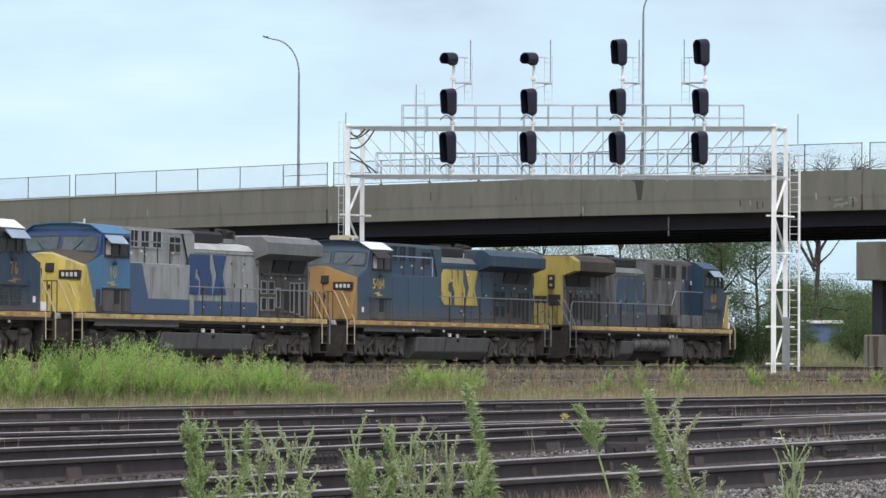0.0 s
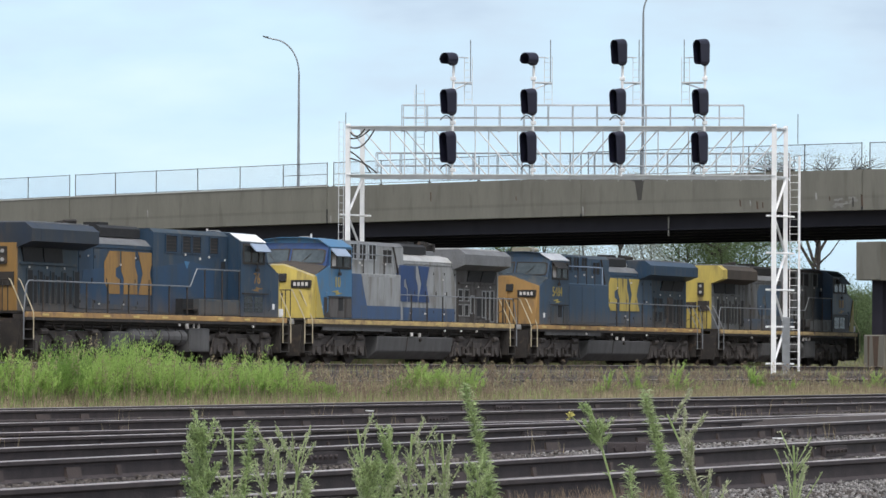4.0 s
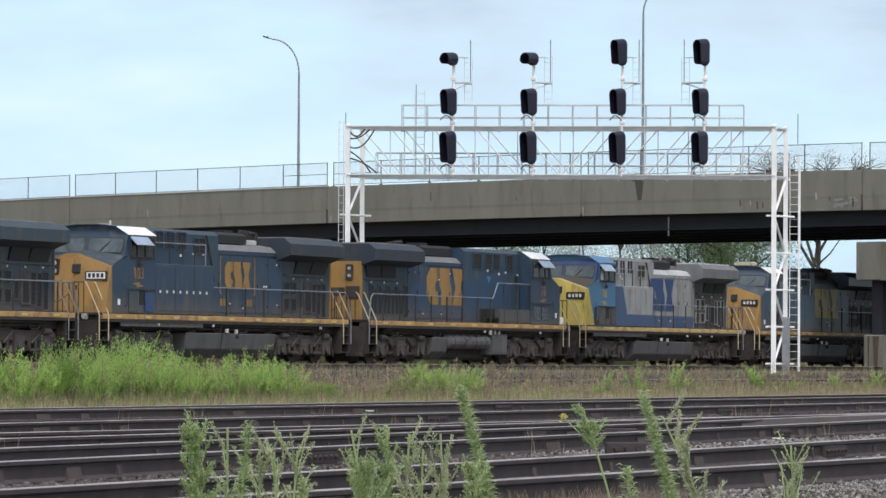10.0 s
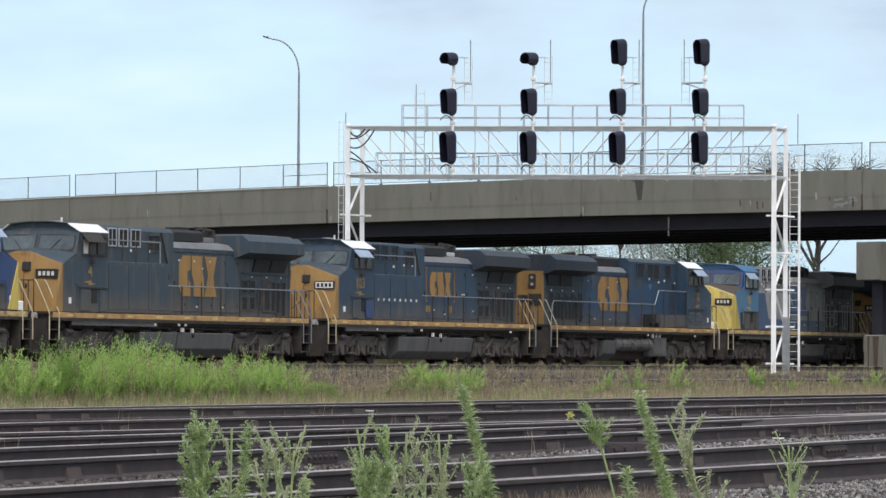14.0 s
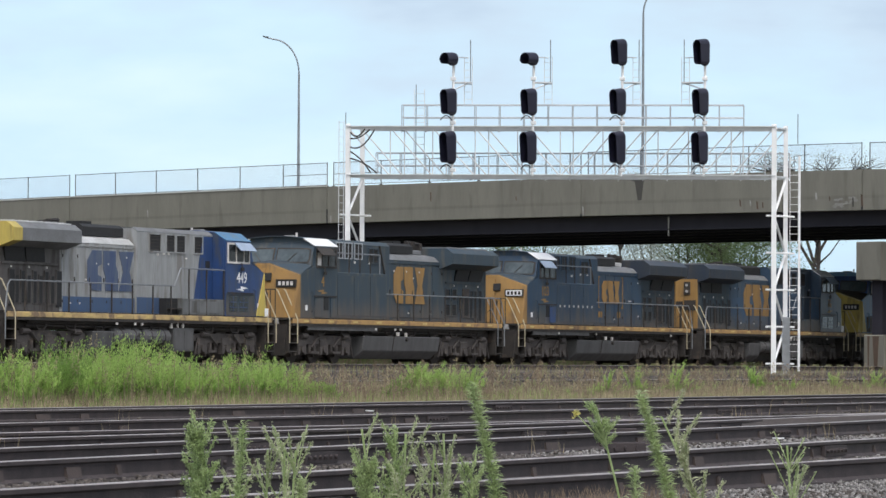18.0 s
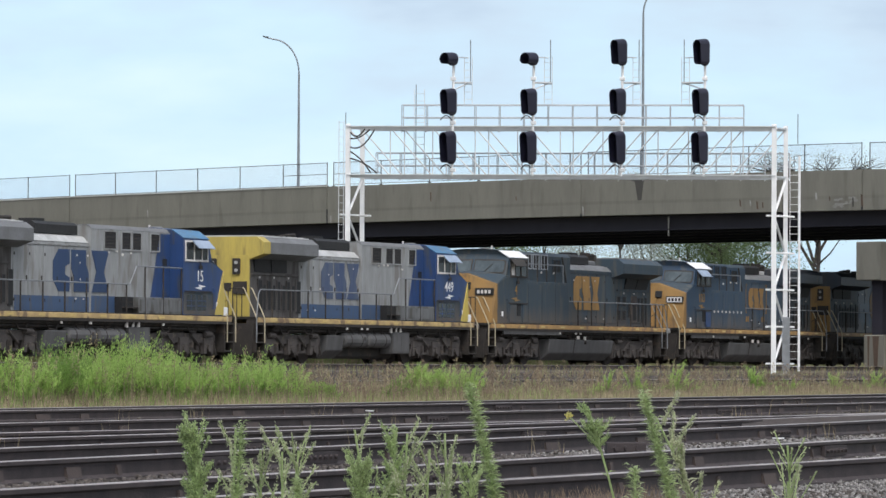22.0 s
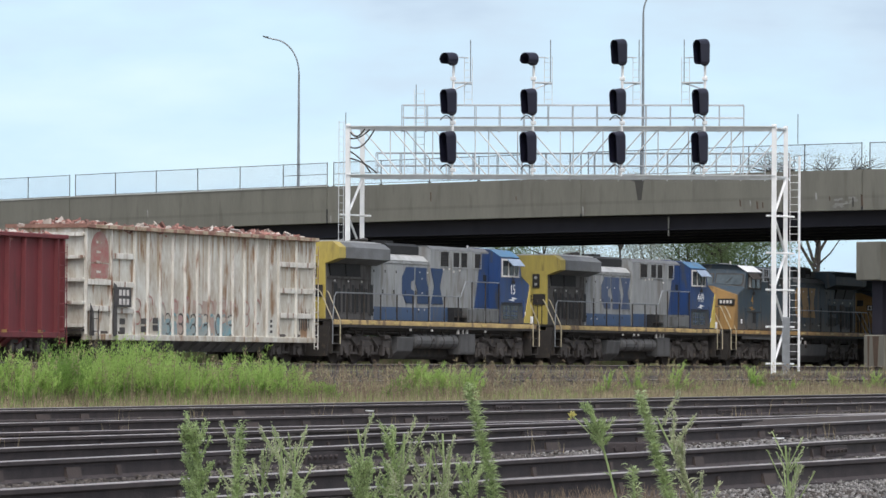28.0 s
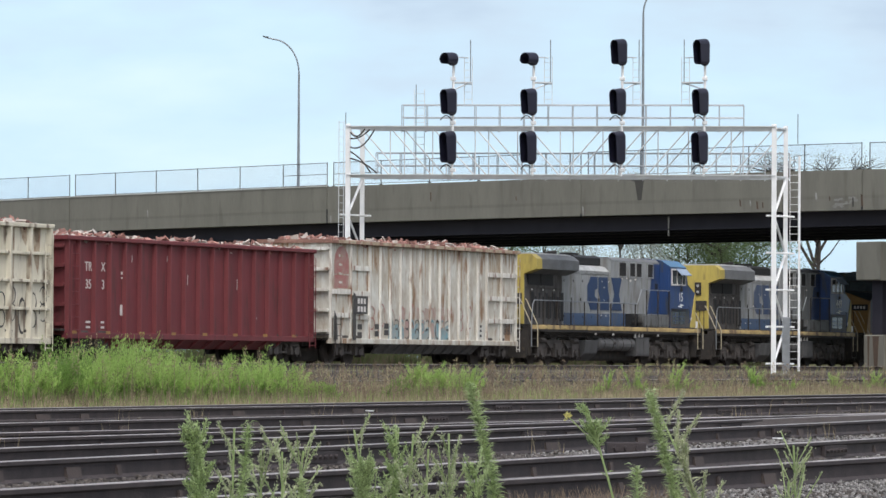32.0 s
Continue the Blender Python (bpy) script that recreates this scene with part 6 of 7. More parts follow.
for k in range(4):
    patch(w1, "mark_bar", [(-8.35, 3.0 + 0.33 * k), (-8.05 + 0.1 * (k % 2), 3.0 + 0.33 * k), (-8.05, 3.07 + 0.33 * k), (-8.35, 3.09 + 0.33 * k)], M_SHEET, 1.393)
patch(w1, "marking_plate", [(-7.2, 1.88), (-6.08, 1.88), (-6.08, 2.55), (-7.2, 2.55)], M_SPRAY_BLACK, 1.56)
for z in (2.26, 1.96):
    for k in range(3):
        patch(w1, "stencil_bar", [(-7.0 + 0.28 * k, z), (-6.82 + 0.28 * k, z), (-6.82 + 0.28 * k, z + 0.2), (-7.0 + 0.28 * k, z + 0.2)], M_STENCIL, 1.567)
for x, z in ((-6.6, 1.0), (-6.6, 1.3), (-5.0, 1.05), (-5.0, 1.32), (-4.1, 1.1), (-4.1, 1.35), (5.4, 1.1), (5.4, 1.3), (5.4, 1.48)):
    patch(w1, "lettered_block", [(x, z), (x + 0.4 * (0.45 if x > 0 else 1), z), (x + 0.4 * (0.45 if x > 0 else 1), z + 0.2 * (0.5 if x > 0 else 1)), (x, z + 0.2 * (0.5 if x > 0 else 1))], M_SPRAY_BLACK, 1.387)
patch(w1, "dark_scuff", [(-9.15, 0.9), (-8.8, 0.9), (-8.85, 1.7), (-9.1, 2.0)], M_SPRAY_BLACK, 1.56)
patch(w1, "dark_scuff", [(-7.42, 0.9), (-7.1, 0.9), (-7.16, 2.6), (-7.36, 2.7)], M_SPRAY_BLACK, 1.556)
TURQ = random.Random(9)
for k in range(12):
    x = -3.7 + 0.5 * k
    top = 1.42 + TURQ.uniform(0.0, 0.35)
    patch(w1, "turquoise_block", [(x, 0.97), (x + 0.52, 0.97), (x + 0.5, top - 0.12), (x + 0.34, top), (x + 0.1, top - 0.05), (x - 0.02, 1.3)], M_SPRAY_CYAN if k % 5 != 3 else M_SPRAY_PINK, 1.3865 + 0.0008 * (k % 2))
    scrawl(w1, x + 0.25, 1.35, 0.4, 0.7, M_SPRAY_BLACK if k % 2 else M_SPRAY_CYAN, 70 + k, 1.395)
for k in range(11):
    scrawl(w1, -5.3 + 0.962 * k, 1.75 + 0.12 * math.sin(2.1 * k), 0.5, 0.85, (M_SPRAY_RED, M_SPRAY_RED, M_SPRAY_PINK)[k % 3], k, 1.397)
for k in range(7):
    patch(w1, "pink_block", [(-2.5 + 0.75 * k, 1.75), (-2.15 + 0.75 * k, 1.7), (-2.05 + 0.75 * k, 2.15), (-2.45 + 0.75 * k, 2.2)], M_SPRAY_PINK, 1.388)
for k in range(6):
    x = 7.9 + 0.16 * k
    patch(w1, "dark_drip", [(x, 1.2 + 0.1 * (k % 3)), (x + 0.08, 1.2), (x + 0.07, 1.9 + 0.12 * (k % 2)), (x + 0.01, 1.8)], M_SPRAY_BLACK, 1.388)
M_RUSTRUN = mat("rust_run", (0.25, 0.15, 0.09), (0.42, 0.35, 0.26), 0.9, scale=3, fine=10, mix=0.9, bump=0.05)
RUSTY = random.Random(4)
for k in range(46):
    x, w_, l_ = RUSTY.uniform(-8.8, 8.8), RUSTY.uniform(0.02, 0.11), RUSTY.uniform(0.5, 2.6)
    patch(w1, "rust_run", [(x - w_, 4.5), (x + w_, 4.5), (x + w_ * 0.7, 4.5 - l_ * 0.6), (x + w_ * 0.15, 4.5 - l_), (x - w_ * 0.5, 4.5 - l_ * 0.7)], M_RUSTRUN, 1.3835)
for k in range(18):
    x = -8.7 + 1.02 * k
    part("rust_edge", Shape().box(x, x + RUSTY.uniform(0.3, 0.9), -1.556, -1.551, 4.49, 4.61), M_RUSTRUN, w1)
# dark red wagon: white stencils
for txt, x, z, size in (("TR", -8.1, 3.06, 0.44), ("X", -7.02, 3.06, 0.44), ("35", -8.1, 2.47, 0.44), ("3", -7.02, 2.47, 0.44)):
    part("stencil", letters(txt, size), M_STENCIL, w2, at=pose(x, -1.388, z, 90, 0, 0))
for x, z, a, b in ((-5.6, 1.6, 0.3, 0.36), (-5.6, 2.98, 0.22, 0.1), (-5.6, 2.84, 0.22, 0.05), (3.6, 1.2, 0.12, 0.06), (3.6, 1.35, 0.12, 0.06), (3.6, 1.5, 0.1, 0.06), (-8.1, 1.32, 0.34, 0.07), (-8.1, 1.15, 0.3, 0.07), (-7.05, 1.32, 0.24, 0.07), (-7.05, 1.15, 0.24, 0.07), (5.0, 1.6, 0.15, 0.04), (-1.9, 1.15, 0.16, 0.08)):
    patch(w2, "stencil_bar", [(x - a / 2, z), (x + a / 2, z), (x + a / 2, z + b), (x - a / 2, z + b)], M_STENCIL)
for x, z, l_ in ((-1.0, 3.2, 0.5), (-0.6, 2.7, 0.35), (0.3, 2.5, 0.6), (0.35, 2.2, 0.3), (3.4, 2.6, 0.4), (-2.2, 3.5, 0.2), (6.1, 3.6, 0.4), (-4.9, 3.4, 0.25)):
    patch(w2, "scratch", [(x, z), (x + 0.03, z), (x + 0.05, z + l_), (x + 0.02, z + l_)], M_STENCIL)
for k in range(0, 16, 2):
    patch(w2, "reflector", [(-9.5 + 1.24 * k, 0.96), (-9.15 + 1.24 * k, 0.96), (-9.15 + 1.24 * k, 1.06), (-9.5 + 1.24 * k, 1.06)], M_ORANGE, 1.502)
# cream wagon: framed panels and scrawls at its leading end
for z in (1.7, 2.6, 3.5):
    part("end_panel_bar", Shape().box(2.0, 9.1, -1.5, -1.39, z, z + 0.1, 0.01), M_WAGON_CREAM, w3)
for k in range(9):
    scrawl(w3, 3.0 + 0.72 * k, 1.5 + 0.2 * (k % 3), 0.5, 1.1, M_SPRAY_BLACK, 40 + k)
for k in range(14):
    x, w_, l_ = RUSTY.uniform(-8.8, 8.8), RUSTY.uniform(0.08, 0.3), RUSTY.uniform(0.6, 2.2)
    patch(w3, "rust_run", [(x - w_, 4.5), (x + w_, 4.5), (x + w_ * 0.4, 4.5 - l_), (x - w_ * 0.5, 4.5 - l_ * 0.7)], M_RUSTRUN, 1.3835)

# ---- weeds, grass, stones ----
RNG = np.random.default_rng(7)
YD = np.array((math.sin(radians(20)), math.cos(radians(20))))     # along the yard tracks
YQ = np.array((-math.cos(radians(20)), math.sin(radians(20))))    # across them, away from the viewer


def yard_xy(a, q):
    return a * YD[0] + q * YQ[0], a * YD[1] + q * YQ[1]


def mesh_of(name, quads, material):
    """One mesh of loose four-cornered leaves or blades: an array of shape (n, 4, 3)."""
    quads = np.asarray(quads, dtype=np.float32)
    n = len(quads)
    me = bpy.data.meshes.new(name)
    me.vertices.add(4 * n)
    me.vertices.foreach_set("co", quads.reshape(-1))
    me.loops.add(4 * n)
    me.loops.foreach_set("vertex_index", np.arange(4 * n, dtype=np.int32))
    me.polygons.add(n)
    me.polygons.foreach_set("loop_start", np.arange(0, 4 * n, 4, dtype=np.int32))
    me.update(calc_edges=True)
    me.validate()
    me.materials.append(material)
    return me


def leaves(base, way, length, width, droop=0.0):
    """Lens-shaped leaves from their foot, direction, length and width."""
    base, way = np.asarray(base, float), np.asarray(way, float)
    n = len(base)
    way = way / np.linalg.norm(way, axis=1, keepdims=True)
    side = np.cross(way, RNG.normal(size=(n, 3)))
    side /= np.linalg.norm(side, axis=1, keepdims=True) + 1e-9
    length, width = np.broadcast_to(length, n)[:, None], np.broadcast_to(width, n)[:, None]
    mid = base + way * length * 0.45
    tip = base + way * length
    tip[:, 2] -= droop * length[:, 0]
    return np.stack([base, mid + side * width / 2, tip, mid - side * width / 2], axis=1)


def blades(x, y, z, h, lean, width):
    """Upright grass blades."""
    n = len(x)
    foot = np.stack([x, y, z], 1)
    d = RNG.normal(size=(n, 3)) * lean
    d[:, 2] = 1
    top = foot + d * np.asarray(h)[:, None]
    ang = RNG.uniform(0, math.pi, n)
    s = np.stack([np.cos(ang), np.sin(ang) * 0.5, np.zeros(n)], 1) * (np.broadcast_to(width, n)[:, None])
    return np.stack([foot - s, foot + s, top + s * 0.3, top - s * 0.3], 1)


HEIGHT = np.vectorize(height)


WEED_A = (40, 76, 78.3, 79.7, 81, 82, 82.8, 84.6, 86.6, 87.4, 89.5, 91.3, 93.8, 96.5, 98.5, 100.8, 103, 104.6, 110.4, 112, 113, 115.7, 119, 121, 124, 130, 170)
WEED_H = (1.1, 1.2, 1.25, 1.15, 1.4, 1.25, 1.48, 1.4, 1.15, 0.95, 1.12, 0.98, 0.85, 0.78, 0.75, 0.95, 1.0, 0.5, 0.45, 0.6, 0.85, 0.9, 1.04, 0.6, 0.45, 0.5, 0.5)


def tall_at(a):
    """How tall the weeds grow along the yard, before the main line."""
    return float(np.interp(a, WEED_A, WEED_H))


def plume(x, y, z, h, n, size, wide=0.5):
    """A bushy plant: feathery shoots that rise and lean out; returns its older and its younger leaves."""
    shoots = RNG.integers(5, 9)
    ang, out = RNG.uniform(0, 2 * math.pi, shoots), RNG.uniform(0.15, 1.0, shoots) * h * wide
    hs = h * RNG.uniform(0.62, 1.04, shoots)
    k = RNG.integers(0, shoots, n)
    t = RNG.uniform(0.1, 1.0, n) ** 0.62
    c, s_ = np.cos(ang[k]), np.sin(ang[k])
    r = out[k] * t ** 1.6
    a2 = RNG.uniform(0, 6.28, n)
    w = (0.25 + 0.42 * RNG.random(n)) * (1.15 - 0.8 * t)
    way = np.stack([np.cos(a2) * w + c * 0.38 - 0.12 + 0.3 * t, np.sin(a2) * w + s_ * 0.38, 0.75 + 0.8 * t + 0.15 * RNG.normal(size=n)], 1)
    off = RNG.normal(size=(n, 3)) * 0.022 * h
    lv = leaves(np.stack([x + c * r + 0.1 * h * t ** 2, y + s_ * r, z + hs[k] * t * 0.95], 1) + off, way, size * RNG.uniform(0.7, 1.25, n) * (1.3 - 0.6 * t), size * (0.27 - 0.12 * t), 0.15)
    # younger tips go paler; light on the tops is put in too
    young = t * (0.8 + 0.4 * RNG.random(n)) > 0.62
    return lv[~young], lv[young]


green, pale, dark, brown = [], [], [], []
# (along, across, half width, height) of the larger bushes
BUSHES = [(79.7, 37.5, 0.39, 1.07), (79.7, 38, 0.42, 1.1), (78.7, 36.5, 0.27, 0.96), (82.9, 38, 0.43, 1.32), (81.4, 37, 0.38, 1.15), (81.3, 36.5, 0.27, 0.96), (86.1, 38.5, 0.38, 1.37), (85.0, 37.6, 0.44, 1.29), (87.8, 38.4, 0.48, 1.34)]
BUSHES += [(85.6, 37, 0.37, 1.06), (88.9, 38, 0.34, 1.1), (87.8, 37, 0.29, 0.88), (91.1, 38, 0.3, 0.97), (92.1, 38, 0.45, 1.18), (90.8, 37, 0.46, 1.05), (93.4, 37.6, 0.43, 0.92), (93.0, 37, 0.33, 0.73), (94.3, 37, 0.24, 0.51)]
BUSHES += [(98.6, 37, 0.27, 0.65), (102.6, 38, 0.41, 0.92), (101.0, 37, 0.36, 0.88), (107.8, 39, 0.46, 1.07), (106.4, 38, 0.35, 0.84), (105.0, 37, 0.18, 0.59), (122.8, 40, 0.21, 0.7), (115.6, 38, 0.14, 0.51), (125.3, 40, 0.34, 0.82), (132.0, 41, 0.44, 0.99)]
BUSHES += [(124.8, 38.5, 0.22, 0.67), (144.2, 42, 0.25, 0.96), (134.9, 38.5, 0.26, 0.7), (140.7, 40, 0.17, 0.78), (146.3, 40, 0.32, 0.79), (154.6, 41, 0.45, 0.86)]
dry = []
for a0, q0, w0, h0 in BUSHES:
    kind = RNG.random()
    far = a0 > 104
    for k in range(int(4 + 16 * w0) if far else int(5 + 30 * w0)):
        r = RNG.random() ** 0.6 * (1.5 if far else 1.0)
        th = RNG.uniform(0, 6.28)
        da, dq = 1.9 * r * w0 * math.cos(th), r * w0 * math.sin(th)
        x, y = yard_xy(a0 + da, q0 + dq)
        H = 1.2 * h0 * max(0.3, 1 - 0.55 * r ** 2.2) * RNG.uniform(0.5 if far else 0.8, 1.0)
        old, young = plume(x, y, height(x, y), max(0.2, H), 560, 0.085, 0.55 if far else 0.38)
        # rim of each bush darkened: shade between the clumps, in the leaf colour
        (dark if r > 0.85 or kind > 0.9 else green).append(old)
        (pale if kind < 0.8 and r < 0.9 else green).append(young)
for i in range(760):
    a, q = RNG.uniform(68, 108), 35.2 + RNG.random() ** 1.2 * 9
    x, y = yard_xy(a, q)
    H = tall_at(a - (q - 37) * 0.35) * RNG.uniform(0.1, 0.32)
    old, young = plume(x, y, height(x, y), H, 130, 0.05, 0.35)
    u = RNG.random()
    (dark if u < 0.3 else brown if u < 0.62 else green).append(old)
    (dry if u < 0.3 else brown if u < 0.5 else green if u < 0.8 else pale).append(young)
for i in range(90):
    a, q = RNG.uniform(108, 158), 36.0 + RNG.random() ** 1.3 * 12
    x, y = yard_xy(a, q)
    old, young = plume(x, y, height(x, y), RNG.uniform(0.15, 0.4), 140, 0.05, 0.35)
    dark.append(old)
    (green if RNG.random() < 0.6 else pale).append(young)
for i in range(34):
    a0, q0, hue = RNG.uniform(103, 156), 35.6 + RNG.random() ** 1.2 * 9, RNG.random()
    for k in range(RNG.integers(4, 11)):
        x, y = yard_xy(a0 + RNG.normal(0, 0.9), q0 + RNG.normal(0, 0.35))
        old, young = plume(x, y, height(x, y), RNG.uniform(0.22, 0.5), 130, 0.06, 0.4)
        (green if hue < 0.6 else dark if hue < 0.8 else brown).append(old)
        (pale if hue < 0.45 else green if hue < 0.7 else dry).append(young)
for i in range(300):
    a = RNG.uniform(93, 158) if i < 210 else RNG.uniform(72, 94)
    q = 36.0 + RNG.random() ** 1.1 * 10
    x, y = yard_xy(a, q)
    z, n = height(x, y), 70
    h = RNG.uniform(0.5, 0.95) * (1.0 if a > 94 else 1.15)
    t = 1 - 0.42 * RNG.random(n) ** 1.3
    lean = RNG.normal(-0.03, 0.07)
    fat = 0.045 * np.sin((t - 0.56) / 0.46 * math.pi) + 0.008
    pts = np.stack([x + lean * t * t + RNG.normal(0, 1, n) * fat, y + RNG.normal(0, 1, n) * fat, z + h * t], 1)
    (dry if RNG.random() < 0.3 else brown).append(leaves(pts, RNG.normal(size=(n, 3)) * (0.5, 0.5, 0.3) + (0, 0, 0.9), 0.045, 0.015))
    brown.append(blades(np.array([x]), np.array([y]), np.array([z]), np.array([h * 0.85]), 0.03, 0.008))
for i in range(2300):
    a = RNG.uniform(93, 101) if i < 630 else RNG.uniform(101, 158) if i < 1600 else RNG.uniform(70, 94)
    q = 35.0 + RNG.random() ** 1.3 * (9 if i < 1150 else 15)
    x, y = yard_xy(a, q)
    z = height(x, y)
    h = (0.3 + 0.5 * tall_at(a)) * RNG.uniform(0.35, 1.1)
    n = 26
    t = RNG.uniform(0.5, 1, n)
    lx, ly = RNG.normal(0, 0.07, 2)
    pts = np.stack([x + lx * t + RNG.normal(0, 0.016, n), y + ly * t + RNG.normal(0, 0.016, n), z + h * t], 1)
    way = RNG.normal(size=(n, 3)) * (0.5, 0.5, 0.3) + (0, 0, 0.9)
    (dry if RNG.random() < 0.35 else brown).append(leaves(pts, way, 0.035, 0.011))
    brown.append(blades(np.array([x]), np.array([y]), np.array([z]), np.array([h]), 0.05, 0.006))
for a0, q0, w0, h0 in BUSHES:
    for k in range(3):
        x, y = yard_xy(a0 + RNG.normal(0, 1.4) * w0, q0 + RNG.normal(0, 0.4))
        h, z, n = h0 * RNG.uniform(0.85, 1.12), height(x, y), 60
        t = RNG.uniform(0.62, 1, n)
        lx = RNG.normal(0.06, 0.08)
        pts = np.stack([x + lx * t + RNG.normal(0, 0.03, n) * (1.1 - t) * 2, y + RNG.normal(0, 0.02, n), z + h * t], 1)
        dry.append(leaves(pts, RNG.normal(size=(n, 3)) * 0.5 + (0, 0, 0.8), 0.05, 0.012))
tagged(new("dry_weed_stalks", mesh_of("dry_weed_stalks", np.concatenate(dry), M_DRY)), "pale dry stalks and seed plumes among the weeds", "weeds", kind="stuff")
tagged(new("shaded_weed_bank", mesh_of("shaded_weed_bank", np.concatenate(dark), M_LEAF_DARK)), "weeds coloured darker for the shade in the hollows of the weed bank", "weeds", kind="stuff")
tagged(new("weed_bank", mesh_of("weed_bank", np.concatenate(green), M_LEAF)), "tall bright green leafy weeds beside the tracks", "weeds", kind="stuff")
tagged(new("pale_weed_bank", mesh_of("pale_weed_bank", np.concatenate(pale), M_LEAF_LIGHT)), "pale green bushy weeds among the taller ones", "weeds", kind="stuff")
tagged(new("seed_heads", mesh_of("seed_heads", np.concatenate(brown), M_BROWNHEAD)), "brown dry seed heads on thin stems", "weeds", kind="stuff")


def sward(name, material, label, n, a0, a1, q0, q1, h0, h1, width, power=1.0, lean=0.3):
    a, q = RNG.uniform(a0, a1, n), q0 + (q1 - q0) * RNG.random(n) ** power
    x, y = yard_xy(a, q)
    h = RNG.uniform(h0, h1, n)
    right = (x - line_point(0)[0]) * SIDE[0] + (y - line_point(0)[1]) * SIDE[1]
    keep = (np.abs(right - 16.5) > 1.25) | (RNG.random(n) < 0.1)
    x, y, h = x[keep], y[keep], h[keep]
    tagged(new(name, mesh_of(name, blades(x, y, HEIGHT(x, y), h, lean, width), material)), label, "grass", kind="stuff")


sward("dry_grass", M_DRY, "tan dry grass between the sidings", 26000, 52, 165, 34.2, 47, 0.08, 0.3, 0.007, 2.2)
sward("green_grass", M_GRASS, "dull green grass along the sidings", 20000, 52, 170, 34.2, 50, 0.08, 0.3, 0.007, 2.2)
sward("front_dry_stalks", M_DRY, "tan dry stalks along the foot of the weeds", 7500, 66, 160, 34.6, 36.6, 0.12, 0.4, 0.006, 1.0, 0.1)
sward("front_brown_stalks", M_BROWNHEAD, "brown dry stalks along the foot of the weeds", 8500, 66, 160, 34.6, 37.0, 0.12, 0.5, 0.006, 1.0, 0.1)
sward("front_green_stalks", M_LEAF, "green stems along the foot of the weeds", 3000, 66, 106, 34.6, 37.5, 0.12, 0.4, 0.007, 1.0, 0.12)
sward("pale_dry_grass", M_DRY, "pale tan grass between the yard and the siding", 9000, 104, 165, 34.6, 42, 0.1, 0.32, 0.008, 1.4, 0.2)
sward("verge_grass", M_GRASS, "patchy grass beside the gantry and the second line", 3800, 120, 225, 52, 66, 0.12, 0.4, 0.01)
sward("verge_dry_grass", M_BROWNHEAD, "brown dry stems beside the gantry", 4500, 120, 225, 50, 66, 0.15, 0.45, 0.008)
sward("red_dry_tufts", M_BROWNHEAD, "reddish dry tufts beside the nearest rail", 900, 26.5, 31, 9.4, 9.75, 0.06, 0.17, 0.003)
sward("bank_grass", M_GRASS, "rough green grass on the bank behind the bridge", 36000, 215, 335, 64, 100, 0.2, 0.5, 0.02)


def line_weeds(name, material, label, n, s0, s1, l0, l1, h0, h1):
    """Rank weeds added along the main line's far side to darken under the train."""
    s, l = RNG.uniform(s0, s1, n), RNG.uniform(l0, l1, n) + 1.55
    x, y = s * HEAD[0] - l * SIDE[0], 186.3 + s * HEAD[1] - l * SIDE[1]
    h = RNG.uniform(h0, h1, n) * (0.75 + 0.25 * np.sin(s * 0.9) * np.cos(s * 0.37))
    tagged(new(name, mesh_of(name, blades(x, y, HEIGHT(x, y), h, 0.25, 0.02), material)), label, "weeds", kind="stuff")


line_weeds("far_side_weeds", M_LEAF_DARK, "added dull weeds on the far side, darkening the gaps under the train", 30000, -75, 34, 2.6, 5.0, 0.5, 1.3)
line_weeds("far_side_dry_weeds", M_BROWNHEAD, "added brown dry weeds on the far side, filling the gaps under the train", 12000, -75, 34, 2.6, 4.5, 0.4, 1.1)

# crushed stone between the nearest tracks


def stones(name, label, n, a0, a1, q0, q1, r0, r1, z=0.0, mat_=M_STONE):
    a, q = RNG.uniform(a0, a1, n), RNG.uniform(q0, q1, n)
    x, y = yard_xy(a, q)
    c = np.stack([x, y, HEIGHT(x, y) + z + RNG.uniform(-0.01, 0.03, n)], 1)
    cube = np.array([(i, j, k) for i in (-1, 1) for j in (-1, 1) for k in (-1, 1)], float)
    r = RNG.uniform(r0, r1, n)
    v = cube[None] * RNG.uniform(0.45, 1.0, (n, 8, 3)) * r[:, None, None] * RNG.uniform(0.6, 1.2, (n, 1, 3))
    th = RNG.uniform(0, 6.28, n)
    ct, st = np.cos(th)[:, None], np.sin(th)[:, None]
    v = np.stack([v[..., 0] * ct - v[..., 1] * st, v[..., 0] * st + v[..., 1] * ct, v[..., 2] + v[..., 0] * 0.3], 2) + c[:, None]
    faces = np.array([(0, 1, 3, 2), (4, 6, 7, 5), (0, 4, 5, 1), (2, 3, 7, 6), (0, 2, 6, 4), (1, 5, 7, 3)])
    idx = (faces[None] + 8 * np.arange(n)[:, None, None]).reshape(-1)
    me = bpy.data.meshes.new(name)
    me.vertices.add(8 * n)
    me.vertices.foreach_set("co", v.reshape(-1).astype(np.float32))
    me.loops.add(24 * n)
    me.loops.foreach_set("vertex_index", idx.astype(np.int32))
    me.polygons.add(6 * n)
    me.polygons.foreach_set("loop_start", np.arange(0, 24 * n, 4, dtype=np.int32))
    me.update(calc_edges=True)
    me.materials.append(mat_)
    return tagged(new(name, me), label, "gravel", kind="stuff")


stones("near_gravel", "fine grey gravel before the nearest rail", 52000, 29, 47, 5.5, 11.6, 0.006, 0.016)
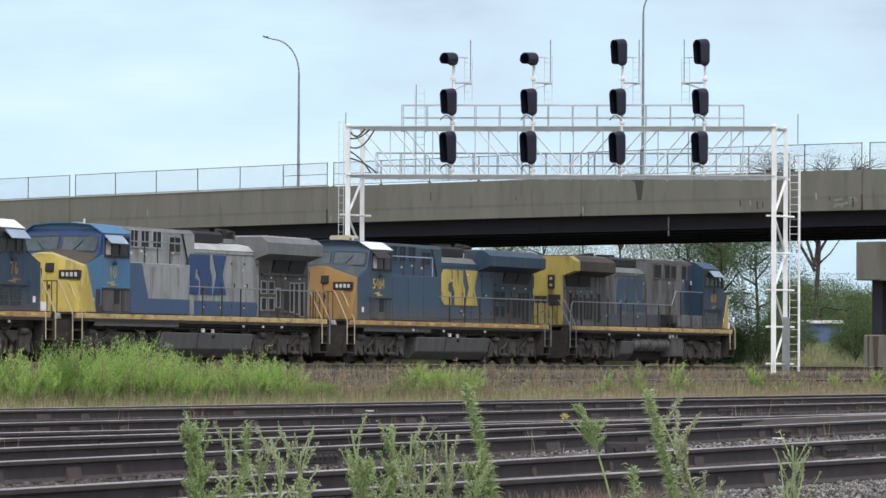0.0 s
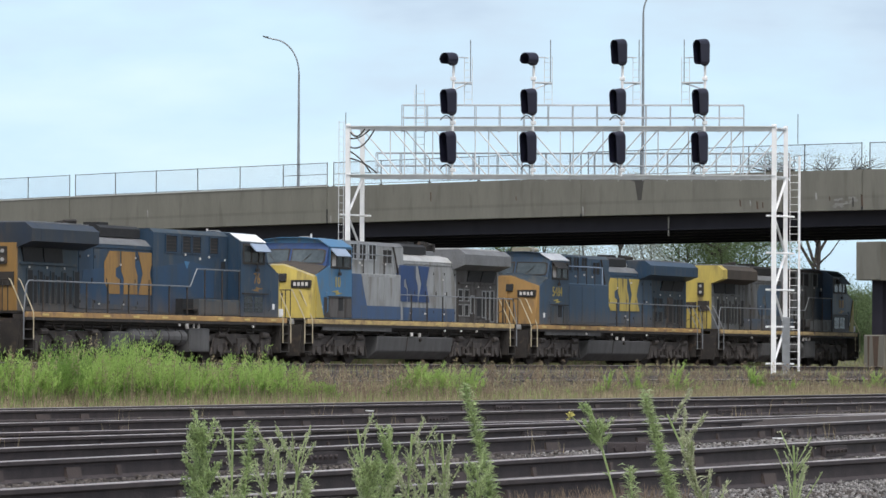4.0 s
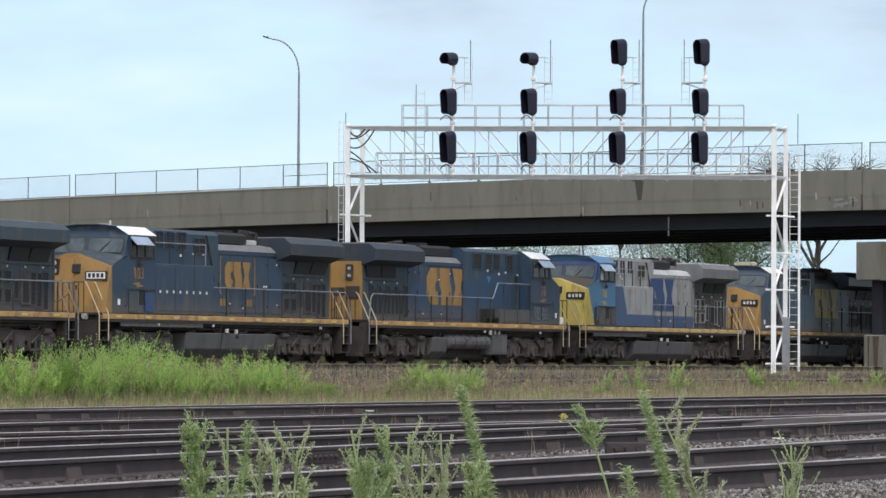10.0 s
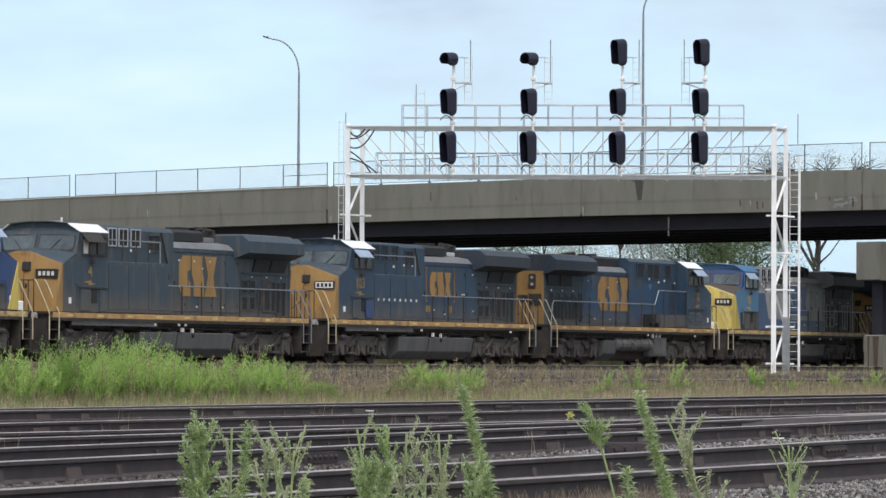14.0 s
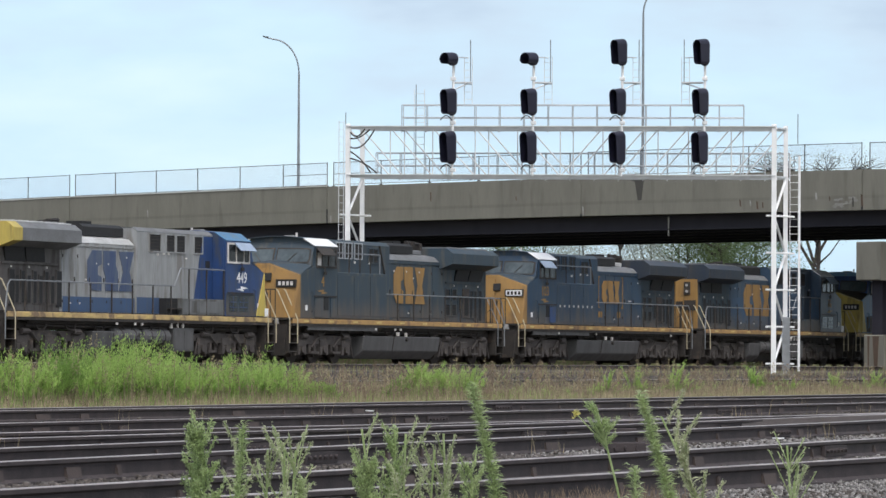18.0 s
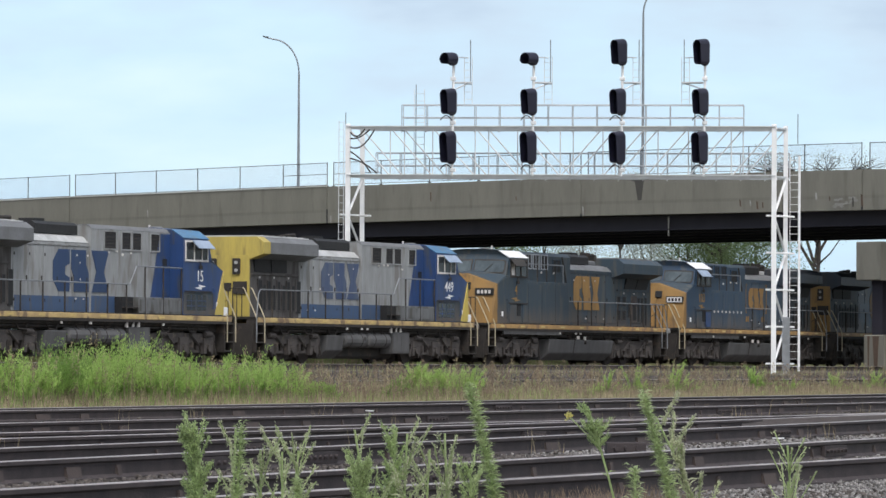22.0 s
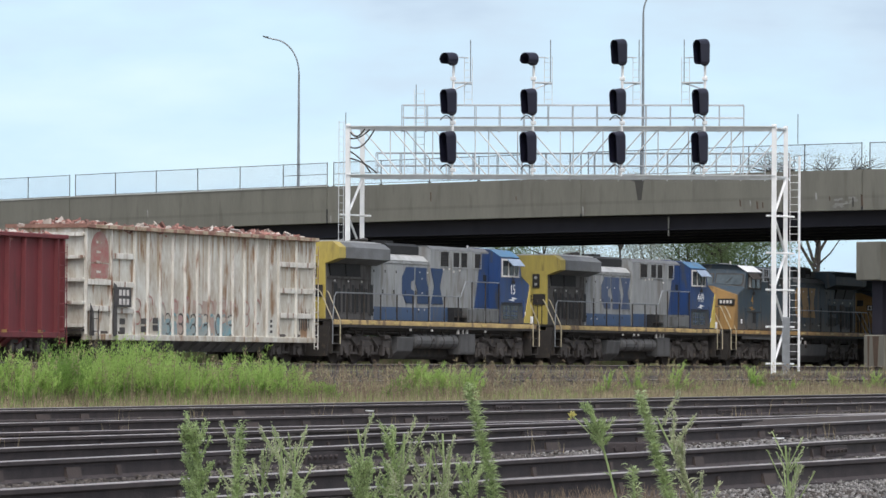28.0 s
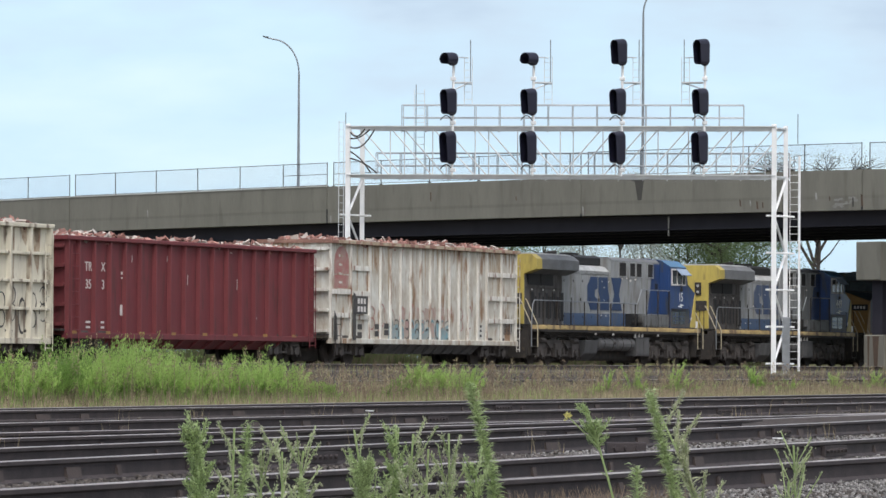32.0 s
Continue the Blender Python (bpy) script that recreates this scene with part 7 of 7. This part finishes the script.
stones("track_ballast", "loose grey crushed stone round the yard rails", 17000, 45, 66, 11.6, 16.5, 0.008, 0.021)
stones("dark_track_ballast", "dark lumpy crushed stone round the yard rails", 13000, 30, 46, 11.6, 16.5, 0.010, 0.028, mat_=M_CINDER)
stones("worn_ballast", "dark worn stone and cinders round the nearest rails", 20000, 18, 34, 6.5, 16, 0.008, 0.024, mat_=M_CINDER)
stones("cinder_ballast", "dark crushed stone between the farther yard rails", 26000, 38, 110, 15.5, 35, 0.012, 0.032, mat_=M_CINDER)
stones("line_ballast", "dark brown stone on the shoulders of the main line", 24000, 118, 215, 46, 71, 0.025, 0.06, 0.03, mat_=M_CINDER)


LITTER = random.Random(31)
for k, (x, y) in enumerate(((-1.22, 81.3), (-2.42, 53.5), (2.6, 70.0), (-0.3, 62.0), (4.1, 58.0))):
    at = pose(x, y, YARD_Z + (-0.06 if k < 2 else -0.14), 0, 0, LITTER.uniform(0, 180))
    g = [(LITTER.uniform(0.05, 0.1) * math.cos(j * math.pi / 3), LITTER.uniform(0.04, 0.08) * math.sin(j * math.pi / 3)) for j in range(6)]
    lt = Shape().prism([(a, b, 0.0) for a, b in g], [(a, b, 0.012 + 0.06 * abs(a)) for a, b in g])
    scrap = thing("litter", "crumpled scrap of white paper lying among the yard rails", "litter", "litter in the yard", at=at)
    part("sheet", lt, M_WHITE, scrap)
TUFT = random.Random(12)
tuft_a, tuft_q = [], []
for i in range(46):
    a, q = TUFT.uniform(36, 105), TUFT.uniform(13.5, 34)
    for k in range(TUFT.randint(4, 14)):
        tuft_a.append(a + TUFT.gauss(0, 0.25))
        tuft_q.append(q + TUFT.gauss(0, 0.08))
tx, ty = yard_xy(np.array(tuft_a), np.array(tuft_q))
tagged(new("yard_tufts", mesh_of("yard_tufts", blades(tx, ty, HEIGHT(tx, ty), RNG.uniform(0.12, 0.36, len(tx)), 0.2, 0.004), M_DRY)), "thin tan tufts growing between the yard rails", "grass", kind="stuff")


def tube(pts, r, n=5):
    """One bent round stem through points."""
    s = Shape()
    v = [(p[0] + r * math.cos(2 * math.pi * k / n), p[1] + r * math.sin(2 * math.pi * k / n), p[2]) for p in pts for k in range(n)]
    f = [(i * n + k, i * n + (k + 1) % n, (i + 1) * n + (k + 1) % n, (i + 1) * n + k) for i in range(len(pts) - 1) for k in range(n)]
    return s.add(v, f)


# tall weeds close to the viewer, each one a thing that sways
SWAYING = []


def foreground_weed(x, y, top, lean, kind, label, n=90):
    """A tall weed on one stem. top: height above the eye; lean: sideways shift of its tip."""
    z0 = height(x, y)
    h = EYE + top - z0
    w = thing("tall_weed", label, "weed", "weeds close to the tracks", at=pose(x, y, z0))
    SWAYING.append((w, x, y, z0))
    curve = lambda t: np.stack([lean * t ** 1.6, 0.1 * lean * t, h * t], -1)
    ks = [curve(np.array(k / 8.0)) for k in range(9)]
    st = tube(ks, 0.0035)
    stem = part("stem", st, M_STALK, w)
    quads = []
    if kind == "spike":
        t = RNG.uniform(0.25, 1.0, n * 20) ** 0.85
        b = curve(t)
        ang = RNG.uniform(0, 6.28, len(t))
        way = np.stack([np.cos(ang), np.sin(ang), RNG.uniform(0.4, 1.4, len(t))], 1)
        quads.append(leaves(b + RNG.normal(size=b.shape) * 0.006, way, (0.066 - 0.036 * t) * RNG.uniform(0.35, 1.2, len(t)), 0.0036, 0.4))
    else:
        for k in range({"panicle": 16, "umbel": 22, "bush": 48}[kind]):
            t0 = RNG.uniform(0.45, 0.97) if kind != "umbel" else RNG.uniform(0.84, 0.98)
            b0 = curve(np.array(t0))
            ang = RNG.uniform(0, 6.28)
            d = np.array((math.cos(ang) * 0.55, math.sin(ang) * 0.5, RNG.uniform(0.7, 1.2)))
            L = RNG.uniform(0.09, 0.2) * (1.25 - 0.6 * t0)
            if kind == "umbel":
                d, L = np.array((math.cos(ang) * 0.75, math.sin(ang) * 0.5, RNG.uniform(0.6, 1.1))), RNG.uniform(0.03, 0.075)
            if kind == "bush":
                L *= 0.6
            m = int(n * (1.7 if kind != "umbel" else 0.8))
            u = RNG.uniform(0.1, 1, m) if kind != "umbel" else RNG.uniform(0.45, 1, m)
            b = b0 + d * (u * L)[:, None] + RNG.normal(size=(m, 3)) * 0.004
            way = RNG.normal(size=(m, 3)) * 0.7 + d
            small = 0.0075 if kind == "umbel" else 0.0095
            quads.append(leaves(b, way, small * RNG.uniform(0.7, 1.3, m), small * 0.42))
            part("twig", Shape().rod(b0, b0 + d * L, 0.0022, 4), M_STALK, w)
        t = RNG.uniform(0.05, 0.8, n if kind != "umbel" else 12)
        n = len(t)
        ang = RNG.uniform(0, 6.28, n)
        way = np.stack([np.cos(ang), np.sin(ang), RNG.uniform(0.3, 1.2, n)], 1)
        quads.append(leaves(curve(t), way, 0.05 * RNG.uniform(0.5, 1.2, n), 0.006, 0.2))
    if kind == "umbel":
        c = curve(np.array(0.93)) + np.array((-0.07, 0, 0.03))
        way = RNG.normal(size=(60, 3)) + (-0.5, 0, 0.6)
        part("flower", mesh_of("flower", leaves(np.repeat(c[None], 60, 0) + RNG.normal(size=(60, 3)) * 0.004, way, 0.010, 0.005), M_FLOWER), None, w, "small yellow flower head")
        part("flower_stalk", Shape().rod(curve(np.array(0.86)), c, 0.0022, 4), M_STALK, w)
    part("foliage", mesh_of("foliage", np.concatenate(quads), M_SEED if kind == "panicle" else M_STALK), None, w)


SPIKE, BUSH, PANICLE = "tall green weed with a dense leafy spike", "bushy green weed with upright leafy shoots", "slender pale weed with loose seed sprigs"
for x, y, top, lean, kind, n in (
    (0.223, 14.0, -0.065, -0.155, "spike", 120), (0.756, 14.0, -0.085, -0.175, "spike", 120), (0.90, 14.2, -0.150, -0.25, "panicle", 110),
    (0.585, 13.6, -0.115, -0.17, "umbel", 80), (0.56, 13.4, -0.29, -0.03, "spike", 60), (1.06, 14.2, -0.235, -0.03, "panicle", 10),
    (-0.66, 13.8, -0.185, -0.05, "bush", 70), (-0.62, 14.0, -0.19, 0.01, "panicle", 60), (-0.70, 13.9, -0.25, -0.02, "bush", 60), (-0.60, 13.7, -0.18, 0.035, "spike", 60),
    (-0.52, 13.9, -0.25, 0.0, "panicle", 40), (-0.47, 14.1, -0.26, -0.01, "panicle", 40), (-0.45, 13.8, -0.25, 0.03, "panicle", 40),
    (-0.40, 13.6, -0.33, 0.0, "spike", 60), (-0.17, 13.9, -0.19, -0.08, "panicle", 40), (-0.15, 14.0, -0.195, 0.0, "bush", 60), (-0.12, 13.8, -0.20, 0.02, "panicle", 50),
    (-0.20, 13.7, -0.29, -0.03, "bush", 60), (-0.06, 14.1, -0.25, 0.02, "panicle", 50), (0.02, 14.2, -0.205, -0.02, "panicle", 40), (0.09, 13.8, -0.30, 0.0, "bush", 50), (1.0, 13.7, -0.33, 0.0, "panicle", 30)):
    foreground_weed(x, y, top, lean, kind, {"spike": SPIKE, "bush": BUSH, "panicle": PANICLE, "umbel": "pale weed with a spreading flower head on a bare stem"}[kind], n)

# ---- trees and a shed behind the bridge ----


def tree(x, y, h, r, material, label, n=2600, trunk=0.16, bare=0.35, size=0.12):
    """Tapered trunk, limbs that fork, and a loose crown of small leaves."""
    z0 = height(x, y)
    t = thing("tree", label, "tree", "trees behind the bridge", at=pose(x, y, z0))
    part("trunk", Shape().rod((0, 0, -0.2), (0.1 * r, 0, h * bare), trunk, 8, trunk * 0.75).rod((0.1 * r, 0, h * bare), (0, 0, h * 0.85), trunk * 0.75, 7, trunk * 0.15), M_BARK, t)
    tips = []
    for k in range(13):
        a = RNG.uniform(0, 6.28)
        z = h * RNG.uniform(bare * 0.8, 0.8)
        e = np.array((math.cos(a) * r * RNG.uniform(0.5, 1.0), math.sin(a) * r * RNG.uniform(0.5, 1.0), z + h * RNG.uniform(0.05, 0.28)))
        m = np.array((e[0] * 0.45, e[1] * 0.45, z + (e[2] - z) * 0.3))
        part("limb", Shape().rod((0.05 * r, 0, z), m, trunk * 0.42, 6, trunk * 0.28).rod(m, e, trunk * 0.28, 5, trunk * 0.06), M_BARK, t)
        tips += [m * 0.5 + e * 0.5, e, e + np.array((0, 0, h * 0.06))]
    if bare >= 0.4:
        for k, side in enumerate((-0.8, -0.35, 0.25, 0.75)):
            a, b = np.array((0.03 * r, 0, h * (0.38 + 0.02 * k))), np.array((side * r * 0.5, 0.2 * r, h * 0.6))
            c = np.array((side * r * 0.95, 0.1, h * 0.86))
            part("limb", Shape().rod(a, b, trunk * 0.62, 6, trunk * 0.45).rod(b, c, trunk * 0.45, 6, trunk * 0.15), M_BARK, t)
            tw = Shape()
            for j in range(34):
                e0 = b + (c - b) * RNG.uniform(0.35, 1.0) if j < 16 else c
                e1 = e0 + np.array((RNG.normal(side * 0.3, 0.5) * r * 0.35, RNG.normal(0, 0.5), RNG.uniform(-0.1, 0.9) * h * 0.09))
                e2 = e1 + np.array((RNG.normal(side * 0.4, 0.6) * r * 0.2, RNG.normal(0, 0.3), RNG.uniform(-0.2, 0.9) * h * 0.06))
                tw.rod(e0, e1, 0.035, 4, 0.024).rod(e1, e2, 0.024, 4, 0.01).rod(e1, e1 + (e2 - e1) * (0.5, 1, -0.3), 0.018, 4, 0.008)
                tips += [e1, e2, e2]
            part("twigs", tw, M_BARK, t)
    tips += [np.array((0, 0, h * 0.9)), np.array((0.2 * r, 0, h * 0.97))]
    tips = np.array(tips)
    k = RNG.integers(0, len(tips), n)
    off = RNG.normal(size=(n, 3)) * ((r * 0.24, r * 0.24, h * 0.055) if bare < 0.4 else (0.25, 0.25, 0.2))
    b = tips[k] + off
    b[:, 2] = np.maximum(b[:, 2], 0.3)
    part("crown", mesh_of("crown", leaves(b, RNG.normal(size=(n, 3)) + (0, 0, 0.1), size * RNG.uniform(0.6, 1.3, n), size * 0.5), material), None, t)


def bush(x, y, h, r, material, n=9500, size=0.11):
    z0 = height(x, y)
    t = thing("bush", "dense green bush behind the bridge", "bush", "bushes behind the bridge", at=pose(x, y, z0))
    tips = []
    for k in range(9):
        a = RNG.uniform(0, 6.28)
        e = np.array((math.cos(a) * r * RNG.uniform(0.2, 0.9), math.sin(a) * r * RNG.uniform(0.2, 0.9), h * RNG.uniform(0.35, 0.92)))
        part("stem", Shape().rod((0, 0, 0), e, 0.04, 5, 0.01), M_BARK, t)
        tips += [e, e * 0.6, e * (0.85, 0.85, 0.4)]
    tips = np.array(tips)
    b = tips[RNG.integers(0, len(tips), n)] + RNG.normal(size=(n, 3)) * (r * 0.27, r * 0.27, h * 0.09)
    b[:, 2] = np.clip(b[:, 2], 0.05, h)
    part("crown", mesh_of("crown", leaves(b, RNG.normal(size=(n, 3)), size * RNG.uniform(0.6, 1.3, n), size * 0.5), material), None, t)


GREEN_TREE = "leafy green tree behind the overpass"
for px, y, h, r, m, n, bare in (
    (1275, 268, 8.1, 2.4, M_TREE, 3400, 0.2), (1335, 276, 8.0, 2.6, M_TREE, 3400, 0.2), (1395, 300, 3.7, 2.0, M_TREE, 2400, 0.2), (1450, 335, 4.4, 2.4, M_TREE, 2600, 0.15), (1215, 290, 8.8, 2.4, M_TREE, 3000, 0.2),
    (1440, 332, 14.3, 4.0, M_TREE_PALE, 3000, 0.5), (1560, 310, 4.0, 2.4, M_TREE, 2400, 0.2), (1500, 325, 3.5, 2.4, M_TREE, 2400, 0.15),
    (1030, 330, 12.0, 2.6, M_TREE_PALE, 2600, 0.3), (1095, 325, 12.2, 2.6, M_TREE_PALE, 2600, 0.3), (1150, 335, 11.6, 2.8, M_TREE_PALE, 2600, 0.3), (1200, 330, 10.1, 2.6, M_TREE_PALE, 2600, 0.3), (960, 335, 11.7, 2.6, M_TREE, 2000, 0.3), (890, 340, 11.5, 2.6, M_TREE, 2000, 0.3)):
    tree((px - 784) / 8454 * y, y, h, r, m, GREEN_TREE if bare < 0.4 else "half-bare old tree with forked trunk behind the overpass", int(n * (4.6 if bare < 0.4 else 1.3)), bare=bare, trunk=0.16 if bare < 0.4 else 0.19)
for px, y, h, r in ((1265, 250, 4.1, 1.7), (1300, 256, 3.4, 1.6), (1345, 262, 4.1, 1.8), (1392, 275, 2.2, 1.5), (1380, 280, 2.9, 1.7), (1515, 285, 3.6, 1.7), (1550, 290, 3.9, 1.8), (1408, 300, 1.1, 1.2), (1500, 300, 1.1, 1.2), (1500, 345, 3.0, 2.2), (1440, 350, 3.4, 2.4), (1390, 345, 3.5, 2.4), (1215, 300, 3.2, 2.0), (1150, 310, 3.9, 2.2), (1090, 315, 4.2, 2.2), (1030, 315, 4.2, 2.2), (960, 320, 4.2, 2.2), (1560, 345, 3.1, 2.4)):
    bush((px - 784) / 8454 * y, y, h, r, M_TREE)
for px, y, h, r in ((1408, 345, 5.9, 2.8), (1446, 350, 5.6, 2.8), (1482, 348, 5.1, 2.6), (1518, 346, 5.3, 2.8), (1556, 344, 5.5, 2.8)):
    bush((px - 784) / 8454 * y, y, h, r, M_TREE, 17000, 0.11)
# unseen row added to hide the bright sky under the train
for k in range(15):
    bush((-30 + 62 * k - 784) / 8454 * (292 + 6 * (k % 3)), 292 + 6 * (k % 3), 5.4 + 0.5 * (k % 4), 2.4, M_TREE)

shed = thing("shed", "low blue shed with a flat white roof on the grass bank", "shed", at=pose(24.6, 318, height(24.6, 318), 0, 0, -8))
part("wall", Shape().box(-1.6, 1.9, -1.2, 1.2, -0.3, 1.66), M_SHED, shed)
part("roof", Shape().box(-1.8, 2.1, -1.4, 1.4, 1.66, 1.88, 0.02), M_WHITE, shed)
part("door", Shape().box(-1.5, -0.9, -1.23, -1.2, 0.0, 1.5), M_WHITE, shed)


def motions():
    """The train rolls along the main line; its wheels turn; the nearest weeds sway."""
    for ob, s0, turned in MOVING:
        rz = 90 - YAW + (180 if turned else 0)
        walk(ob, [(2.0 * k, pose(*line_point(s0 + run(2.0 * k)), EYE, 0, 0, rz)) for k in range(17)])
    for i, (ob, x, y, z) in enumerate(SWAYING):
        walk(ob, [(1.6 * k, pose(x, y, z, 0.5 * math.sin(1.3 * k + i), 1.1 * math.sin(1.9 * k + 1.7 * i) + 0.5 * math.sin(0.7 * k), 0)) for k in range(21)])
    step = 0.16
    for w, ax, y, r, sense in WHEELS:
        rows = [(k * step, pose(ax, y, r, 0, -sense * math.degrees(run(k * step) / r) % 360.0, 0)) for k in range(201)]
        walk(w, rows)


motions()
